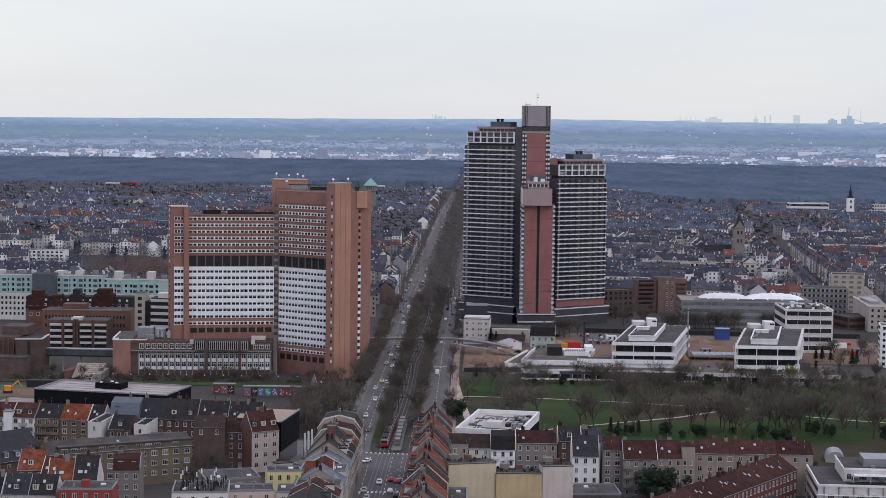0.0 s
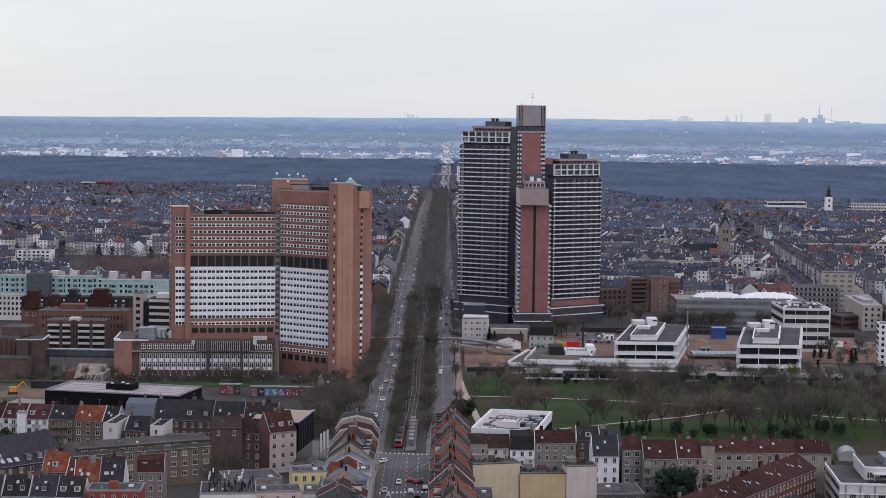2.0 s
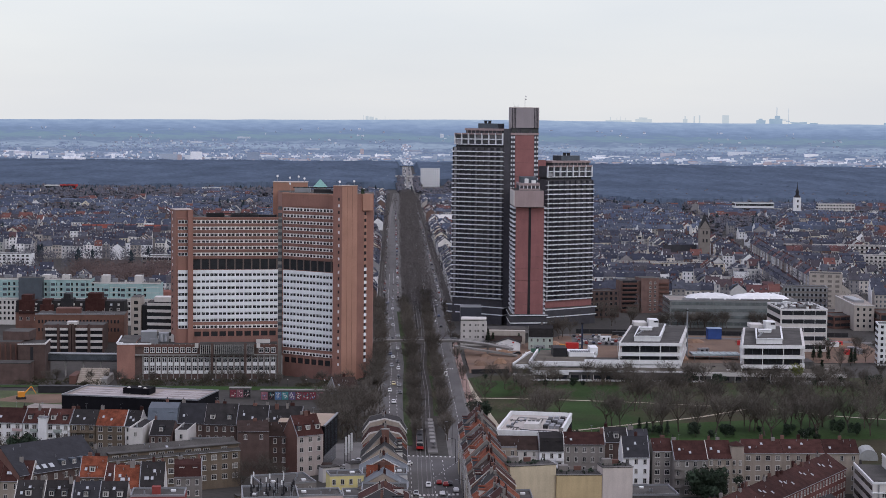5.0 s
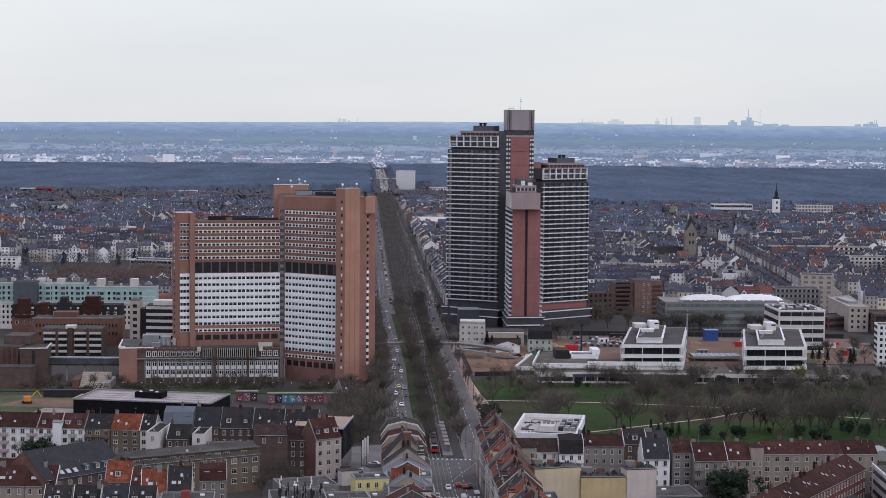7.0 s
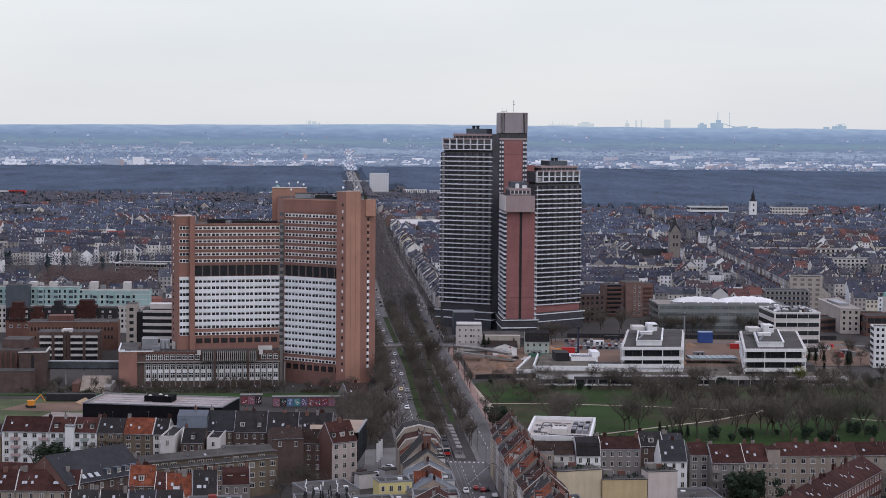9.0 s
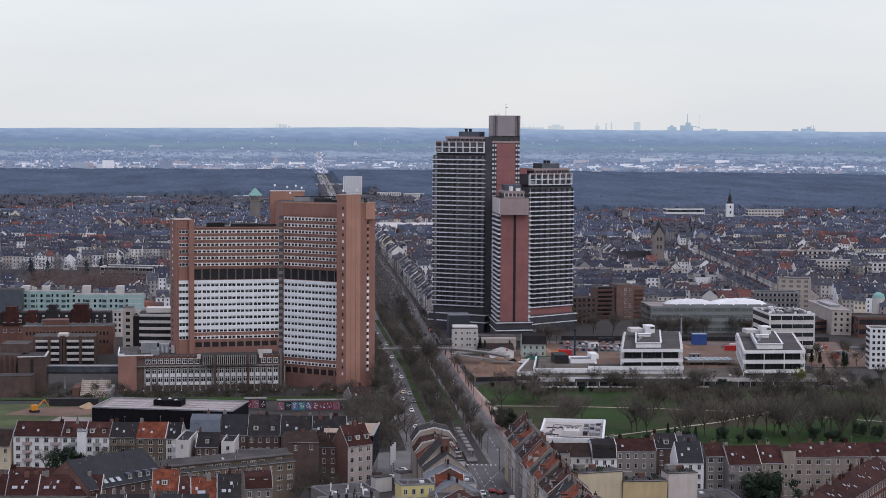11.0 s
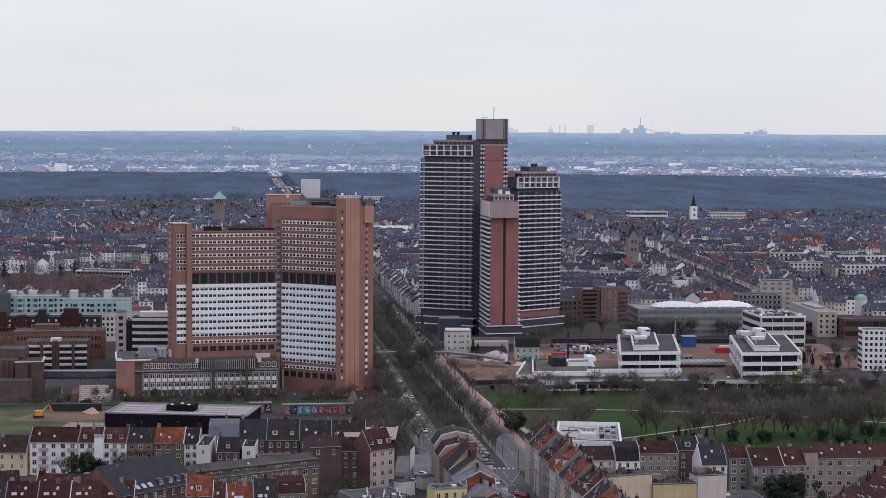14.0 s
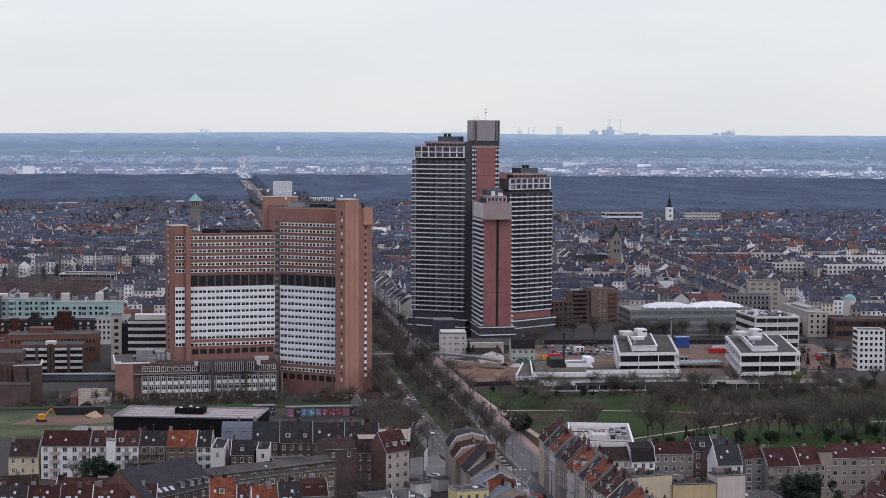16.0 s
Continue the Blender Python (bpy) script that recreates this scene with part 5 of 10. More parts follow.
def terrace(a, b, depth, r, turn):
    """Houses side by side along a line; their fronts look to the right-hand side of its course."""
    a, b = Vector(a), Vector(b)
    L, s = (b - a).length, 0.0
    d = (b - a).normalized()
    rz = math.degrees(math.atan2(d.y, d.x))
    mid = (a + b) / 2
    high = r.uniform(9, 12.5) if mid.y < 2300 else r.uniform(6.5, 9)
    tile = noise.noise(Vector((mid.x * 0.006, mid.y * 0.004, 8))) > 0.36 or r.random() < 0.06
    form = r.choice(("gable", "gable", "mansard", None))
    while s < L - 5:
        w = r.uniform(6.4, 10.5)
        p = a + d * s
        q = p + d * w
        c = (p + q) / 2 + Vector((-d.y, d.x)) * depth / 2
        if r.random() < 0.95 and not grove(c.x, c.y) and free(c.x, c.y, 5 - turn) and -0.27 * c.y - 10 < c.x < 0.42 * c.y - 70:
            town_house(p.x, p.y, rz, w - 0.05, depth, r, high, tile if r.random() < 0.85 else None, form)
        s += w


tree_spots = []
r = random.Random(5)
yb = 1135
while yb < 2960:
    bh = r.uniform(80, 118)
    xb = -0.27 * (yb + bh) - 60 + r.uniform(0, 60)
    while xb < 0.42 * yb + 20:
        bw = r.uniform(80, 150)
        tilt = radians((6 if xb > 30 else -7) * math.sin(yb * 0.004 + xb * 0.002) + r.uniform(-3, 3))
        c = Vector((xb + bw / 2, yb + bh / 2))

        def at(u, v):
            return (c.x + u * math.cos(tilt) - v * math.sin(tilt), c.y + u * math.sin(tilt) + v * math.cos(tilt))

        hw, hh = bw / 2 - 6, bh / 2 - 6
        terrace(at(-hw, -hh), at(hw, -hh), 11.5, r, 0)
        terrace(at(hw, hh), at(-hw, hh), 11.5, r, 0)
        if r.random() < 0.75:
            terrace(at(hw, -hh + 12), at(hw, hh - 12), 11, r, 0)
        if r.random() < 0.75:
            terrace(at(-hw, hh - 12), at(-hw, -hh + 12), 11, r, 0)
        if bh > 90 and r.random() < 0.3:
            terrace(at(-hw + 16, 0), at(hw - 16, 0), 9, r, 0)
        for k in range(9):
            tree_spots.append(at(r.uniform(-hw, hw) * 0.8, r.uniform(-hh, hh) * 0.5))
        xb += bw
    yb += bh
# houses lining the avenue and the eastern street
for side in (-1, 1):
    for y0 in range(1215, 3000, 60):
        if side < 0:
            terrace((-20, y0), (-20, y0 + 57), 12, r, 12)
        else:
            terrace((31 + y0 * 0.0006, y0 + 57), (31 + y0 * 0.0006, y0), 12, r, 12)
for y0 in range(1225, 1720, 50):
    xa, xb2 = at_y(R_STREET, y0), at_y(R_STREET, y0 + 48)
    for side in (-1, 1):
        a, b = (xa + side * 8.5, y0), (xb2 + side * 8.5, y0 + 48)
        L = Vector(b) - Vector(a)
        d = L.normalized()
        s = 0
        while s < 46:
            w = r.uniform(7, 11)
            p = Vector(a) + d * s
            if side < 0:
                town_house(p.x, p.y, math.degrees(math.atan2(d.y, d.x)), w - 0.05, 11, r, 11.6, None, "plain")
            else:
                q = p + d * w
                town_house(q.x, q.y, math.degrees(math.atan2(d.y, d.x)) + 180, w - 0.05, 11, r, 11.6, None, "plain")
            s += w
setting("road_far", ribbon(R_STREET[:5], 6.5, 0.15), ASPH, "asphalt street lined with old houses", "road")
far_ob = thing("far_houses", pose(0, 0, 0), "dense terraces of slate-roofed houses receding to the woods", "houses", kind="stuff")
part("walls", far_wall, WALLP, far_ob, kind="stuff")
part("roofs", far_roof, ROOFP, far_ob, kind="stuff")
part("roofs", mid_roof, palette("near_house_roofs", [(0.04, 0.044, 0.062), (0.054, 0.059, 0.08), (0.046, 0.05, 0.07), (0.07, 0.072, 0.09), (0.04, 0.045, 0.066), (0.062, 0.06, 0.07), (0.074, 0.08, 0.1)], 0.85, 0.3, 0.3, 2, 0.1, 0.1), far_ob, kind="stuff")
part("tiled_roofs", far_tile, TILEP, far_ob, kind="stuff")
# far panes: haze and hazy sky are put into the lifted glass colour
part("windows", far_glaze, mat("hazy_window_glass", (0.06, 0.07, 0.092), 0.3, 0, 0.3, 0.05, 1, 0, 0.5, 0, 0.4, True), far_ob, kind="stuff")
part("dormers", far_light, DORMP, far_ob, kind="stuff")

# ---------------------------------------------------------------- trees


def bare_tree(seed, h, spread, twigs, twig_w, dense=1.0):
    """Trunk and limbs, and a crown of fine bare twigs, as two meshes."""
    q = random.Random(seed)
    limb, crown, tips = MB(), MB(), []

    def grow(p, d, length, rad, level):
        bend = Vector((q.gauss(0, 0.06), q.gauss(0, 0.06), 0.06)) * length
        mid, e = p + d * length * 0.5 + bend * 0.6, p + d * length + bend
        if level < 3:
            limb.stick(p, mid, rad, rad * 0.8, 5 if level < 1 else 3)
            limb.stick(mid, e, rad * 0.8, rad * 0.55, 5 if level < 1 else 3)
        else:
            limb.stick(p, e, rad, rad * 0.55)
        tips.append((p, e, level))
        if level >= 3:
            return
        kids = (6, 4, 3)[level]
        for k in range(kids):
            a = 6.283 * (k + q.uniform(-0.3, 0.3)) / kids
            side = Vector((math.cos(a), math.sin(a), q.uniform(-0.1, 0.3)))
            nd = (d * 0.78 + side * spread * q.uniform(0.6, 1.35) + Vector((0, 0, 0.14))).normalized()
            start = p.lerp(e, q.uniform(0.5, 1.0) if level == 0 else q.uniform(0.35, 1.0))
            grow(start, nd, length * q.uniform(0.6, 0.85) * (1.5 if level == 0 else 1.0), rad * 0.5, level + 1)

    grow(Vector((0, 0, -0.3)), Vector((q.uniform(-0.05, 0.05), q.uniform(-0.05, 0.05), 1)).normalized(), h * 0.26, h * 0.016, 0)
    ends = [t for t in tips if t[2] >= 2] + [t for t in tips if t[2] == 3] * 2
    for k in range(twigs):
        p, e, _ = q.choice(ends)
        s = p.lerp(e, q.uniform(0.1, 1.0))
        dv = ((e - p).normalized() * 0.7 + Vector((q.gauss(0, 0.55), q.gauss(0, 0.55), q.gauss(0.08, 0.45)))).normalized()
        o = s + dv * h * q.uniform(0.05, 0.15)
        n = dv.cross(Vector((q.gauss(0, 1), q.gauss(0, 1), q.gauss(0, 1)))).normalized() * twig_w
        b = len(crown.v)
        crown.v += [tuple(s - n), tuple(s + n), tuple(o)]
        crown.f.append((b, b + 1, b + 2))
        crown.m.append(0)
    return limb, crown


def evergreen(seed, h):
    q = random.Random(seed)
    limb, crown = MB().tube((0, 0, -0.3), (0, 0, h * 0.95), h * 0.018, 0.03, 5), MB()
    for k in range(700):
        t = q.uniform(0.12, 1) ** 0.8
        rad = h * 0.24 * (1.04 - t) * q.uniform(0.55, 1.15)
        a = q.uniform(0, 6.283)
        c = Vector((math.cos(a) * rad, math.sin(a) * rad, h * t))
        dv = Vector((math.cos(a), math.sin(a), q.uniform(-0.5, 0.1))).normalized() * h * 0.07
        n = Vector((-math.sin(a), math.cos(a), q.uniform(-0.4, 0.4))) * h * 0.03
        crown.face([c - dv - n, c - dv + n, c + dv])
    return limb, crown


def leafy(seed, h):
    """A round evergreen shrub or tree of many small leaf clumps."""
    q = random.Random(seed)
    limb, crown = MB().tube((0, 0, -0.3), (0, 0, h * 0.6), h * 0.03, 0.05, 5), MB()
    lobes = [(Vector((q.gauss(0, 0.22), q.gauss(0, 0.22), q.uniform(0.3, 0.8))) * h, h * q.uniform(0.14, 0.24)) for _ in range(14)]
    for c, rr in lobes:
        for j in range(5):
            crown.clump(c + Vector((q.gauss(0, 0.4), q.gauss(0, 0.4), q.gauss(0, 0.4))) * rr, rr * 0.38, rr * 0.36, q)
    for k in range(2800):
        c, rr = q.choice(lobes)
        d = Vector((q.gauss(0, 1), q.gauss(0, 1), q.gauss(0, 1))).normalized()
        p = c + d * rr * q.uniform(0.55, 1.15)
        u = d.orthogonal().normalized()
        w = d.cross(u)
        s = h * 0.026 * q.uniform(0.6, 1.4)
        crown.face([p - u * s - w * s * 0.4, p + u * s - w * s * 0.4, p + w * s + d * s * 0.5])
    return limb, crown


def make_tree(name, limb, crown, tw, label, category, group):
    ob = thing(name, pose(0, 0, -60), label, category, group)
    part("trunk", limb, BARK, ob)
    part("crown", crown, tw, ob)
    return ob


BARE = [make_tree("bare_tree", *bare_tree(20 + k, 18, (0.5, 0.66, 0.58, 0.74)[k], 2000, 0.025), TWIG, "bare grey-brown broadleaf tree in early spring", "tree", "bare trees") for k in range(4)]
SLIM = [make_tree("street_tree", *bare_tree(40 + k, 12.5, 0.5, 1100, 0.026), TWIG, "slender bare street tree beside the roadway", "tree", "street trees") for k in range(2)]
FIR = [make_tree("conifer", *evergreen(60 + k, 12), NEEDLE, "dark green conifer with drooping boughs", "tree", "conifers") for k in range(2)]
BUSH = [make_tree("evergreen_shrub", *leafy(70 + k, 6), NEEDLE, "dark green rounded evergreen shrub", "shrub", "shrubs") for k in range(2)]
WILLOW = make_tree("willow", *bare_tree(90, 13, 0.6, 1500, 0.12), TWIGG, "tree with fresh yellow-green spring leaves", "tree", "bare trees")
q = random.Random(77)


def plant(kinds, x, y, s=1.0, z=None):
    ob = q.choice(kinds) if isinstance(kinds, list) else kinds
    k = s * q.uniform(0.85, 1.15)
    t = copy_thing(ob, pose(x, y, zg(x, y) if z is None else z, 0, 0, q.uniform(0, 360)))
    t.scale = (k, k, k * q.uniform(0.92, 1.08))
    return t


# rows along the avenue
for y in range(700, 1200, 6):
    for base, off in ((LEFT, 9.0), (RIGHT, -6.2)):
        if q.random() < (0.9 if base is LEFT else 0.66):
            plant(SLIM + BARE[:1], at_y(base, y) + off + q.uniform(-0.9, 0.9), y + q.uniform(-3, 3), 0.92)
    if q.random() < 0.24 and y > 715:
        plant(SLIM, at_y(RIGHT, y) + 6.3, y + q.uniform(-3, 3), 0.85)
    if q.random() < 0.7 and y > 810:
        plant(BARE[:2], at_y(LEFT, y) - 7.2, y + q.uniform(-3, 3), 0.8)
# grove west of the avenue
for k in range(44):
    plant(BARE, q.uniform(-37, -15), q.uniform(698, 768), 0.9)
for k in range(10):
    plant(BARE, q.uniform(-22, -15), q.uniform(800, 900), 0.75)
# park
for k in range(185):
    x, y = q.uniform(30, 262), q.uniform(706, 868)
    if q.random() < 0.45:
        y = q.uniform(790, 868)
    elif q.random() < 0.4:
        y = q.uniform(706, 742)
    if (29 < x < 66 and 640 < y < 712) or noise.noise(Vector((x * 0.02, y * 0.02, 5))) < -0.18:
        continue
    plant(BARE, x, y, 1.15 if y < 790 else 0.78)
for k in range(34):
    plant(BUSH, q.uniform(36, 250), q.choice((q.uniform(702, 716), q.uniform(846, 864))), q.uniform(0.5, 1.0))
for k in range(10):
    plant(BARE, q.uniform(60, 215), q.uniform(852, 866), 0.45)
for x, y, s in ((112, 712, 1.0), (118, 708, 0.8), (124, 712, 1.1), (98, 716, 0.7), (150, 715, 0.9), (158, 712, 0.8), (172, 720, 1.0), (178, 716, 0.9), (140, 722, 0.6), (105, 862, 0.8), (128, 858, 1.0), (133, 860, 0.8), (150, 862, 0.7), (36, 870, 0.6), (28, 745, 1.5), (27, 752, 1.4), (200, 722, 0.9), (210, 715, 1.0)):
    plant(BUSH, x, y, s)
for x, y, s in ((90, 716, 0.5), (93, 716, 0.45), (101, 714, 0.5), (199, 864, 0.9), (218, 948, 0.75), (222, 946, 0.65), (234, 938, 0.8), (215, 950, 0.6), (44, 1000, 0.8), (47, 1003, 0.7), (62, 1010, 0.6), (240, 720, 0.8), (230, 930, 0.8)):
    plant(FIR, x, y, s)
plant(BUSH, 96.5, 591, 2.1)
plant(BUSH, 93.8, 592, 1.7)
plant(BUSH, 99.2, 590, 1.7)
plant(BUSH, -142, 652, 2.2)
plant(BUSH, -139.6, 653, 1.6)
plant(WILLOW, 187, 862, 0.85)
plant(WILLOW, 56, 878, 0.55)
plant(WILLOW, 240, 3000, 1.4)
# before the courts, beside the towers, beyond
for k in range(46):
    plant(SLIM, q.uniform(-150, -28), q.uniform(872, 893), 0.62)
for k in range(14):
    plant(BARE, q.uniform(-330, -150), q.uniform(862, 890), 0.6)
for x, y in ((84, 1040), (87, 1036), (90, 1044), (95, 1052), (130, 1120), (126, 1105), (135, 1090), (124, 1140), (140, 1110)):
    plant(BARE, x, y, 0.95)
for k in range(26):
    plant(BARE, q.uniform(150, 235), q.uniform(1082, 1100), 0.75)
for k in range(18):
    plant(BARE, q.uniform(215, 300), q.uniform(905, 985), 0.7)
for x, y, s in ((-60, 600, 0.7), (-56, 606, 0.8), (-52, 611, 0.7), (-49, 603, 0.6), (60, 596, 0.6), (57, 600, 0.6), (-130, 658, 0.7), (-122, 656, 0.6), (-150, 657, 0.7), (75, 570, 0.5)):
    plant(BARE, x, y, s)
# low shrubs and hedges before the courts and round the work yard
hedge = MB()
for k in range(150):
    x, y = (q.uniform(-190, -24), q.uniform(864, 892)) if k % 3 else (q.uniform(-330, -158), q.choice((q.uniform(752, 776), q.uniform(822, 832), q.uniform(866, 884))))
    z, rr = zg(x, y), q.uniform(1.2, 2.8)
    for j in range(95):
        d = Vector((q.gauss(0, 1), q.gauss(0, 1), abs(q.gauss(0, 1)))).normalized()
        p = Vector((x, y, z)) + Vector((d.x * rr * 1.4, d.y * rr, d.z * rr)) * q.uniform(0.7, 1.05)
        u, w = d.orthogonal().normalized() * 0.2, d * 0.3 + Vector((q.gauss(0, 0.25), q.gauss(0, 0.25), 0.35))
        hedge.face([p - u, p + u, p + w])
tagged(part("shrubs", hedge, palette("shrub_leaves", [(0.03, 0.036, 0.02), (0.05, 0.042, 0.028), (0.04, 0.046, 0.022), (0.075, 0.06, 0.045)], 0.95, 0.3)), "low dark shrubs and hedges along the footway", "shrubs", kind="stuff")
thicket = MB()
for k in range(210):
    x, y = (q.uniform(52, 214), q.uniform(846, 862)) if k % 2 else q.choice(((q.uniform(36, 260), q.uniform(812, 846)), (q.uniform(32, 60), q.uniform(735, 860)), (q.uniform(-36, -15), q.uniform(700, 780))))
    z, rr = zg(x, y), q.uniform(1.2, 3.0)
    for j in range(110):
        d = Vector((q.gauss(0, 1), q.gauss(0, 1), abs(q.gauss(0, 1)))).normalized()
        p = Vector((x + d.x * rr * 1.3, y + d.y * rr, z + d.z * rr))
        u = d.orthogonal().normalized() * 0.05
        w = (d + Vector((q.gauss(0, 0.4), q.gauss(0, 0.4), 0.5))).normalized() * q.uniform(0.7, 1.6)
        thicket.face([p - u - w * 0.5, p + u - w * 0.5, p + w * 0.7])
tagged(part("bare_shrubs", thicket, palette("bare_shrub_twigs", [(0.09, 0.075, 0.062), (0.07, 0.06, 0.052), (0.11, 0.09, 0.07), (0.085, 0.085, 0.05)], 0.95, 0.3)), "bare brown shrubs along the park's edge", "shrubs", kind="stuff")
# the rest of the town's trees, as one mass
tm, tg, ta, tr, tf = MB(), MB(), MB(), MB(), MB()
extra = [(q.uniform(-0.26, 0.41) * y, y) for y in [q.uniform(1250, 3050) for _ in range(700)]] + [(q.uniform(-0.26, 0.41) * y, y) for y in [3060 - 900 * q.random() ** 1.2 for _ in range(900)]]
groves = [(x, y) for x, y in [(q.uniform(-0.26, 0.41) * y, y) for y in [1200 + 1850 * q.random() ** 0.7 for _ in range(17000)]] if grove(x, y) and free(x, y)]
rim = [(x, y) for x, y in [(q.uniform(-0.26, 0.41) * 2980, 3055 - 210 * q.random() ** 1.8) for _ in range(1500)] if not -12 < x < 44 and noise.noise(Vector((x * 0.012, y * 0.006, 3))) > -0.12]
groves += [(q.uniform(-262, -168), q.uniform(1328, 1466)) for _ in range(240)]
avenue = [(at_y(TRACK, y) + q.uniform(-9.5, 13), y + q.uniform(-4, 4)) for y in [1165 + 1.45 * k for k in range(1270)]] + [(x + q.uniform(-1, 1), 1225 + 11 * k + q.uniform(-3, 3)) for k in range(150) for x in (-16.5, 27.5)]
for x, y in tree_spots + extra + groves + rim + avenue + [(q.uniform(84, 118), q.uniform(3110, 3440)) for _ in range(70)] + [(19 + (y - 3040) * 0.006 + q.choice((-1, 1)) * q.uniform(13, 19), y) for y in [q.uniform(3000, 3650) for _ in range(170)]]:
    h, rr = q.uniform(9, 15), q.uniform(3.2, 5.5)
    green = q.random() < (0.11 if y > 2300 else 0.08)
    if -262 < x < -166 and 1325 < y < 1468 or wooded(x, y):
        green = False
    if y > 2840:
        h, rr = q.uniform(10, 15.5), q.uniform(4.5, 7)
    if -19 < x < 29 and y < 2995:
        green, h, rr = False, q.uniform(9.5, 15), q.uniform(2.8, 4.6)
    red = -270 < x < -160 and 1320 < y < 1475
    mb = tg if green else (ta if -19 < x < 29 and y < 2995 else tr if red else tf if y > 1850 else tm)
    z = zg(x, y)
    lined, close = -19 < x < 29 and y < 2995, y < 1800
    if green:
        for k in range(5):
            u = k / 4
            mb.clump((x + q.uniform(-0.5, 0.5), y, z + h * (0.25 + 0.62 * u)), rr * (0.75 - 0.5 * u), h * 0.2, q)
    elif not lined:
        for k in range(7):
            d = Vector((q.gauss(0, 1), q.gauss(0, 1), q.gauss(0, 1))).normalized() * q.uniform(0.2, 0.75)
            g = q.uniform(0.28, 0.5) * (0.34 if close else 1.0 if mb is tm else 1.3)
            mb.clump((x + d.x * rr, y + d.y * rr, z + h * 0.6 + d.z * h * 0.34), rr * g, rr * g * 0.95, q)
    for k in range(100 if lined else (120 if close else 16 if mb is not tf else 9) - (70 if close else 8) * green):
        d = Vector((q.gauss(0, 1), q.gauss(0, 1), q.gauss(0, 1))).normalized() * q.uniform(0.45, 1)
        p = Vector((x + d.x * rr * (0.6 if green else 1), y + d.y * rr, z + h * 0.6 + d.z * h * 0.38))
        u = Vector((q.gauss(0, 1), q.gauss(0, 1), 0)).normalized() * (0.4 if green else 0.13 if lined else 0.11 if close else 0.4)
        w = (d + Vector((q.gauss(0, 0.6), q.gauss(0, 0.6), q.gauss(0.3, 0.5)))).normalized() * (q.uniform(0.7, 1.6) if lined else q.uniform(1.0, 2.4))
        mb.face([p - u, p + u, p + w])
    mb.face([(x - 0.2, y, z), (x + 0.2, y, z), (x, y, z + h * 0.6)])
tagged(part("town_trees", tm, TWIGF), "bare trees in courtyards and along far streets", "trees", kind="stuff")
# outermost trees: twig colours lightened and greyed to carry the haze
tagged(part("far_trees", tf, palette("hazy_far_twigs", [(0.108, 0.106, 0.122), (0.095, 0.1, 0.122), (0.118, 0.108, 0.118), (0.1, 0.104, 0.128)], 0.95, 0.2, 0.05, 0.5, 0, 0.05)), "bare trees between the outermost houses, lightened by painted haze", "trees", kind="stuff")
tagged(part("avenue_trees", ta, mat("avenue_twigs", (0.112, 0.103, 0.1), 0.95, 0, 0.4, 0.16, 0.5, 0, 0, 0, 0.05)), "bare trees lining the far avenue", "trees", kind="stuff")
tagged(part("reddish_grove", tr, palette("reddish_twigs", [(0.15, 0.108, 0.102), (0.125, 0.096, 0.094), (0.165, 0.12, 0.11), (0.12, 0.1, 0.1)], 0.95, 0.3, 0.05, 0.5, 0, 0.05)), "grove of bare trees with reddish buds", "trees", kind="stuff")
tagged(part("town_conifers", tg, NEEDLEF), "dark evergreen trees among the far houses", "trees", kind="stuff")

# ---------------------------------------------------------------- windows and houses near by
WIN = {}


def window_meshes(w, h):
    key = (round(w, 2), round(h, 2))
    if key not in WIN:
        f = MB()
        ring(-w / 2, w / 2, 0, h, 0.12, -0.09, 0.03, f)
        bars = 1 if w < 1.9 else 2
        for k in range(bars):
            x = -w / 2 + (k + 1) * w / (bars + 1)
            f.box(x - 0.045, x + 0.045, -0.08, -0.035, 0.12, h - 0.12)
        if w > 1.4:
            f.box(-w / 2 + 0.12, w / 2 - 0.12, -0.075, -0.035, h * 0.68, h * 0.68 + 0.07)
        f.box(-w / 2 - 0.12, w / 2 + 0.12, -0.2, 0.02, -0.12, -0.01)
        f.box(-w / 2 + 0.1, w / 2 - 0.1, -0.035, 0.02, 0.1, h - 0.1, 1)
        WIN[key] = f.mesh("window", [WFRAME, HPANE])
    return WIN[key]


def window(parent, x, y, z, w=1.15, h=1.6, rz=0.0):
    return part("window", window_meshes(w, h), None, parent, "", pose(x, y, z, 0, 0, rz))


BALC = {}


def balcony(parent, x, z, w, mt):
    key = (w, mt.name)
    if key not in BALC:
        mb = MB().box(-w / 2, w / 2, -1.3, 0.02, 0, 0.16).box(-w / 2, w / 2, -1.3, -1.2, 0.16, 1.05).box(-w / 2, -w / 2 + 0.08, -1.2, 0.0, 0.16, 1.05).box(w / 2 - 0.08, w / 2, -1.2, 0.0, 0.16, 1.05)
        BALC[key] = mb.mesh("balcony", mt)
    return part("balcony", BALC[key], None, parent, "", pose(x, 0, z))


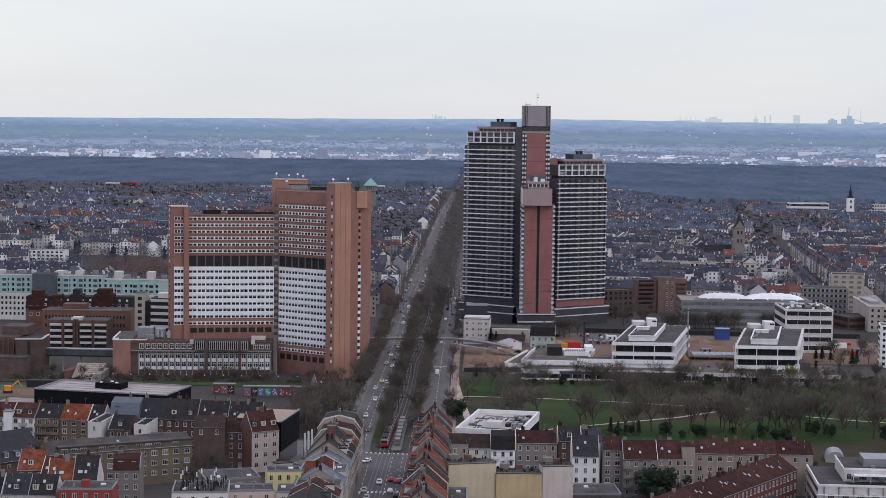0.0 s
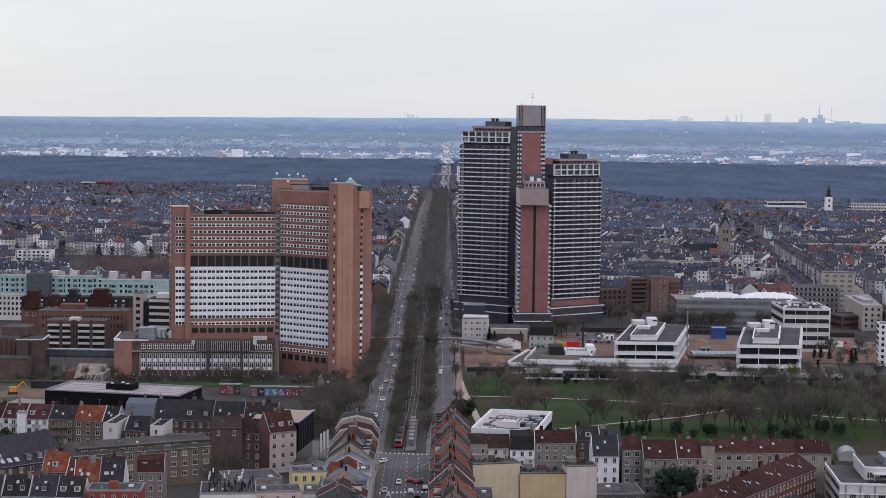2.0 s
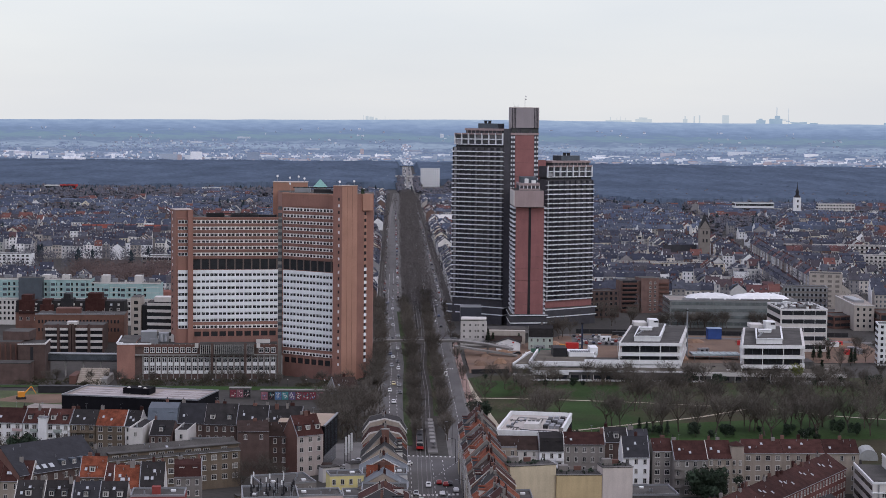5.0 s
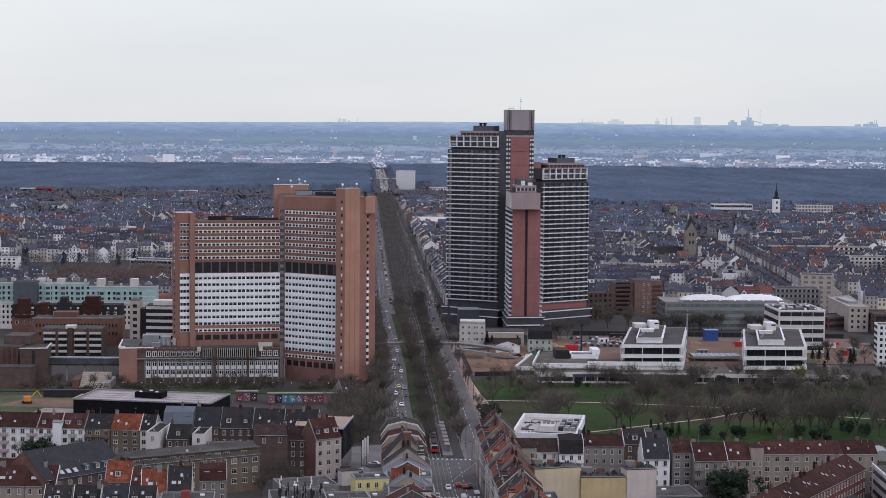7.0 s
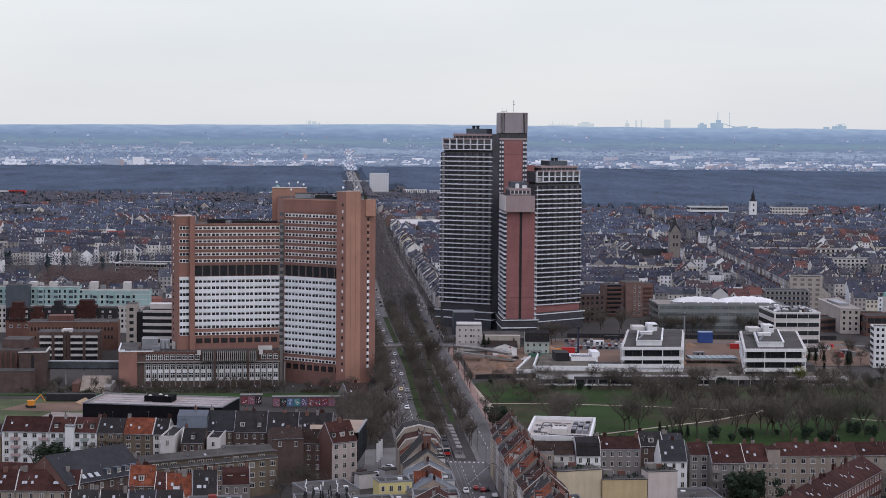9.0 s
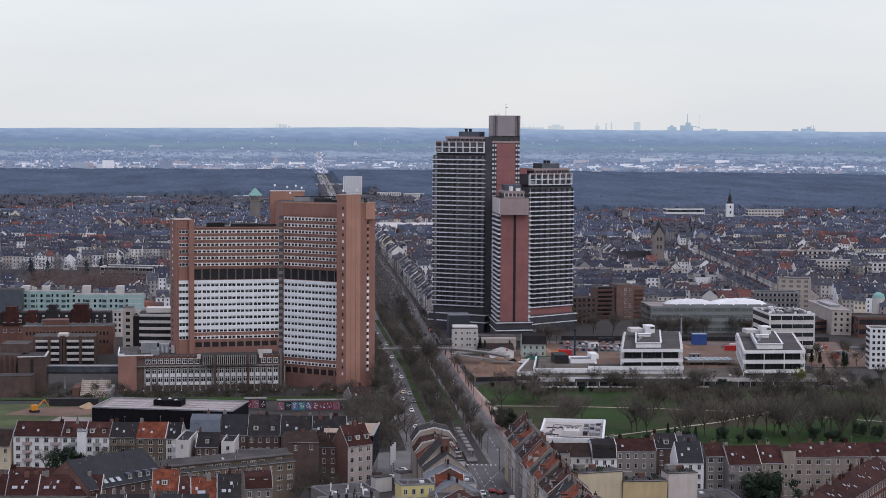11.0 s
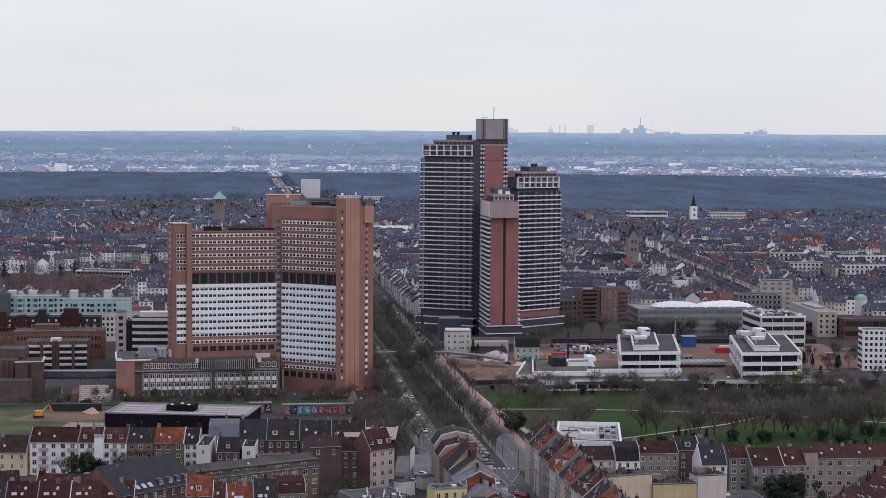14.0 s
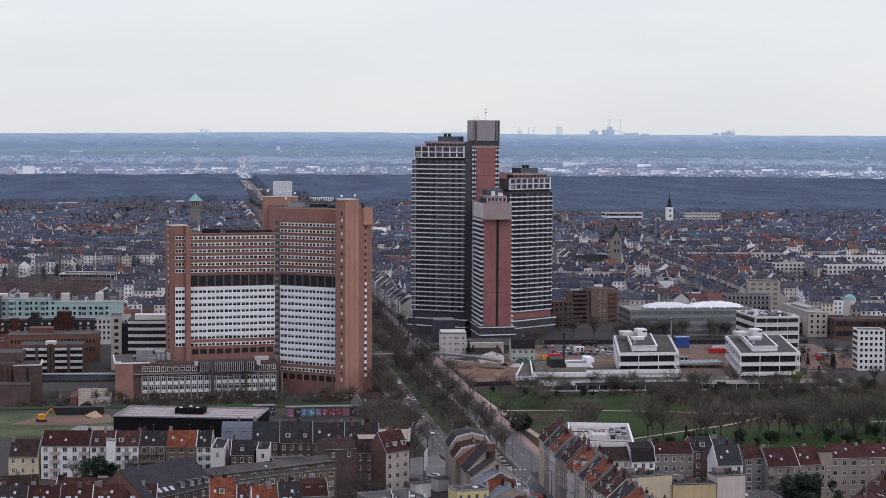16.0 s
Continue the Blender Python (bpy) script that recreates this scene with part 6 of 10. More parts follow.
def house(x, y, rz, w, d, eave, ridge, wall, roof, label, cols=3, floors=4, dormers=0, sky=0, chim=1, cope=(0, 1), kind="gable", gable=None, back=False, balc=(), seed=0, wide=1.15, gable_win=0, show=4, every=False, rail=None):
    """A town house: front along its own x, looking to -y. cope: which gable ends carry pale flashings."""
    r = random.Random(seed * 7 + int(w * 100))
    z0 = zg(x, y)
    ob = thing("house", pose(x, y, z0, 0, 0, rz), label, "house", "old town houses")
    gm = gable or wall
    wl_mb = MB()
    if kind == "flat":
        wl_mb.box(0, w, 0, d, 0, eave, 0)
        part("wall", wl_mb, wall, ob)
        rf = part("roof", MB().box(0.3, w - 0.3, 0.3, d - 0.3, eave + 0.005, eave + 0.05), roof, ob)
        par = MB()
        par.box(0, w, 0, 0.3, eave + 0.005, eave + 0.6).box(0, w, d - 0.3, d, eave + 0.005, eave + 0.6).box(0, 0.3, 0.3, d - 0.3, eave + 0.005, eave + 0.6).box(w - 0.3, w, 0.3, d - 0.3, eave + 0.005, eave + 0.6)
        part("parapet", par, METAL if cope else wall, rf)
        sl = 0
    else:
        if kind == "mansard":
            kz = eave + (ridge - eave) * 0.74
            wl_mb.along([(0, 0), (d, 0), (d, eave), (d - d * 0.17, kz), (d / 2, ridge), (d * 0.17, kz), (0, eave)], 0, w, 0)
        else:
            wl_mb.along([(0, 0), (d, 0), (d, eave), (d / 2, ridge), (0, eave)], 0, w, 0)
        wb = part("wall", wl_mb, wall, ob)
        if gable:
            for gx0, gx1 in ((-0.06, -0.004), (w + 0.004, w + 0.06)):
                part("gable_wall", MB().along([(0.02, 0), (d - 0.02, 0), (d - 0.02, eave), (d / 2, ridge), (0.02, eave)], gx0, gx1), gable, ob)
        o, t = 0.35, 0.25
        sl = (ridge - eave) / (d / 2)
        rm = MB()
        if kind == "mansard":
            k, s1, s2 = eave + (ridge - eave) * 0.74, d * 0.17, d * 0.15
            rm.along([(-o, eave), (0.05, eave), (s1, k), (d / 2, ridge), (d - s1, k), (d - 0.05, eave), (d + o, eave), (d - s2, k + t), (d / 2, ridge + t), (s2, k + t)], 0.02, w - 0.02)
        else:
            rm.along([(-o, eave - o * sl), (d / 2, ridge), (d + o, eave - o * sl), (d + o, eave - o * sl + t), (d / 2, ridge + t), (-o, eave - o * sl + t)], 0.02, w - 0.02)
        rf = part("roof", rm, roof, ob)
        for e in cope:
            if r.random() < 0.35 and not every:
                continue
            cx = -0.1 if e == 0 else w - 0.12
            if kind == "mansard":
                k, s1, s2 = eave + (ridge - eave) * 0.74, d * 0.17, d * 0.15
                cp = MB().along([(-o, eave), (s1, k), (d / 2, ridge), (d - s1, k), (d + o, eave), (d + o, eave + 0.45), (d - s2 + 0.1, k + 0.45), (d / 2, ridge + 0.45), (s2 - 0.1, k + 0.45), (-o, eave + 0.45)], cx, cx + 0.22)
            else:
                cp = MB().along([(-o, eave - o * sl), (d / 2, ridge), (d + o, eave - o * sl), (d + o, eave - o * sl + 0.4), (d / 2, ridge + 0.36), (-o, eave - o * sl + 0.36)], cx, cx + (0.14 if every else 0.2))
            part("coping", cp, r.choice((CONC, METAL, GREY, OFFWHITE)) if every else (METAL if r.random() < 0.4 else OFFWHITE), rf)
        gut = MB().tube((0.02, -o - 0.08, eave - o * sl + 0.1), (w - 0.02, -o - 0.08, eave - o * sl + 0.1), 0.09, 0.09, 6)
        part("gutter", gut, METAL, rf)
    # fronts
    cw = w / cols
    fh = min(3.4, eave / floors)
    for f in range(min(floors, show)):
        z = eave - (f + 1) * fh + 0.75
        if z < 0.3:
            continue
        for c in range(cols):
            window(ob, (c + 0.5) * cw, 0, z, wide, min(1.75, fh - 1.2))
            if back:
                window(ob, (c + 0.5) * cw, d, z, wide, min(1.75, fh - 1.2), 180)
            if c in balc:
                balcony(ob, (c + 0.5) * cw, z - 0.75, min(cw * 0.95, 3.4), rail or wall)
    for k in range(gable_win):
        window(ob, -0.03, d * 0.5, eave - 2.4 - 3.1 * k, 0.9, 1.5, -90)
        window(ob, w + 0.03, d * 0.5, eave - 2.4 - 3.1 * k, 0.9, 1.5, 90)
    if kind != "flat":
        for k in range(dormers):
            dx = (k + 0.5) * w / dormers + r.uniform(-0.3, 0.3)
            f = 0.22
            y0, zz = d / 2 * f, eave + (ridge - eave) * f
            dm = part("dormer", MB().along([(y0, zz - 0.4), (d * 0.42, zz + 1.9), (y0 - 0.1, zz + 1.9)], dx - 0.85, dx + 0.85), OFFWHITE if r.random() < 0.6 else ZINC, rf)
            part("dormer_roof", MB().box(dx - 1.0, dx + 1.0, y0 - 0.3, d * 0.43, zz + 1.9, zz + 2.08), roof, dm)
            window(dm, dx, y0 - 0.08, zz + 0.35, 1.2, 1.3)
        sky_lay(rf, w, d, eave, ridge, sky, r, kind)
        pipe = MB()
        for k in range(r.choice((1, 2, 3))):
            px, f = r.uniform(0.6, w - 0.6), r.uniform(0.3, 0.9)
            pz = eave + (ridge - eave) * f
            pipe.tube((px, d / 2 * f, pz), (px, d / 2 * f, pz + r.uniform(0.7, 1.1)), 0.11, 0.11, 5)
        if r.random() < 0.5:
            px = r.uniform(1, w - 1)
            pipe.tube((px, d / 2, ridge), (px, d / 2, ridge + 2.6), 0.04, 0.03, 4).box(px - 0.5, px + 0.5, d / 2 - 0.03, d / 2 + 0.03, ridge + 2.3, ridge + 2.36)
        part("vent_pipe", pipe, METAL, rf, kind="stuff")
        for k in range(chim):
            cx = r.choice((0.35, w * 0.5, w - 1.3)) if k == 0 else r.uniform(1, w - 2)
            cy = d / 2 + r.uniform(-1.2, 1.0)
            ch = part("chimney", MB().box(cx, cx + r.uniform(0.8, 1.6), cy, cy + 0.8, ridge - 1.8, ridge + r.uniform(0.9, 1.6)), r.choice((BRICK, GREY, TILER)), rf)
            part("chimney_pot", MB().tube((cx + 0.4, cy + 0.4, ridge + 0.8), (cx + 0.4, cy + 0.4, ridge + 2.0), 0.16, 0.14, 6), DARK, ch)
    else:
        for k in range(sky + 1):
            cx, cy = r.uniform(1, max(1.1, w - 3)), r.uniform(1, max(1.1, d - 3))
            if k % 2:
                part("roof_hatch", MB().box(cx, cx + 1.4, cy, cy + 1.4, eave + 0.05, eave + 0.5), WHITE, rf)
            else:
                part("roof_vent", MB().tube((cx, cy, eave + 0.05), (cx, cy, eave + 1.1), 0.3, 0.25, 7), METAL, rf)
    return ob


SKYL = {}


def sky_lay(rf, w, d, eave, ridge, n, r, kind):
    """Roof windows lying on both slopes."""
    if kind == "mansard":
        return
    ang = math.degrees(math.atan2(ridge - eave, d / 2))
    key = "roof_window"
    if key not in SKYL:
        mb = MB()
        mb.box(-0.4, 0.4, -0.56, 0.56, 0, 0.12, 0)
        mb.box(-0.32, 0.32, -0.48, 0.48, 0.115, 0.14, 1)
        SKYL[key] = (mb.mesh("roof_window", [METAL, DORMER]),)
    for k in range(n):
        x, f, side = 1.0 + (w - 2.0) * ((k * 0.37 + 0.13) % 1.0), (0.34, 0.34, 0.5, 0.34, 0.62)[(k + n) % 5], k % 3 != 2
        y = d / 2 * f if side else d - d / 2 * f
        z = eave + (ridge - eave) * f + 0.27
        part("roof_window", SKYL[key][0], None, rf, "", pose(x, y, z, ang if side else -ang, 0, 0))


# east side of the street, fronts to the west: narrow houses side by side
EA, ye, k = 14.4, 641.0, 0
ROWE = [(CREAM, TILER, "cream old street house with maroon tiles"), (BEIGE, SLATE, "beige old street house under black slate"), (OFFWHITE, TILEO, "pale old street house with weathered orange tiles"), (BEIGE, BLUESL, "old street house with blue-grey slate and zinc dormers"),
        (GREY, TILER, "grey old street house with maroon roof and pale flashings"), (OFFWHITE, TILEO, "old street house with bright orange tiles"), (BEIGE, TILEO, "beige old street house with orange tiles and brick stacks"), (CREAM, BLUESL, "cream old street house under grey slate"), (BROWNR, TILEO, "brown old street house with rusty orange tiles"), (OFFWHITE, TILEB, "pale old street house with brown tiles")]
rr = random.Random(17)
while ye > 488:
    w = rr.uniform(8.2, 11.5)
    wm, rm, lb = ROWE[k % 10]
    ev = (16.6, 15.8, 16.4, 15.2, 16.2, 15.0, 16.8, 15.6)[k % 8]
    house(EA, ye, -90, w - 0.05, 12.5 + rr.uniform(-0.6, 0.8), ev, ev + 5.8 + rr.uniform(-0.5, 0.7), wm, rm, lb, cols=3, floors=5, dormers=(2, 1, 2, 0)[k % 4], sky=(1, 3, 2, 4)[k % 4], chim=2 + k % 2, seed=170 + k, gable=BEIGE if k == 0 else (BRICK if k % 3 == 1 else GREY), every=True, show=3)
    ye -= w
    k += 1
# low rear wings behind the street row
for y0, y1, h, mt in ((612, 634, 13.5, BEIGE), (566, 580, 12, GREY), (535, 552, 11, GREY)):
    house(27.5, y0, 0, 6, y1 - y0, h, h + 2.5, mt, FELT, "grey rear wing with a flat felt roof", 2, 3, kind="flat", cope=(0,), sky=1, seed=int(y0))
# west side of the street, fronts to the east
WE, STAIN = -4.6, mat("stained_gable_render", (0.3, 0.25, 0.205), 0.9, 0, 0.2, 0.12, 2, 0, 0, 0.2)
for y0, y1, ev, rd, wm, rm, lb, dm, sk, kd in ((629, 641, 15.5, 20.4, BEIGE, SLATE, "corner house with black mansard roof and pale flashings", 2, 2, "mansard"), (617, 628.9, 13.8, 18.4, BEIGE, TILER, "street house with maroon mansard roof", 2, 1, "mansard"),
                                               (604, 616.9, 13.4, 18.6, BROWNR, TILEO, "old street house with rusty orange tiles and dormers", 2, 2, "gable"), (590, 603.9, 14.0, 22.2, BEIGE, SLATE, "old street house with a tall bare rendered gable", 2, 2, "gable"),
                                               (580, 589.9, 14.4, 19.6, BEIGE, SLATE, "street house with black slate roof and dormers", 2, 2, "gable"), (569, 579.9, 13.6, 17.6, BEIGE, ZINC, "street house with grey-blue sheet metal roof and roof windows", 0, 4, "gable"),
                                               (558.5, 568.9, 14.4, 15.4, OFFWHITE, FELT, "street house with a flat felt roof terrace", 0, 3, "flat"), (548, 558.4, 12.6, 16.8, BEIGE, ZINC, "street house with a grey sheet roof", 0, 5, "gable"),
                                               (537, 547.9, 13.8, 15, OFFWHITE, FELT, "street house with a flat grey roof and hatches", 0, 4, "flat"), (526, 536.9, 13.2, 17.0, BEIGE, TILER, "street house with maroon roof", 1, 2, "gable"), (505, 525.9, 13, 17, BEIGE, SLATE, "street house with slate roof", 2, 2, "gable")):
    house(WE, y0, 90, y1 - y0 - 0.05, 14 + (y0 % 3) * 0.5, ev, rd, wm, rm, lb, cols=3, floors=4, dormers=dm, sky=sk, chim=2, seed=int(y0) + 3, kind=kd, gable=BRICK if y0 == 569 else STAIN, every=True, show=3)
stack = thing("brick_stack", pose(-11.6, 589.3, 0), "broad red brick chimney stack on a rendered gable", "chimney")
part("shaft", MB().box(-1.2, 1.2, -0.5, 0.6, 0, 23.6), BRICK, stack)
part("cap", MB().box(-1.35, 1.35, -0.65, 0.75, 23.6, 23.9), CONC, stack)
house(-17.5, 556, 0, 9, 10, 13.2, 17.0, OFFWHITE, TILEO, "rear wing with small orange tile roof", 2, 3, sky=0, seed=4)
# museum square: tall corner house, glass museum, banners
house(-42.6, 626.6, 33, 10.6, 9.6, 14.8, 21.0, mat("pinkish_grey_render", (0.4, 0.35, 0.33), 0.9, 0, 0.12, 0.2, 3, 0, 0, 0.2), TILER, "tall narrow house with red tile roof and brown brick gable", 3, 4, dormers=3, chim=3, gable=BRICK, seed=2, wide=1.5)
house(-55.5, 634.5, -8, 9.5, 9, 13.4, 17.4, DBRICK, TILEB, "dark brick rear house with brown tiles", 3, 4, chim=1, seed=131, cope=())
mus = thing("museum", pose(0, 0, 0), "black glass museum with a flat sandy roof", "museum")
part("body", MB().prism([(-33.4, 636), (-29.6, 664), (-50, 667), (-50.5, 645)], 6, 16.6, 0, 1), [BLACKC, mat("sandy_roof_deck", (0.33, 0.26, 0.2), 0.9, 0, 0.15, 0.1, 2)], mus)
part("lobby", MB().prism([(-33.7, 636.4), (-30.2, 663), (-49, 666), (-49.6, 645.4)], 0, 5.98), PANEL, mus, "glazed ground floor")
part("roof_edge", MB().prism([(-33.1, 635.4), (-29.3, 664.3), (-30.0, 664.5), (-33.9, 635.6)], 16.6, 17.0), METAL, mus)
for k in range(9):
    y = 637 + k * 3
    part("glass_fin", MB().box(-0.04, 0.04, -0.06, 0.06, 6, 16.5), ZINC, mus, "", pose(-33.25 + (y - 636) * 0.1357, y, 0))
for k in range(3):
    fl_ = thing("banner", pose(-26.5 + k * 0.9, 649 + k * 4.2, 0), "white museum banner on a dark pole", "banner", "museum banners")
    part("pole", MB().tube((0, 0, 0), (0, 0, 11), 0.09, 0.07, 6), DARK, fl_)
    part("cloth", MB().box(0.1, 0.85, -0.02, 0.02, 3.8, 10.6), WHITE, fl_)
# yellow cottage, pink wall, flat roofs with antennas
house(-28.6, 552, 11, 10.6, 8, 15.2, 16, YELLOW, FELT, "small pale yellow house with a flat dark roof", 4, 4, kind="flat", sky=1, seed=9)
house(-38, 531, 8, 14, 10, 13.2, 15, PINK, FELT, "pale pink house wall with flat felt roof", 3, 4, kind="flat", sky=2, seed=10)
house(-53, 521, 6, 16.5, 17, 14.6, 16, OFFWHITE, FELT, "white flat-roofed house carrying mobile antennas", 4, 4, kind="flat", sky=3, seed=11)
house(-51, 575, 18, 18, 16, 7.5, 9, GREY, FELT, "low grey flat-roofed yard building", 4, 2, kind="flat", sky=3, seed=12)
house(-24, 536, 4, 18, 12, 12.0, 14, OFFWHITE, FELT, "white rear house with flat grey roof", 4, 3, kind="flat", sky=3, seed=13)
for k in range(30):
    r2 = random.Random(k)
    x, y = -51 + (k % 6) * 2.4 + r2.uniform(-0.5, 0.5), 523.5 + (k // 6) * 2.8 + r2.uniform(-0.6, 0.6)
    an = thing("antenna", pose(x, y, 14.65), "pale panel antenna on a steel roof mast", "antenna", "roof antennas")
    h = r2.uniform(1.6, 3.6) if k % 4 else 5.4
    part("mast", MB().tube((0, 0, 0), (0, 0, h), 0.09, 0.07, 6), DARK, an)
    part("panel", MB().box(-0.18, 0.18, -0.32, -0.12, h - 1.5, h - 0.1), DARK if k % 4 else WHITE, an)
    part("radio_box", MB().box(-0.3, 0.3, 0.1, 0.5, 0.3, 1.2), METAL if k % 2 else DARK, an)
# court of brown institution and slate hall
inst = house(-105.5, 588.0, 27.5, 50, 12.5, 12.6, 16.0, BROWNR, FELT, "long brown institutional building with low grey roof", 13, 3, chim=1, cope=(), seed=20, wide=2.0, sky=3)
for k in range(13):
    if k % 4 != 3:
        window(inst, 6 + k * 3.2, 0.9, 13.05, 2.2, 1.0)
part("attic", MB().box(4, 49.8, 0.95, 6, 12.62, 14.6), BROWNR, inst)
part("attic_eave", MB().box(3.6, 50.3, 0.3, 6.2, 14.6, 14.85), FELT, inst)
slate_hall = house(-123.6, 549.6, 44.6, 30.5, 22, 15.5, 23.0, DBRICK, BLUESL, "large hall under a plain grey slate roof", 8, 3, chim=0, seed=21, gable=BRICK, cope=(1,))
for k in range(4):
    sk = part("roof_window", MB().box(-0.7, 0.7, -0.9, 0.9, 0, 0.14), DORMER, slate_hall, "", pose(5 + k * 2.6, 1.6, 16.9, 34, 0, 0))
for k in range(4):
    dm = part("dormer", MB().box(-0.9, 0.9, 0, 2.6, 0, 1.8), ZINC, slate_hall, "", pose(17 + k * 3.2 + (k > 0) * 0.8, 1.2, 16.3))
    window(dm, 0, 0, 0.3, 1.3, 1.2)
# front left houses
house(-104.4, 544.6, 0, 7.8, 10.8, 16.3, 21.4, BROWNR, TILEO, "old house with bright orange tiles and white dormer", 3, 5, dormers=1, sky=1, chim=2, seed=22)
house(-96.4, 541, -3, 5.4, 11, 15.5, 20.0, BROWNR, TILER, "narrow house with brown-red tile roof", 2, 4, sky=1, chim=1, seed=23)
house(-91.9, 530.4, 4, 7.4, 11.5, 15.8, 21.4, OFFWHITE, TILEO, "old house with rusty tiles and roof windows", 3, 5, sky=7, chim=2, seed=24)
house(-84.3, 530.6, 2, 7.2, 12, 15.8, 22.4, OFFWHITE, SLATE, "old house with black slate roof and pale flashings", 3, 5, sky=5, chim=2, seed=25)
house(-76.6, 552, 5, 8.4, 12, 15.0, 19.2, GREY, TILER, "old house with red mansard and grey side wall", 3, 4, dormers=2, chim=2, seed=26, kind="mansard")
PAINTRED = mat("weathered_red_render", (0.22, 0.045, 0.04), 0.85, 0, 0.15, 0.2, 3, 0, 0, 0.2)
flatred = house(-84.5, 513, 3, 15.5, 11, 16.8, 18, PAINTRED, FELT, "red and green painted house with a flat roof", 5, 5, kind="flat", sky=2, seed=27)
part("green_field", MB().box(1.2, 14.8, -0.06, 0.0, 11.0, 13.2), GREENP, flatred)
part("roof_hut", MB().box(6, 8.4, 3, 5.4, 16.85, 19.0), PAINTRED, flatred)
for k, (x, rm, lb) in enumerate(((-118.5, SLATE, "dark slate-roofed house with white dormers"), (-110, SLATE, "house under black slate with skylights"), (-101.8, BLUESL, "blue slate-roofed house with pale flashings"), (-94, SLATE, "slate-roofed house with a yellow dormer"))):
    house(x, 517.5 - k * 0.4, 0, 7.9, 11, 14.6, 19.4, OFFWHITE, rm, lb, 3, 4, dormers=1 + k % 2, sky=3, chim=1, seed=30 + k)
for k in range(5):
    house(-168 + k * 9.6, 553 - 0.6 * k, -3, 9.5, 12, 13.8, 18.8, BEIGE, TILER if k else SLATE, "house under a broad maroon tile roof with skylights", 3, 4, dormers=0, sky=5, chim=2, seed=40 + k)
house(-170, 571, 10, 14, 9, 14.5, 18.5, BEIGE, TILEB, "house with brown roof and pale ridge", 3, 4, sky=2, chim=1, seed=46)
house(-152, 573, -12, 16, 9, 13.5, 17.5, BEIGE, TILER, "house with maroon roof", 3, 4, sky=2, chim=1, seed=47)
# garden row behind the hall
AX = -7.0
PINKRAIL, GREYRAIL = mat("pink_balcony_panel", (0.36, 0.27, 0.27), 0.7, 0, 0.1, 0.3, 3), mat("grey_green_balcony_panel", (0.26, 0.3, 0.28), 0.7, 0, 0.1, 0.3, 3)
for k, (x0, w, wm, rm, lb, cl, bc, dm, kd, ev, rd) in enumerate(((-163.6, 17.4, WHITE, TILER, "white flats with pink balconies and maroon roof", 5, (1, 4), 0, "gable", 12.2, 16.6), (-146.0, 8.6, WHITE, TILER, "white flats with balconies and red dormer roof", 3, (1,), 2, "gable", 12.2, 16.6),
                                                                  (-137.2, 8.8, WHITE, TILER, "white flats with balconies beside a stair tower", 3, (1,), 2, "gable", 12.2, 16.6), (-128.2, 9.4, BROWNR, SLATE, "brown flats with balconies under a black roof", 3, (0, 1, 2), 0, "gable", 12.2, 16.6),
                                                                  (-118.7, 10.8, BROWNR, TILEO, "brown flats under an orange-red tile roof", 3, (), 0, "gable", 12.0, 16.8), (-107.8, 5.4, OFFWHITE, SLATE, "narrow white flats under a black roof", 2, (1,), 0, "gable", 12.0, 16.8))):
    house(x0, 661.4 - (x0 + 107) * 0.12, AX, w, 12, ev, rd, wm, rm, lb, cl, 4, dormers=dm, sky=2 if dm == 0 else 0, chim=1, balc=bc, seed=50 + k, wide=1.6, rail=(PINKRAIL, GREYRAIL, GREYRAIL, BROWNR, BROWNR, WHITE)[k])
st = thing("stair_tower", pose(-138.4, 664.4, 0, 0, 0, AX), "white stair tower between two blocks of flats", "tower")
part("shaft", MB().box(-1.6, 1.6, -0.8, 3, 0, 14.4), WHITE, st)
part("roof", MB().box(-1.8, 1.8, -1, 3.2, 14.4, 14.65), METAL, st)
house(-103.0, 638.2, -6, 4.8, 22, 14.8, 17.2, OFFWHITE, SLATE, "rear wing with a blank white gable wall", 1, 1, chim=1, seed=60, kind="flat", cope=())
house(-87.0, 641.0, -5, 4.6, 18, 13.6, 16.4, OFFWHITE, SLATE, "rear wing with a blank pale gable wall", 1, 1, chim=1, seed=61, kind="flat", cope=())
house(-99.0, 657.5, -5, 11, 13, 14.5, 20.4, ZINC, ZINC, "blue-grey house with a broad zinc dormer", 4, 4, dormers=2, chim=1, seed=62, kind="mansard")
house(-88, 657, -4, 10, 13, 14, 20.2, DBRICK, BLUESL, "dark brick house with blue-grey slate roof", 3, 4, sky=1, chim=1, seed=63)
house(-78, 655, -4, 11.8, 13, 14, 20.4, DBRICK, SLATE, "dark brick house with white dormers in slate", 4, 4, dormers=2, sky=1, chim=2, seed=64)
house(-66, 653, -4, 11, 13, 14, 20.2, DBRICK, SLATE, "dark brick house with black slate roof", 4, 4, sky=2, chim=2, seed=65)
house(-54.8, 652, -4, 12.4, 12, 14, 20.2, DBRICK, SLATE, "dark brick house with a bay and slate roof", 4, 4, sky=1, chim=3, seed=66)
house(-96, 640, -5, 8, 14, 12.5, 16.5, DBRICK, SLATE, "dark rear house with roof terrace", 3, 3, dormers=1, chim=1, seed=67)
house(-63.5, 628, 6, 11, 18, 15.8, 18.2, DBRICK, TILEB, "tall blind brown brick rear house", 2, 1, chim=1, seed=68, cope=())
house(-80, 632, 8, 12, 14, 10, 13.5, DBRICK, FELT, "low dark yard building", 3, 2, chim=0, seed=69, kind="flat")
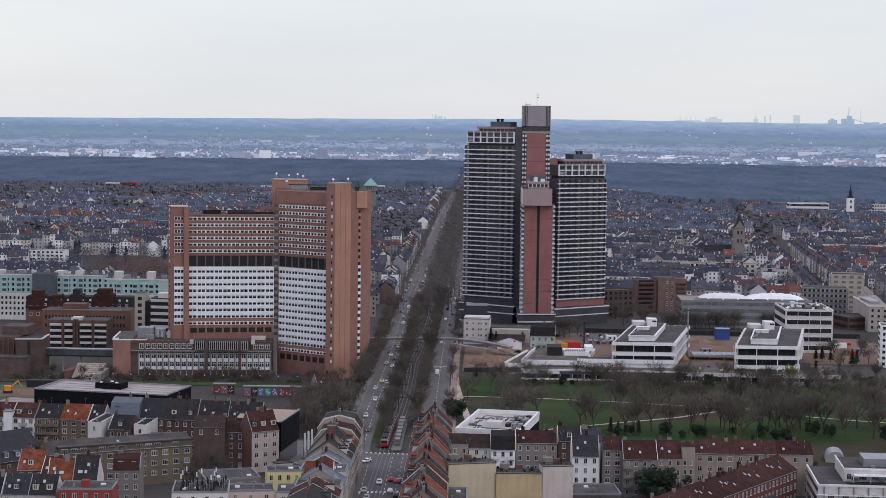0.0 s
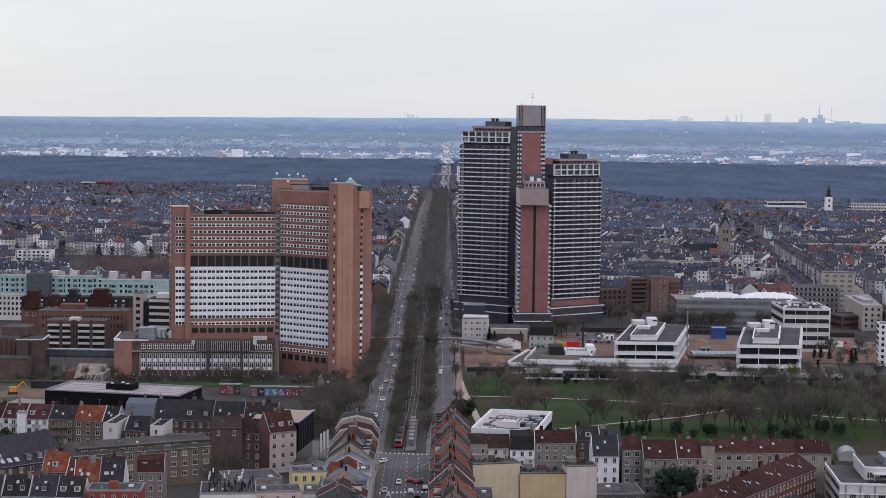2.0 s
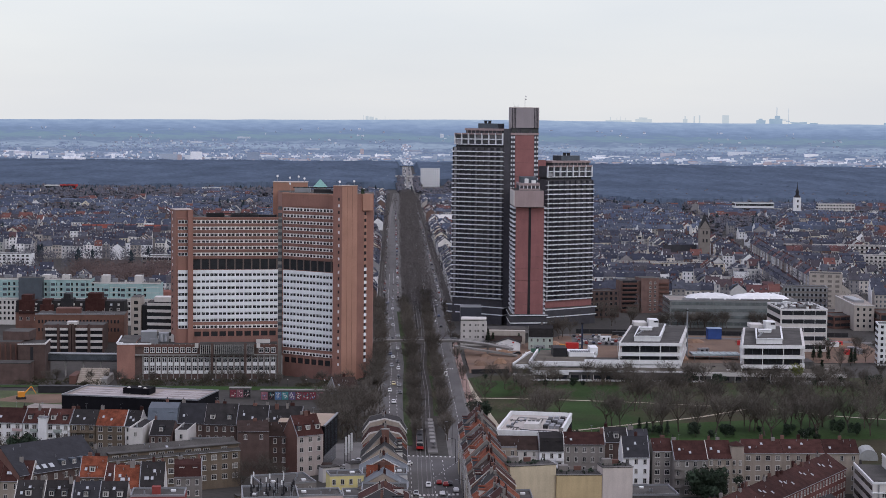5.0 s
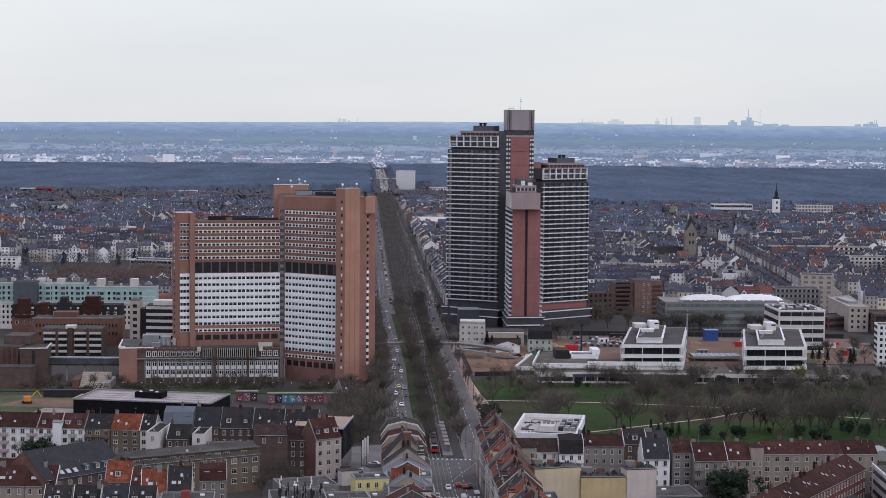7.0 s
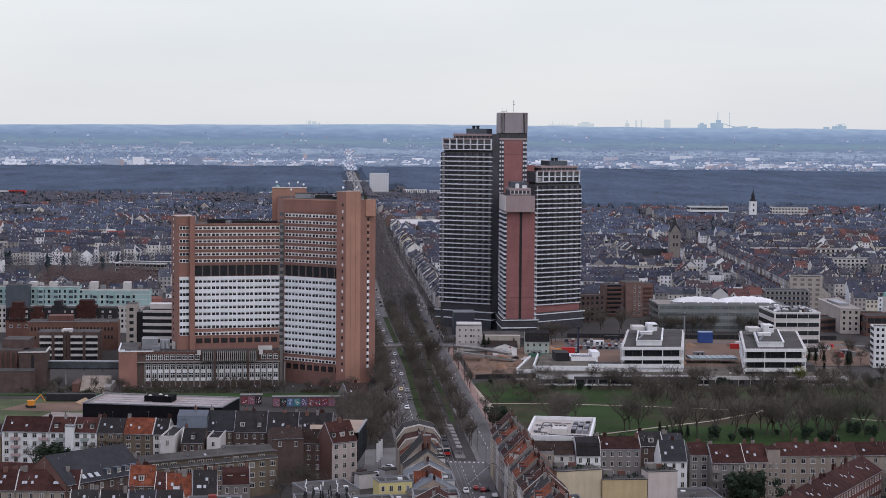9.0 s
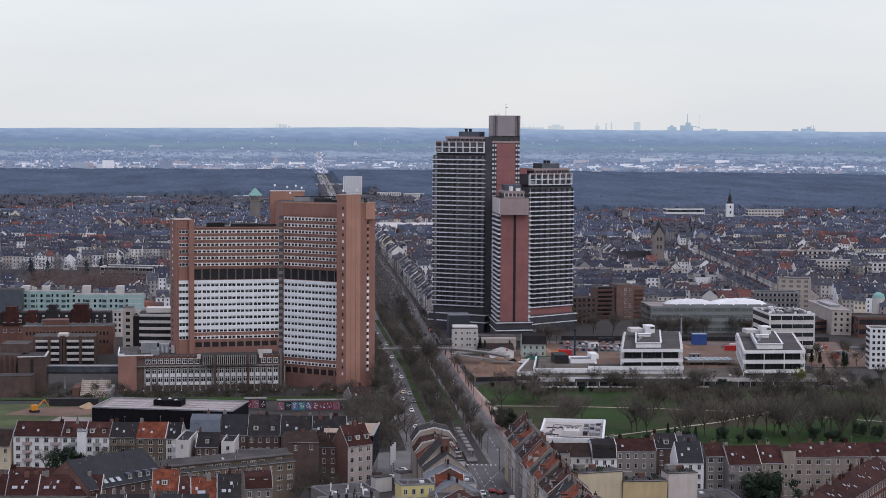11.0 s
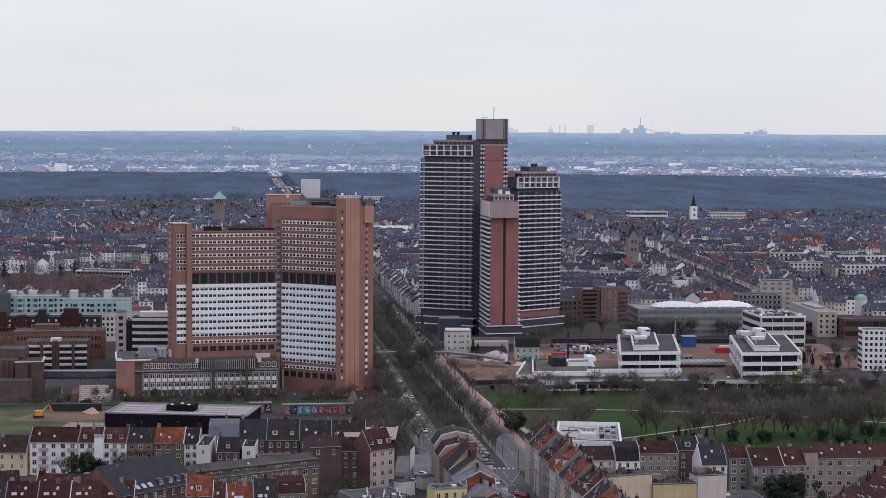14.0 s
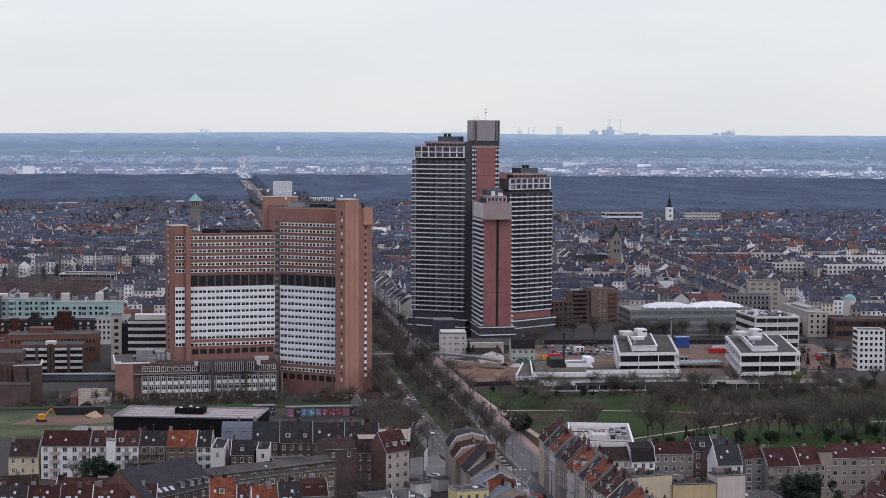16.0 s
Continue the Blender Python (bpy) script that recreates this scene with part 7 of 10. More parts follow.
house(-175, 668, -7, 10.5, 12, 8.6, 13.6, CREAM, TILEB, "cream house with brown roof and dark balconies", 3, 2, sky=1, chim=1, seed=70, gable=CREAM, gable_win=1)
# black exhibition hall
hl = thing("exhibition_hall", pose(-139.3, 707.7, 0, 0, 0, -12.6), "black box-shaped hall with a pale flat roof", "hall")
part("body", MB().box(0, 56, 0, 26, 0, 16.2, 0, 1), [BLACKC, mat("pale_roof_deck", (0.26, 0.225, 0.205), 0.9, 0, 0.2, 0.1, 2)], hl)
part("roof_edge", MB().box(-0.1, 56.1, -0.1, 0.4, 16.2, 16.7).box(-0.1, 56.1, 25.6, 26.1, 16.2, 16.7).box(-0.1, 0.4, 0.4, 25.6, 16.2, 16.7).box(55.6, 56.1, 0.4, 25.6, 16.2, 16.7), METAL, hl)
rp = part("roof_plant", MB().box(22, 33, 9, 16, 16.22, 18.6), BLACKC, hl)
for k in range(3):
    part("skylight_dome", MB().tube((24 + k * 3.3, 10.5 + (k % 2) * 3, 18.6), (24 + k * 3.3, 10.5 + (k % 2) * 3, 19.0), 0.8, 0.35, 8), OFFWHITE, hl)
SOLAR = mat("roof_mat_white", (0.34, 0.31, 0.31), 0.8, 0, 0.15, 0.2, 3)
for i in range(16):
    for j in range(4):
        if 6 < i < 10 and 0 < j:
            continue
        part("roof_panel", MB().box(3 + i * 3.2, 5.9 + i * 3.2, 2.5 + j * 5.2, 6.6 + j * 5.2, 16.24, 16.34), SOLAR, hl)
part("yard_roof", MB().box(-19, -0.6, -1, 17, 0, 9.6, 0, 1), [DCONC, GRAVEL], hl)
# flat white hall beside the park
wh = thing("white_hall", pose(28.6, 656.0, 0, 0, 0, -11.0), "white flat-roofed hall with a parapet and roof plant", "hall")
part("body", MB().box(0, 24, 0, 44.5, 0, 10.9, 0, 1), [WHITE, mat("pale_roof_sheet", (0.4, 0.37, 0.345), 0.9, 0, 0.15, 0.12, 2)], wh)
PANELD = BLACKC
part("dark_side", MB().box(24.0, 24.06, 1, 44, 2.0, 9.0), PANELD, wh)
part("parapet", MB().box(-0.1, 24.1, -0.1, 0.7, 10.9, 12.3).box(-0.1, 24.1, 43.8, 44.6, 10.9, 12.3).box(-0.1, 0.7, 0.7, 43.8, 10.9, 12.3).box(23.3, 24.1, 0.7, 43.8, 10.9, 12.3), WHITE, wh)
part("hut", MB().box(9, 14.5, 13, 22, 10.9, 12.7), OFFWHITE, wh)
for k in range(3):
    part("hut_opening", MB().box(9.6 + k * 1.6, 10.8 + k * 1.6, 19, 21.5, 12.71, 12.8), DARK, wh)
hr = random.Random(71)
for k in range(26):
    x0, y0 = hr.uniform(1.5, 21), hr.uniform(3, 41)
    if 8 < x0 < 15.5 and 11 < y0 < 24:
        continue
    if k % 3:
        part("pipe", MB().box(x0, min(22.8, x0 + hr.uniform(1.5, 5)), y0, y0 + 0.35, 10.92, 11.25), METAL if k % 2 else CONC, wh)
    else:
        part("pipe", MB().box(x0, x0 + 0.3, y0, min(43, y0 + hr.uniform(3, 9)), 10.92, 11.25), DCONC, wh)
for i in range(3):
    for j in range(5):
        part("roof_unit", MB().box(16 + i * 2.3, 17.7 + i * 2.3, 14 + j * 4.8, 16.8 + j * 4.8, 10.92, 12.2 - 0.2 * (j % 2)), METAL if (i + j) % 3 else DARK, wh)
for x0, x1, y0, y1 in ((1.5, 8, 30, 30.3), (4, 4.3, 12, 36), (8, 22, 8.5, 8.8), (2, 7, 14, 14.3)):
    part("cable_tray", MB().box(x0, x1, y0, y1, 10.92, 11.2), DARK, wh)
for k in range(5):
    part("roof_curb", MB().box(2 + k * 1.2, 2.8 + k * 1.2, 16 + k * 4, 18 + k * 4, 10.92, 11.5), METAL, wh)
# row before the park
house(25.6, 612.5, 0, 15.4, 10, 12.9, 16.6, OFFWHITE, TILEB, "pale house with long brown tile roof", 5, 4, chim=0, sky=0, seed=80, cope=())
house(41.2, 611, 0, 8.4, 12, 12.6, 18.2, WHITE, SLATE, "white house with steep black slate mansard", 3, 4, dormers=2, chim=1, seed=81, kind="mansard", balc=(0, 2))
house(49.8, 613.5, 0, 14.2, 12, 14.6, 17.8, GREY, TILER, "grey rendered flats under a maroon tile roof", 5, 4, chim=2, sky=1, seed=82)
house(64.4, 616.5, 0, 8.0, 13, 15.0, 18.9, DBRICK, SLATE, "dark brown house with black slate roof", 2, 4, dormers=1, chim=1, seed=83)
house(72.5, 615.5, 0, 7.2, 14, 14.8, 18.4, WHITE, BLUESL, "white house with blue-grey slate roof", 2, 4, chim=2, seed=84)
house(68.4, 599.4, 0, 9.0, 12, 13.0, 18.9, WHITE, BLUESL, "tall white house with blue slate roof and white gable", 3, 4, chim=1, seed=85, gable=WHITE, sky=3)
house(78.8, 601.8, 0, 6.6, 12, 14.6, 17.8, GREY, TILER, "grey flats with maroon tile roof", 2, 5, chim=1, seed=86, wide=1.7)
house(85.4, 597.0, 0, 11.4, 15, 12.6, 17.6, GREY, TILER, "grey flats with balconies under maroon tiles", 4, 4, chim=1, sky=2, balc=(0,), seed=87)
house(96.9, 599.4, 0, 8.4, 13, 12.6, 17.5, BEIGE, TILER, "beige flats with balconies under maroon tiles", 3, 4, chim=2, sky=2, balc=(1,), seed=88)
sx = thing("stair_tower", pose(105.2, 600.4, 0), "beige stair tower with a small pyramid roof", "tower")
part("shaft", MB().box(0, 4.4, 0, 6, 0, 16.6), BEIGE, sx)
pr = MB()
for a, b in (((-0.2, -0.2), (4.6, -0.2)), ((4.6, -0.2), (4.6, 6.2)), ((4.6, 6.2), (-0.2, 6.2)), ((-0.2, 6.2), (-0.2, -0.2))):
    pr.face([(*a, 16.6), (*b, 16.6), (2.2, 3, 17.9)])
part("roof", pr, TILER, sx)
for k in range(4):
    window(sx, 1.1, 0, 1.2 + 3.0 * k, 1.0, 1.6)
    window(sx, 3.2, 0, 1.2 + 3.0 * k, 1.0, 1.6)
house(109.8, 602.6, 0, 13.5, 12, 14.0, 17.5, BEIGE, TILER, "beige flats under a long maroon tile roof", 4, 4, chim=2, sky=3, cope=(), seed=89, wide=1.6)
house(123.4, 602.8, 0, 14.0, 12, 14.0, 17.5, BEIGE, TILER, "beige flats under a long maroon tile roof", 4, 4, chim=2, sky=3, cope=(), seed=90)
house(137.5, 602.8, 0, 12.0, 12, 14.0, 17.5, BEIGE, TILER, "beige flats under a long maroon tile roof", 3, 4, chim=1, sky=1, cope=(), seed=91)
ROWBR = mat("red_row_brick", (0.115, 0.045, 0.04), 0.9, 0, 0.2, 0.3, 4, 0.1, 0.08, 0.15)
for k in range(7):
    bx, by = 76.4 + 0.553 * 17 * k, 492.5 + 0.833 * 17 * k
    house(bx, by, 56.4, 16.9, 14, 11.0, 15.2, ROWBR, TILER, "red brick row house with maroon roof and skylights", 6, 3, dormers=0, sky=4, chim=3, cope=(), seed=93 + k)
# blind yellow and pale walls
PALEW = mat("pale_pinkish_render", (0.5, 0.45, 0.42), 0.9, 0, 0.12, 0.12, 2, 0, 0, 0.14)
OCHREW = mat("ochre_render", (0.48, 0.38, 0.22), 0.9, 0, 0.12, 0.12, 2, 0, 0, 0.14)
CREAMW = mat("blind_cream_render", (0.5, 0.43, 0.31), 0.9, 0, 0.12, 0.12, 2, 0, 0, 0.14)
for x, y, rz, w, d, h, wm, lb in ((27.6, 558.6, 15, 15.4, 8, 17.2, CREAMW, "house with a blind pale yellow side wall"), (42.6, 561.6, 2, 14.4, 9, 14.0, OCHREW, "lower house with a blind ochre side wall"), (57.2, 561.8, 8, 9.8, 7, 16.4, PALEW, "house with a blind pale pinkish wall and brick stack")):
    bw = thing("blind_house", pose(x, y, 0, 0, 0, rz), lb, "house", "old town houses")
    part("wall", MB().box(0, w, 0, d, 0, h), wm, bw)
    rf_ = part("roof", MB().box(-0.15, w + 0.1, -0.12, d + 0.1, h, h + 0.22), FELT, bw)
    part("coping", MB().box(-0.2, w + 0.15, -0.16, 0.2, h + 0.22, h + 0.34), CONC, rf_)
    part("railing", MB().box(0.4, w - 0.4, 1.0, 1.06, h + 1.1, h + 1.18).box(0.4, w - 0.4, 1.0, 1.06, h + 0.65, h + 0.7), DARK, rf_)
    for k in range(int(w / 1.6)):
        part("railing_post", MB().box(0.4 + k * 1.6, 0.46 + k * 1.6, 1.0, 1.06, h + 0.22, h + 1.1), DARK, rf_)
    pot = MB()
    pr_ = random.Random(int(x))
    for k in range(int(w * 1.4)):
        pot.clump((pr_.uniform(0.8, w - 0.8), pr_.uniform(1.4, d - 1), h + pr_.uniform(0.4, 0.9)), pr_.uniform(0.25, 0.6), pr_.uniform(0.3, 0.7), pr_)
    part("roof_plants", pot, NEEDLE, rf_, "potted roof plants", kind="stuff")
    part("chimney", MB().box(w * 0.45, w * 0.45 + 2.2, d - 1.6, d - 0.6, h + 0.22, h + 1.5), BRICK, rf_)
    part("roof_hut", MB().box(w * 0.1, w * 0.1 + 3, d - 3, d - 0.4, h + 0.22, h + 2.0), GREY, rf_)
house(66.5, 566, 4, 16, 16, 6.6, 8, DCONC, FELT, "low garage with dark roof and white edge", 4, 1, kind="flat", sky=2, seed=99)
# large white building
wb = thing("white_office", pose(144.5, 566, 0, 0, 0, -4), "white stepped office building with roof terrace", "office block")
part("body", MB().box(0, 60, 0, 34, 0, 10.8, 0, 1), [OFFWHITE, FELT], wb)
part("upper_floor", MB().box(9, 60, 9, 32, 10.8, 14.6, 0, 1), [OFFWHITE, FELT], wb)
part("terrace_rail", MB().box(9, 60, 0.6, 0.7, 10.8, 12.0), DARK, wb)
for z in (1.6, 5.0, 8.4):
    part("side_strip", MB().box(-0.06, -0.004, 2, 32, z, z + 1.5), PANE, wb)
    part("ledge", MB().box(-0.5, 60, -0.5, -0.004, z - 0.5, z - 0.2), WHITE, wb)
for k in range(13):
    part("pilaster", MB().box(1.6 + k * 4.6, 2.0 + k * 4.6, -0.4, -0.004, 0, 10.8), METAL, wb)
part("awning", MB().box(12, 58, 5.5, 8.9, 13.2, 13.4), WHITE, wb)
part("roof_shed", MB().box(16, 32, 15, 26, 14.6, 17.2), METAL, wb)
for k in range(12):
    window(wb, 4 + k * 4.6, 0, 6.4, 2.2, 2.0)
    window(wb, 4 + k * 4.6, 0, 2.4, 2.2, 2.0)
    window(wb, 11 + k * 4.0, 9, 11.4, 2.4, 2.0)
for k in range(9):
    frame_ = MB().box(11 + k * 5.4, 11.15 + k * 5.4, 2.2, 8.6, 13.6, 13.8).box(11 + k * 5.4, 11.15 + k * 5.4, 2.2, 2.35, 10.8, 13.6)
    part("pergola_frame", frame_, WHITE, wb)
part("pergola_rail", MB().box(10.8, 58, 2.1, 2.25, 13.8, 13.95).box(10.8, 58, 4.6, 4.75, 13.8, 13.95), WHITE, wb)
for k in range(22):
    ux, uy = 18 + (k * 5.7) % 38, 12 + (k * 3.1) % 16
    part("roof_unit", MB().box(ux, ux + 1.4 + k % 3, uy, uy + 1.6, 14.62, 15.4 + (k % 4) * 0.35), (METAL, OFFWHITE, WHITE)[k % 3], wb)
part("upper_coping", MB().box(8.8, 60, 8.8, 9.1, 14.6, 15.2).box(8.8, 9.1, 9.1, 32, 14.6, 15.2).box(-0.2, 60, -0.2, 0.2, 10.8, 11.5).box(-0.2, 0.2, 0.2, 34, 10.8, 11.5), WHITE, wb)
for k in range(6):
    part("parasol", MB().tube((12 + k * 7.5, 3, 11), (12 + k * 7.5, 3, 13), 0.05, 0.05, 5).tube((12 + k * 7.5, 3, 12.6), (12 + k * 7.5, 3, 13.2), 1.5, 0.1, 8), DARK, wb)
house(124, 545, 50, 14, 10, 6, 9, GREY, SLATE, "low shed with dark roof", 3, 1, chim=0, cope=(), seed=101)
house(146, 612, -6, 7, 6, 7, 9.4, GREY, SLATE, "small grey park pavilion with pale awnings", 2, 2, chim=0, seed=102)

# old grey house at the edge of the grove, with a hipped roof
house(-34.5, 797, 18, 11, 13, 5.4, 10.0, BEIGE, TILEB, "old grey house with a weathered hipped roof", 2, 2, sky=1, chim=1, seed=120, gable=GREY, gable_win=1)
# yards, fences, sheds and lean-tos between the old houses
yr = random.Random(41)
for k in range(34):
    x, y = yr.uniform(-160, -22), yr.uniform(566, 655)
    if -72 < x < -40 and 600 < y < 650 or -125 < x < -90 and 575 < y < 612:
        continue
    sh = thing("yard_shed", pose(x, y, 0, 0, 0, yr.choice((-5, 27, 85))), "low felt-roofed shed in a back yard", "shed", "yard sheds")
    w, d, h = yr.uniform(3, 7), yr.uniform(3, 5), yr.uniform(2.6, 5.5)
    part("wall", MB().box(0, w, 0, d, -0.2, h), yr.choice((BROWNR, GREY, DBRICK, OFFWHITE)), sh)
    part("roof", MB().box(-0.2, w + 0.2, -0.2, d + 0.2, h, h + 0.2), yr.choice((FELT, FELT, METAL, TILEB)), sh)

for k, (x, y) in enumerate(((169, 663),)):
    gh = thing("greenhouse", pose(x, y, 0, 0, 0, -8), "small arched white glasshouse at the park's edge", "greenhouse", "greenhouses")
    arch = [(-3.4 * math.cos(a * math.pi / 8), 3.0 * math.sin(a * math.pi / 8) + 1.2) for a in range(9)]
    part("tunnel", MB().along([(a, b) for a, b in [(-3.4, 0)] + arch + [(3.4, 0)]], 0, 11), mat("clouded_glass", (0.27, 0.28, 0.28), 0.35, 0, 0.12, 0.3, 2), gh, "", pose(0, 0, 0, 0, 0, 90))

# ---------------------------------------------------------------- larger buildings of the middle distance


def banded(name, label, x, y, rz, w, d, h, floors, wall, band, category="office block", roof=FELT, cols=0, z0=0.0, glaze=None):
    """A block with one window strip per storey; each strip is a part with its panes under it."""
    ob = thing(name, pose(x, y, z0, 0, 0, rz), label, category)
    part("body", MB().box(0, w, 0, d, -1, h, 0, 1), [wall, roof], ob)
    part("roof_edge", MB().box(-0.1, w + 0.1, -0.1, 0.35, h, h + 0.5).box(-0.1, 0.35, 0.35, d, h, h + 0.5).box(w - 0.35, w + 0.1, 0.35, d, h, h + 0.5).box(0.35, w - 0.35, d - 0.35, d, h, h + 0.5), band, ob)
    fh = h / floors
    n = cols or max(2, int(w / 3.6))
    for k in range(floors):
        z = k * fh + fh * 0.36
        st = part("window_strip", MB().box(0.6, w - 0.6, -0.12, -0.004, z - 0.12, z + fh * 0.5 + 0.12), band, ob)
        step = (w - 1.4) / n
        p = MB()
        for i in range(n):
            mg = step * 0.24 if category == "flats" else 0.1
            p.box(0.7 + i * step + mg, 0.7 + (i + 1) * step - mg, -0.16, -0.13, z, z + fh * 0.5)
        part("panes", p, glaze or PANE, st, kind="stuff")
        part("side_strip", MB().box(-0.1, 0.1, 0.8, d - 0.8, z, z + fh * 0.5), glaze or PANE, ob)
    return ob


# pavilions of the college site: white balconied slabs
for x, y, rz, d, zz in ((103.2, 890, 12.5, 76, 15.8), (161.6, 875, 11.5, 76, 16.8)):
    pv = thing("college_pavilion", pose(x, y, 0), "white terraced college pavilion with glass floors", "office block", "college pavilions")
    w = 31.5
    part("core", MB().prism([(2, 2.5), (w - 2, 2.5), (w - 2 + 15.5, d), (2 + 15.5, d)], -1, zz - 1.2), PANEL, pv, "dark glazed walls")
    for k, z in enumerate((zz - 1.3, zz - 6.4, zz - 11.2)):
        t = 1.5 if k == 0 else 1.7
        part("floor_edge", MB().prism([(0, 0), (w, 0), (w + 16, d + 2), (16, d + 2)], z, z + t, 0, 1), [WHITE, OFFWHITE], pv)
    part("roof_field", MB().prism([(1.2, 1.2), (w - 1.2, 1.2), (w + 14.5, d + 0.8), (17, d + 0.8)], zz + 0.21, zz + 0.27), FELT, pv)
    for i in range(4):
        part("post", MB().box(0.3 + i * 10.2, 0.6 + i * 10.2, 0.1, 0.5, -1, zz - 1.3), WHITE, pv)
    for i in range(7):
        yy = i * d / 6.5
        for xx in (0.2, w - 0.6):
            part("brace", MB().tube((xx + yy * 0.21, yy + 1, zz - 11), (xx + yy * 0.21, yy + 5, zz - 0.5), 0.14, 0.14, 4), WHITE, pv)
    for i in range(7):
        for z in (zz - 4.6, zz - 9.4):
            part("pane", MB().box(2.2 + i * 3.95, 5.9 + i * 3.95, 2.3, 2.44, z, z + 2.9), PANE, pv)
    pt = part("penthouse", MB().prism([(8.5, 6), (21.5, 6), (21.5 + 11, 62), (8.5 + 11, 62)], zz + 0.28, zz + 2.6, 0, 1), [WHITE, FELT], pv)
    part("penthouse_edge", MB().prism([(8.2, 5.6), (21.8, 5.6), (33.0, 62.4), (19.2, 62.4)], zz + 2.6, zz + 3.0, 0, 1), [WHITE, WHITE], pt)
    part("penthouse_roof", MB().prism([(9, 6.6), (21, 6.6), (32, 61.5), (20, 61.5)], zz + 3.01, zz + 3.06), FELT, pt)
    part("lift_house", MB().box(21.5, 26.5, 46, 54, zz + 3.06, zz + 6.9), WHITE, pt)
    part("lift_louvre", MB().box(24, 26.2, 45.9, 45.99, zz + 5.4, zz + 6.2), DARK, pt)
    part("plant_box", MB().box(14.5, 21, 50, 60, zz + 3.06, zz + 4.9), OFFWHITE, pt)
    part("rooflight", MB().box(15, 21, 30, 34, zz + 3.06, zz + 4.4).box(14.6, 21.4, 29.6, 34.4, zz + 4.4, zz + 4.6), WHITE, pt)
    for i in range(6):
        part("duct", MB().box(11 + i * 1.4, 11.7 + i * 1.4, 12 + i * 4.5, 15 + i * 4.5, zz + 3.06, zz + 3.45), METAL, pt)
flue = thing("flue_pipe", pose(148, 955, 0), "tall thin steel flue pipe", "chimney")
part("pipe", MB().tube((0, 0, 0), (0, 0, 27), 0.5, 0.42, 8), METAL, flue)
part("collar", MB().tube((0, 0, 25.4), (0, 0, 26), 0.65, 0.65, 8), DARK, flue)
# low white college buildings along the park
MOSS = mat("mossy_gravel_roof", (0.1, 0.088, 0.072), 0.95, 0, 0.35, 0.12, 2, 0.1)
lc = thing("college_block", pose(0, 0, 0), "long low white college building with gravel roofs", "school")
part("terrace", MB().prism([(58, 868), (210, 861.5), (216, 902), (62, 905)], -1, 4.4, 0, 1), [DCONC, MOSS], lc)
part("fascia", MB().prism([(57.6, 867.6), (136, 866.0), (136, 866.8), (57.6, 868.4)], 3.0, 5.2), WHITE, lc)
part("fascia", MB().prism([(136.4, 864.4), (210.4, 861), (210.4, 861.9), (136.4, 865.2)], 3.2, 5.0), OFFWHITE, lc)
part("plinth", MB().prism([(57.6, 866.6), (150, 864.2), (150, 864.9), (57.6, 867.4)], -0.4, 0.9), WHITE, lc)
for i in range(26):
    x = 60 + i * 5.7
    part("pane", MB().box(x, x + 5.0, -0.02, 0.06, 1.0, 2.9), PANE, lc, "", pose(0, 867.75 - (x - 60) * 0.042, 0))
    part("post", MB().box(x - 0.35, x - 0.1, -0.3, 0.1, -0.4, 3.1), OFFWHITE, lc, "", pose(0, 867.7 - (x - 60) * 0.042, 0))
part("upper_terrace", MB().prism([(86, 884), (133, 883), (134, 897), (88, 898)], 4.4, 7.6, 0, 1), [WHITE, FELT], lc)
part("upper_rail", MB().prism([(85.6, 883.4), (133.4, 882.4), (133.4, 883), (85.6, 884)], 6.4, 8.4), WHITE, lc)
part("west_block", MB().prism([(50.5, 886), (88, 884), (96, 934), (63, 934)], 0, 5.2, 0, 1), [PANEL, MOSS], lc)
part("west_fascia", MB().prism([(50.2, 885.4), (88, 883.4), (88, 883.9), (50.2, 885.9)], 3.4, 5.6), WHITE, lc)
part("west_plinth", MB().prism([(50.2, 885.4), (88, 883.4), (88, 883.9), (50.2, 885.9)], -0.2, 1.2), OFFWHITE, lc)
part("west_ledge", MB().prism([(58.5, 883.4), (90.2, 881.6), (90.2, 882.8), (58.5, 884.8)], 5.2, 7.4), WHITE, lc)
part("west_upper", MB().prism([(60, 884.9), (89, 883), (97, 932), (68, 933)], 5.2, 6.9, 0, 1), [PANEL, MOSS], lc)
for a, b in (((50.3, 885.6), (62.6, 934.2)), ((58.4, 884.6), (66.4, 933)), ((89.6, 882.4), (97.4, 932))):
    part("parapet", MB().box(0, math.dist(a, b), -0.35, 0.35, 5.2, 7.4 if a[0] > 55 else 6.1), WHITE, lc, "", local(a, b))
part("roof_store", MB().box(72, 79, 905, 918, 6.9, 11.2), DARK, lc)
part("roof_plant", MB().box(80, 93, 906, 920, 6.9, 9.0).box(91, 95, 908, 920, 9, 11.2), WHITE, lc)
for i in range(9):
    part("vent", MB().box(81 + i * 1.15, 81.6 + i * 1.15, 906.5, 912, 9.01, 9.6), METAL, lc)
for i in range(14):
    part("roof_light", MB().box(140 + i * 5, 141.4 + i * 5, 876 + (i % 3) * 6, 877.2 + (i % 3) * 6, 4.4, 5.0), OFFWHITE if i % 2 else FELT, lc)
part("roof_box", MB().box(186, 200, 884, 898, 4.4, 7.8), DCONC, lc)
part("stepped_wall", MB().prism([(172, 858), (212, 856.5), (212, 862), (172, 863)], -1, 1.6), CONC, lc)
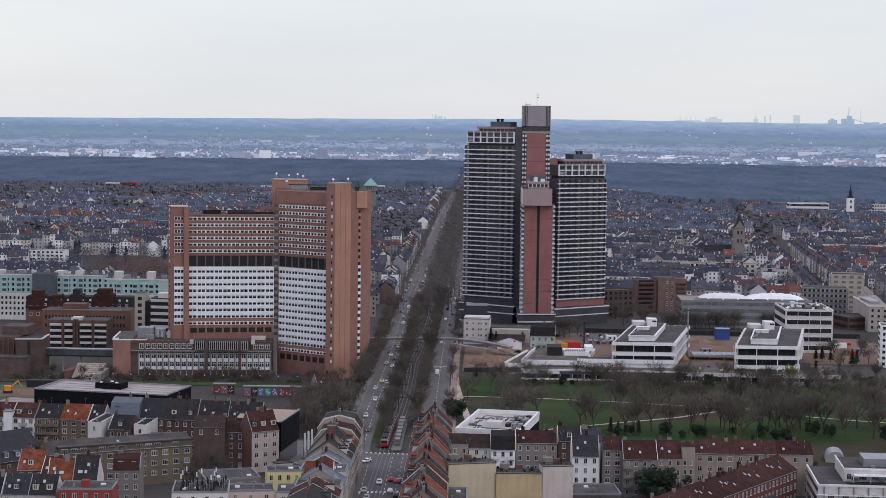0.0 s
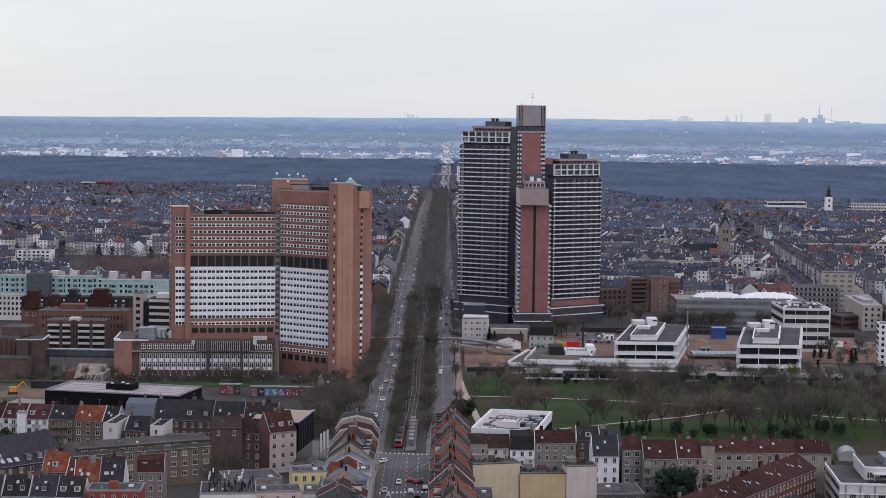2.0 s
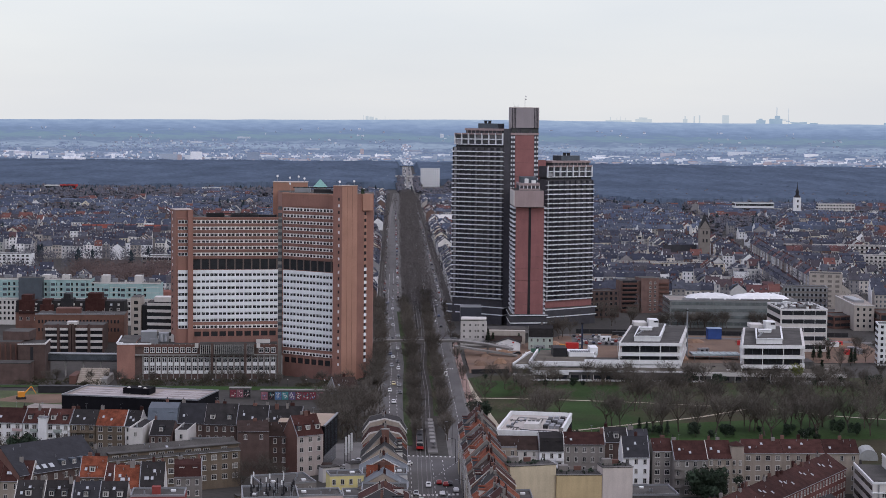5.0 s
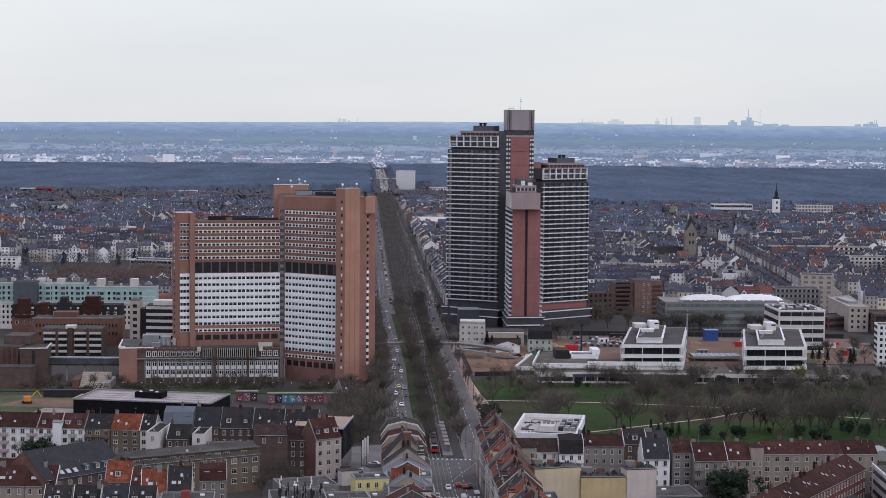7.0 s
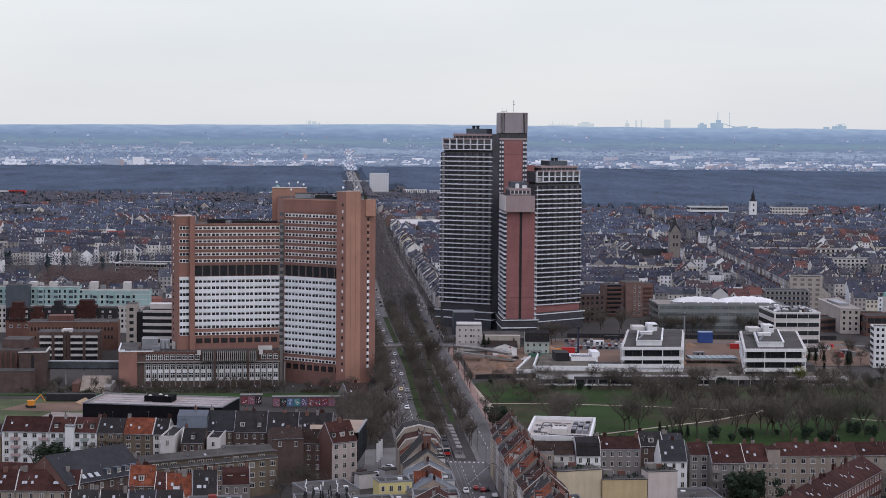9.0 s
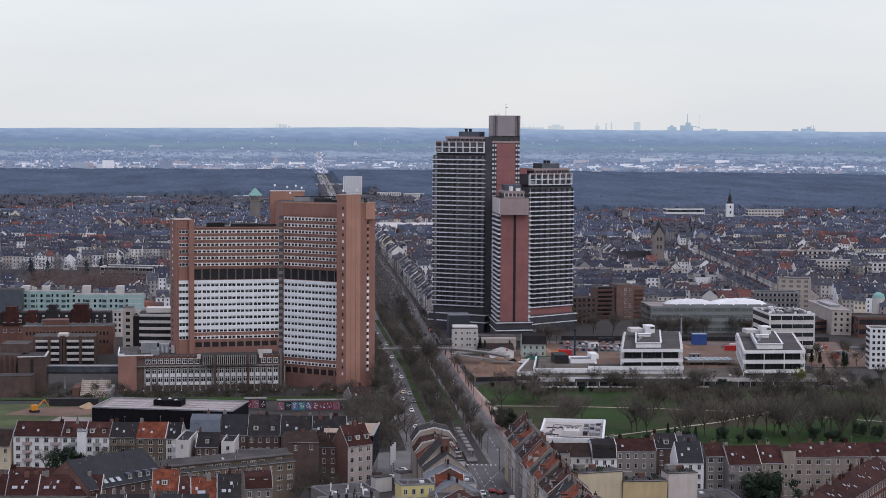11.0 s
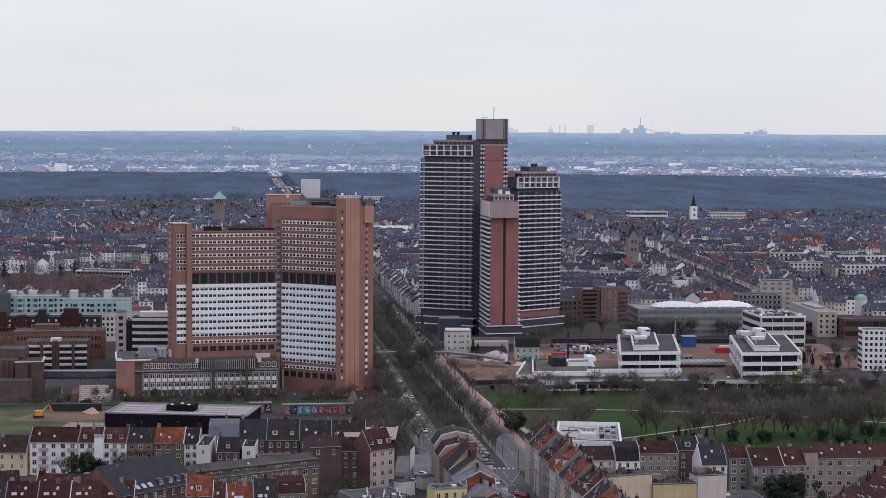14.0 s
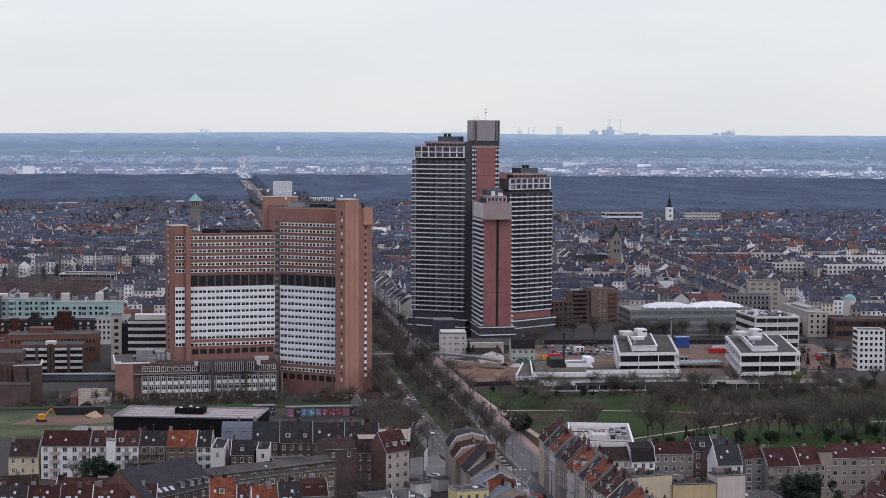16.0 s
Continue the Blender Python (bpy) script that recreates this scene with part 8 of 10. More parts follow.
# glazed office with littered roof
go = banded("glass_office", "white and black glazed office with cluttered roof", 204.5, 985, 0, 26, 36, 23.4, 5, OFFWHITE, WHITE, cols=4)
for k in range(46):
    r3 = random.Random(k)
    a, b = r3.uniform(1, 23), r3.uniform(2, 32)
    part("roof_clutter", MB().box(a, a + r3.uniform(0.6, 2.6), b, b + r3.uniform(0.6, 3.4), 23.62, 23.8 + r3.uniform(0.2, 1.2)), r3.choice((WHITE, OFFWHITE, METAL, METAL, TILER, WHITE)), go)
# grey atrium block with white cushion roof
at_b = banded("atrium_block", "long grey glazed block with a white cushion roof", 161, 1100, -1, 79, 34, 16.4, 4, mat("grey_green_glass_wall", (0.2, 0.215, 0.215), 0.3, 0, 0.15, 0.1, 1), mat("grey_glass_band", (0.2, 0.205, 0.21), 0.4, 0, 0.1, 0.2, 2), "office block", GRAVEL, cols=18, glaze=mat("pale_green_glass", (0.12, 0.14, 0.14), 0.15, 0, 0.4, 0.15, 1.5, 0, 0, 0, 0.5))
for x0, x1, zt in ((12, 42, 2.6), (40, 76, 2.9)):
    mb = MB()
    n1, n2 = 13, 7
    for i in range(n1 + 1):
        for j in range(n2 + 1):
            u, v = i / n1, j / n2
            zz = 16.9 + zt * (1 - abs(2 * u - 1) ** 2.6) * (1 - abs(2 * v - 1) ** 2.4) * (0.92 + 0.08 * math.cos(i * math.pi)) + (0.9 if 0 < j < n2 and 0 < i < n1 else 0)
            mb.v.append((x0 + (x1 - x0) * u, 6 + 18 * v, zz))
    mb.f = [(j + i * (n2 + 1), j + (i + 1) * (n2 + 1), j + 1 + (i + 1) * (n2 + 1), j + 1 + i * (n2 + 1)) for i in range(n1) for j in range(n2)]
    mb.m = [0] * len(mb.f)
    part("cushion_roof", mb, WHITE, at_b, "bulging white membrane cushion")
for k in range(8):
    part("roof_rail", MB().box(8 + k * 9, 16 + k * 9, 3.2, 3.4, 16.9, 17.8), METAL, at_b)
# flats and schools to the east
FLATBR = mat("pale_brown_brick", (0.155, 0.098, 0.086), 0.9, 0, 0.2, 0.3, 4, 0.1, 0.1, 0.15)
ba = thing("brick_flats", pose(141.5, 1183, 0, 0, 0, 8), "dark brown brick flats with recessed balconies", "flats")
part("body", MB().box(0, 13, 0, 14, 0, 21, 0, 1), [FLATBR, FELT], ba)
part("body_tall", MB().box(13, 25, -2, 14, 0, 23, 0, 1), [FLATBR, FELT], ba)
part("body_rear", MB().box(25, 33, 1, 14, 0, 22, 0, 1), [FLATBR, FELT], ba)
for k in range(7):
    part("balcony", MB().box(0.5, 11, -1.2, -0.02, 1.4 + k * 2.9, 2.4 + k * 2.9), BRICK, ba)
    part("balcony", MB().box(25.4, 32.6, -0.2, 0.98, 1.4 + k * 2.9, 2.4 + k * 2.9), BRICK, ba)
    for xx in (19.2, 22.5):
        window(ba, xx, -2, 1.8 + k * 2.9, 1.3, 1.5)
    part("pane", MB().box(0.8, 10.6, -0.06, -0.004, 2.6 + k * 2.9, 4.0 + k * 2.9), PANE, ba)
banded("tower_annex", "low dark red apartment block beside the tower", 116, 1148, 20, 22, 14, 17, 5, DBRICK, DBRICK, "flats", cols=6)
SAND = mat("sand_render", (0.38, 0.345, 0.31), 0.9, 0, 0.12, 0.15, 3, 0, 0, 0.15)
bg = banded("beige_block", "tall beige block with few small windows", 275, 1221, -12, 22, 18, 23.5, 7, SAND, SAND, "flats", cols=4, glaze=mat("sand_blind", (0.16, 0.145, 0.135), 0.6))
bsc = thing("beige_school", pose(0, 0, 0), "beige school block with small punched windows", "school")
part("body", MB().prism([(272.3, 1089.3), (283.8, 1086.2), (293.1, 1165), (275.5, 1150.9)], 0, 15.4, 0, 1), [SAND, GRAVEL], bsc)
part("roof_edge", MB().prism([(272.1, 1089.0), (283.9, 1085.9), (284.0, 1086.5), (272.2, 1089.6)], 15.4, 15.9).prism([(272.1, 1089.6), (272.7, 1089.6), (275.9, 1150.6), (275.3, 1150.6)], 15.4, 15.9), OFFWHITE, bsc)
part("roof_plant", MB().box(277, 283, 1108, 1136, 15.4, 16.8), METAL, bsc)
for k in range(4):
    for i in range(9):
        part("window", MB().box(0, 1.5, -0.05, 0.0, 0, 1.6), PANE, bsc, "", pose(272.55 + (i + 0.4) * 0.335, 1092 + i * 6.4, 2.2 + k * 3.4, 0, 0, -87))
    for i in range(3):
        part("window", MB().box(0, 1.3, -0.05, 0.0, 0, 1.6), PANE, bsc, "", pose(273.9 + i * 3.5, 1088.8 - i * 0.94, 2.2 + k * 3.4, 0, 0, -15))
banded("brick_wing", "low red brick wing", 262, 1098, 20, 26, 20, 7.5, 2, BRICK, BRICK, "school", cols=6)
rb_ = banded("brick_school", "long red brick school with arched windows", 284, 1074, -3, 70, 22, 12, 2, BRICK, BRICK, "school", cols=16)
dome = thing("green_dome", pose(322, 1150, 0), "pale turret with a green copper dome", "dome")
part("drum", MB().tube((0, 0, 0), (0, 0, 17.5), 4.2, 4.0, 12), OFFWHITE, dome)
part("cap", MB().tube((0, 0, 17.5), (0, 0, 19.6), 4.2, 3.4, 12).tube((0, 0, 19.6), (0, 0, 21), 3.4, 1.2, 12), mat("copper_green", (0.19, 0.36, 0.33), 0.7, 0, 0.15, 0.3, 2), dome)
banded("white_flats", "slim white block of flats with dark windows", 244, 930, -8, 14.5, 12, 21.6, 7, WHITE, WHITE, "flats", cols=5)
banded("grey_terrace_block", "grey stepped block with glazed roof terraces", 250, 1190, -6, 30, 16, 17, 5, GREY, METAL, "flats", cols=10)
banded("white_flats_row", "long white block of flats with set-back upper floor", 352, 1545, -8, 90, 14, 13, 4, OFFWHITE, OFFWHITE, "flats", cols=24)
banded("grey_flats_row", "long grey-white flats with stair towers", 350, 1640, -4, 90, 14, 15, 4, GREY, OFFWHITE, "flats", cols=20)
banded("cream_flats_row", "long cream and white flats under slate", 172, 1472, -8, 90, 12, 11, 3, CREAM, OFFWHITE, "flats", SLATE, cols=22)

# beside the tower: small white office, dark cube, sheds
wo = thing("white_corner_house", pose(28.8, 1004, 0, 0, 0, -4), "plain white corner house with small dark windows", "house")
part("wall", MB().box(0, 14.4, 0, 15, 0, 13.9), OFFWHITE, wo)
part("roof", MB().box(-0.2, 14.6, -0.2, 15.2, 13.9, 14.2), FELT, wo)
for k in range(4):
    for i, xx in enumerate((2.0, 5.4, 8.4, 9.9, 12.6)):
        window(wo, xx, 0, 1.0 + 3.3 * k, 1.1, 1.3)
        if i < 4:
            window(wo, 0, 1.8 + i * 3.6, 1.0 + 3.3 * k, 1.1, 1.3, -90)
part("attic", MB().box(0.2, 14.2, 0.2, 12, 14.2, 15.0), OFFWHITE, wo)
dc = thing("car_park", pose(22, 1020, 0), "concrete car park deck with a dark stair block", "car park")
part("deck", MB().prism([(1, 0), (7, 0), (8, 20), (60, 12), (60, 40), (2, 44)], 3.6, 4.4, 0, 1), [CONC, FELT], dc)
part("wall", MB().prism([(1.6, 0.6), (6.6, 0.6), (7.6, 20.6), (59, 12.8), (59, 39), (2.4, 43)], 0, 3.58), DCONC, dc)
part("stair_block", MB().box(8.2, 20.2, 20, 34, 4.4, 17.6), mat("navy_sheet", (0.035, 0.04, 0.055), 0.5, 0, 0.15, 0.3, 2), dc)
part("stair_roof", MB().box(8, 20.4, 19.8, 34.2, 17.6, 17.9), METAL, dc)
for i in range(12):
    part("railing_post", MB().box(1.0, 1.15, i * 3.6, 0.12 + i * 3.6, 4.4, 5.5), METAL, dc)
part("railing", MB().box(0.95, 1.2, 0, 43, 5.4, 5.55), METAL, dc)
bs = thing("market_hall", pose(43.6, 1011, 0, 0, 0, -3), "low pale blank-walled market with dark roof", "shop")
part("wall", MB().box(0, 22, 0, 20, 0, 7.6), SAND, bs)
part("roof", MB().box(-0.2, 22.2, 6, 20, 7.6, 8.0), FELT, bs)
part("lean_to_roof", MB().along([(-12, 3.0), (0, 4.6), (0, 4.9), (-12, 3.3)], 0, 20), TILEB, bs)
part("lean_to_wall", MB().box(0.4, 19.6, -11.6, -0.02, 0, 3.0), GREY, bs)
shd = thing("shed", pose(47.5, 982, 0, 0, 0, -4), "white gabled shed with dark roof", "shed")
part("wall", MB().along([(0, 0), (8, 0), (8, 4), (4, 4), (0, 4)], 0, 13.2), WHITE, shd)
g2 = MB()
part("gable", MB().prism([(0, 0), (13.2, 0), (13.2, 0.2), (0, 0.2)], 4, 4.3), WHITE, shd)
g2.face([(0, -0.05, 4.3), (13.2, -0.05, 4.3), (6.6, -0.05, 6.4)])
part("gable_front", g2, WHITE, shd)
rf2 = MB()
rf2.face([(-0.3, -0.3, 4.2), (6.6, -0.3, 6.6), (6.6, 8.2, 6.6), (-0.3, 8.2, 4.2)])
rf2.face([(6.6, -0.3, 6.6), (13.5, -0.3, 4.2), (13.5, 8.2, 4.2), (6.6, 8.2, 6.6)])
part("roof", rf2, SLATE, shd)
part("sign_disc", MB().tube((9.4, -0.15, 4.6), (9.4, -0.08, 4.6), 0.55, 0.55, 10), RED, shd)
house(65.6, 986, -4, 13.4, 11, 7.2, 13.0, mat("pale_green_render", (0.38, 0.44, 0.4), 0.85, 0, 0.1, 0.2, 2, 0, 0, 0.1), SLATE, "pale green house with steep black mansard", 4, 2, dormers=3, chim=1, seed=120, kind="mansard", cope=())
# footbridge
fb = thing("footbridge", pose(0, 0, 0), "long slender concrete footbridge over the avenue", "footbridge")
pts = [(-62, 962, 6.2), (-23, 969, 6.6), (2, 972.5, 6.9), (26, 973, 6.6), (42, 965, 5.8), (54, 955, 4.6)]
for (x0, y0, z0), (x1, y1, z1) in zip(pts, pts[1:]):
    L = math.dist((x0, y0), (x1, y1))
    mb = MB().along([(-1.7, -0.9), (1.7, -0.9), (2.0, 0.0), (2.0, 0.3), (-2.0, 0.3), (-2.0, 0.0)], 0, L + 0.3)
    sp = part("span", mb, CONC, fb, "", pose(x0, y0, z0, 0, -math.degrees(math.atan2(z1 - z0, L)), math.degrees(math.atan2(y1 - y0, x1 - x0))))
    for yy in (-1.95, 1.85):
        part("railing", MB().box(0, L, yy, yy + 0.1, 1.2, 1.32).box(0, L, yy + 0.02, yy + 0.06, 0.7, 0.76), METAL, sp)
for x, y in ((-40, 966), (-14.5, 970.4), (11, 972.8), (26.5, 972.6), (42, 965)):
    part("pier", MB().box(x - 0.5, x + 0.5, y - 0.4, y + 0.4, -3, 5.8), CONC, fb)
part("ramp", MB().along([(-1.6, 0), (1.6, 0), (1.6, 0.9), (-1.6, 0.9)], 0, 34), CONC, fb, "", pose(24, 962, 4.4, 0, 7, -10))
# building site: heaps, stacks of material, vans
sr = random.Random(61)
SPOIL = mat("spoil", (0.24, 0.15, 0.1), 0.95, 0, 0.3, 0.3, 2, 0.3, 0.2)
for k in range(46):
    x, y = sr.uniform(34, 255), sr.uniform(940, 1050)
    if x < 60:
        y = sr.uniform(900, 975)
    if 96 < x < 142 and y < 975 or 160 < x < 240 and y < 1024 or 60 < x < 98 and y < 945 or 36 < x < 75 and 985 < y:
        continue
    if k % 3 == 0:
        hp = thing("spoil_heap", pose(x, y, 0.1, 0, 0, sr.uniform(0, 90)), "low heap of reddish dug earth", "heap", "spoil heaps")
        w, d, h = sr.uniform(4, 10), sr.uniform(3, 6), sr.uniform(1.2, 3.2)
        mb = MB()
        ringv = [(w * math.cos(a * 0.785) * sr.uniform(0.8, 1.1), d * math.sin(a * 0.785) * sr.uniform(0.8, 1.1), -0.2) for a in range(8)]
        crest = [(px * 0.35 + sr.uniform(-0.4, 0.4), py * 0.3, h * sr.uniform(0.85, 1.05)) for px, py, _ in ringv]
        mb.v = ringv + crest
        mb.f = [(i, (i + 1) % 8, 8 + (i + 1) % 8, 8 + i) for i in range(8)] + [tuple(range(8, 16))]
        mb.m = [0] * 9
        part("earth", mb, SPOIL, hp)
    elif k % 3 == 1:
        st_ = thing("material_stack", pose(x, y, 0.1, 0, 0, sr.choice((0, 20, 80))), "stack of building material on the site", "stack", "material stacks")
        mt_ = sr.choice((METAL, OFFWHITE, ORANGE, CONC, TILER, BLUE))
        for j in range(3):
            part("bundle", MB().box(0, sr.uniform(2, 5), j * 1.5, j * 1.5 + 1.2, 0, sr.uniform(0.6, 1.8)), mt_, st_)
    else:
        cb = thing("site_cabin", pose(x, y, 0.1, 0, 0, sr.choice((0, 12, 90))), "small steel site cabin with a dark window", "cabin", "site cabins")
        part("body", MB().box(0, 6, 0, 2.5, 0, 2.7), sr.choice((WHITE, METAL, OFFWHITE, BLUE, RED)), cb)
        part("pane", MB().box(1, 2.6, -0.05, -0.004, 1, 2), PANE, cb)
        part("door", MB().box(4, 5, -0.05, -0.004, 0.1, 2.1), DARK, cb)
# building site: rig, containers, cabins
rig = thing("drill_rig", pose(95, 985, 0), "tall dark drilling rig on red crawler", "drill rig")
part("mast", MB().box(-0.45, 0.45, -0.45, 0.45, 1, 14.5), mat("navy_paint", (0.02, 0.03, 0.06), 0.5), rig)
part("mast_head", MB().box(-0.7, 0.7, -0.7, 0.7, 14.5, 15.6), DARK, rig)
part("cab", MB().box(-9, -2, -2, 2, 1.2, 4.2), RED, rig)
part("engine", MB().box(-12.5, -9.1, -2, 2, 1.2, 3.4), ORANGE, rig)
for yy in (-2.6, 1.6):
    part("track", MB().box(-12, 0, yy, yy + 1, 0, 1.2), DARK, rig)
bc = thing("site_tower_cabin", pose(174, 1039, 0), "blue stacked site cabin", "cabin")
part("body", MB().box(0, 8, 0, 6, 0, 6.2), BLUE, bc)
part("roof", MB().box(-0.2, 8.2, -0.2, 6.2, 6.2, 6.5), mat("pale_blue_sheet", (0.2, 0.28, 0.42), 0.6), bc)
for i, (x, y, w, c, lb) in enumerate(((186, 1012, 14, RED, "red site container"), (192, 1022, 18, WHITE, "white site container"), (212, 1020, 14, METAL, "grey site container"), (214, 1030, 9, WHITE, "white site container"), (226, 1024, 8, RED, "red site container"), (232, 1024, 9, GREENP, "green site container"),
                                     (200, 1002, 6, DARK, "dark site container"), (236, 1006, 7, WHITE, "white site container"), (205, 1035, 12, OFFWHITE, "pale site cabin"), (120, 1050, 9, DARK, "dark tarpaulin heap"))):
    ct = thing("site_container", pose(x, y, 0, 0, 0, (i * 37) % 20 - 10), lb + " standing on the building site", "container", "site containers")
    part("box", MB().box(0, w, 0, 2.6, 0.1, 2.9), c, ct)
    part("skid", MB().box(0.2, w - 0.2, 0.2, 2.4, 0, 0.1), DARK, ct)
    part("door", MB().box(w - 0.02, w + 0.05, 0.2, 2.4, 0.3, 2.7), METAL, ct)
    for k in range(int(w / 1.5)):
        part("rib", MB().box(0.4 + k * 1.5, 0.55 + k * 1.5, -0.06, 0.0, 0.2, 2.8), c, ct)
gp = thing("greenhouse_roof", pose(150, 948, 0), "flat glazed roof structure on the site", "canopy")
part("deck", MB().box(0, 26, 0, 12, 2.2, 3.0), mat("pale_green_sheet", (0.3, 0.36, 0.37), 0.5, 0, 0.2, 0.3, 2), gp)
for i in range(9):
    part("rafter", MB().box(i * 3.1, i * 3.1 + 0.3, 0, 12, 3.0, 3.3), METAL, gp)
for i in range(8):
    part("leg", MB().box(1 + (i % 4) * 7.8, 1.3 + (i % 4) * 7.8, 0.4 + 11 * (i // 4), 0.7 + 11 * (i // 4), 0, 2.2), METAL, gp)
r4 = random.Random(44)
for k in range(16):
    x, y = r4.uniform(34, 56), r4.uniform(915, 975)
    if k > 5:
        x, y = r4.uniform(120, 250), r4.uniform(985, 1055)
    hp = MB()
    b = [(math.cos(i * 1.047) * r4.uniform(2, 5), math.sin(i * 1.047) * r4.uniform(2, 5)) for i in range(6)]
    k0 = len(hp.v)
    hp.v += [(px, py, 0) for px, py in b] + [(px * 0.4, py * 0.4, r4.uniform(1.0, 1.9)) for px, py in b]
    hp.f += [(i, (i + 1) % 6, 6 + (i + 1) % 6, 6 + i) for i in range(6)] + [tuple(range(6, 12))]
    hp.m += [0] * 7
    tagged(part("spoil_mound", hp, EARTH, None, "heap of dug brown earth on the building site", pose(x, y, 0.12)), category="heap", group="earth heaps")
fence = thing("site_fence", pose(0, 0, 0), "dark hoarding around the building site", "fence")
for i in range(22):
    part("panel", MB().box(0, 2.9, -0.05, 0.05, 0.1, 2.3), DARK, fence, "", pose(30 + i * 1.25, 889.5 + i * 0.2, 0, 0, 0, 8) if i < 14 else pose(29.3 - 0.02 * i, 892 + (i - 14) * 7, 0, 0, 0, 90))
for i in range(40):
    part("panel", MB().box(0, 3.9, -0.05, 0.05, 0.1, 2.6), DARK, fence, "", pose(100 + i * 4, 1066 - i * 0.3, 0, 0, 0, -4))

green_fence = thing("green_hoarding", pose(66, 972, 0, 0, 0, -4), "green sheeted hoarding beside the site entrance", "fence")
for i in range(7):
    part("panel", MB().box(i * 2.6, i * 2.6 + 2.5, -0.05, 0.05, 0.1, 2.6), GREENP, green_fence)
    part("post", MB().box(i * 2.6 - 0.05, i * 2.6 + 0.05, 0.06, 0.16, 0, 2.7), METAL, green_fence)

# ---------------------------------------------------------------- west of the courts
wb1 = thing("brick_office", pose(0, 0, 0), "dark brown brick offices with vertical ribs", "office block")
part("main", MB().prism([(-240, 902), (-194.6, 899), (-193, 925), (-240, 928)], -6, 13.2, 0, 1), [DBRICK, FELT], wb1)
part("front", MB().prism([(-194.4, 893.6), (-181.4, 895.2), (-182.6, 915), (-195.4, 913.5)], -6, 12.6, 0, 1), [DBRICK, FELT], wb1)
part("coping", MB().prism([(-194.7, 893.2), (-181.1, 894.9), (-181.2, 895.5), (-194.7, 893.8)], 12.6, 13.1), OFFWHITE, wb1)
part("coping", MB().prism([(-182.0, 895.3), (-181.2, 895.3), (-182.2, 915), (-183, 915)], 12.6, 13.1), OFFWHITE, wb1)
part("slit", MB().box(-188.6, -187.2, 894.1, 894.5, -6, 11.6), DARK, wb1)
part("tower", MB().prism([(-205, 908), (-192, 907), (-191, 922), (-204, 923)], 13.2, 17.5, 0, 1), [DBRICK, FELT], wb1)
for i in range(16):
    part("rib", MB().box(-236 + i * 2.6, -235.2 + i * 2.6, 0, 0.6, -5, 12.4), BRICK, wb1, "", pose(0, 900.5 - i * 0.17, 0))
sb = thing("skybridge", pose(-182, 906, 0, 0, 0, -2), "dark glazed skybridge with a pale roof edge", "bridge")
part("tube", MB().box(0, 35, 0, 3.4, 3.6, 6.4), PANEL, sb)
part("roof", MB().box(-0.2, 35.2, -0.3, 3.7, 6.4, 6.9), METAL, sb)
part("floor", MB().box(-0.2, 35.2, -0.2, 3.6, 2.9, 3.58), DARK, sb)
for i in range(3):
    part("column", MB().box(8 + i * 9, 8.7 + i * 9, 1.2, 2.0, -6, 2.9), CONC, sb)
stp = thing("stairway", pose(-165, 876, zg(-165, 880)), "broad pale stone steps between the offices", "steps")
for i in range(9):
    part("step", MB().box(2 - i * 0.15, 14 + i * 0.1, i * 2.6, i * 2.6 + 3, 0, 0.5 + i * 0.62), mat("pale_stone", (0.33, 0.29, 0.25), 0.9) if i == 0 else bpy.data.materials["pale_stone"], stp)
part("cheek_wall", MB().box(14.2, 17, 0, 22, 0, 3.4), CONC, stp)
part("cheek_wall", MB().box(-2, 1.2, 4, 22, 0, 4.2), BRICK, stp)
bb = thing("balcony_office", pose(-199.4, 982, 0, 0, 0, 0), "brown office with stacked pale balconies", "office block")
part("body", MB().box(0, 33, 0, 16, -4, 12.6, 0, 1), [DBRICK, FELT], bb)
for i, x in enumerate((1.5, 9.5, 18, 26)):
    for k in range(4):
        w = 6.4 if i != 1 else 4.4
        part("balcony", MB().box(x, x + w, -1.2, -0.02, 9.6 - 3.3 * k, 10.8 - 3.3 * k), OFFWHITE, bb)
        part("pane", MB().box(x + 0.2, x + w - 0.2, -0.08, -0.01, 7.6 - 3.3 * k, 9.5 - 3.3 * k), PANE, bb)
for x in (8, 14.6, 16, 24.7):
    part("pier", MB().box(x, x + 1.1, -1.6, -0.02, -4, 13.2), DBRICK, bb)
part("portal", MB().box(13.2, 18.6, -0.6, 6, 12.6, 14.2), OFFWHITE, bb)
rbk = thing("brick_slab", pose(-208, 1006, 0, 0, 0, 2), "long brown brick slab with rows of small windows", "office block")
part("body", MB().box(0, 49, 0, 18, -4, 15.4, 0, 1), [mat("brown_brick", (0.15, 0.082, 0.062), 0.9, 0, 0.2, 0.3, 4), FELT], rbk)
part("edge", MB().box(-0.2, 44, -0.2, 0.3, 15.4, 16.0), METAL, rbk)
part("roof_house", MB().box(11, 24, 3, 12, 15.4, 18.6), BRICK, rbk)
for z in (10.6, 6.0):
    p = MB()
    for i in range(24):
        p.box(1.6 + i * 1.9, 2.5 + i * 1.9, -0.08, -0.004, z, z + 1.9)
    part("panes", p, PANE, rbk, kind="stuff")
mb_ = thing("mansard_block", pose(-226, 1040, 0), "red brick block with black mansard roofs", "flats")
part("wall", MB().box(0, 62, 0, 16, -3, 13), BRICK, mb_)
part("mansard", MB().along([(-0.6, 13), (16.6, 13), (14, 19.5), (2.5, 19.5)], 0, 62), SLATE, mb_)
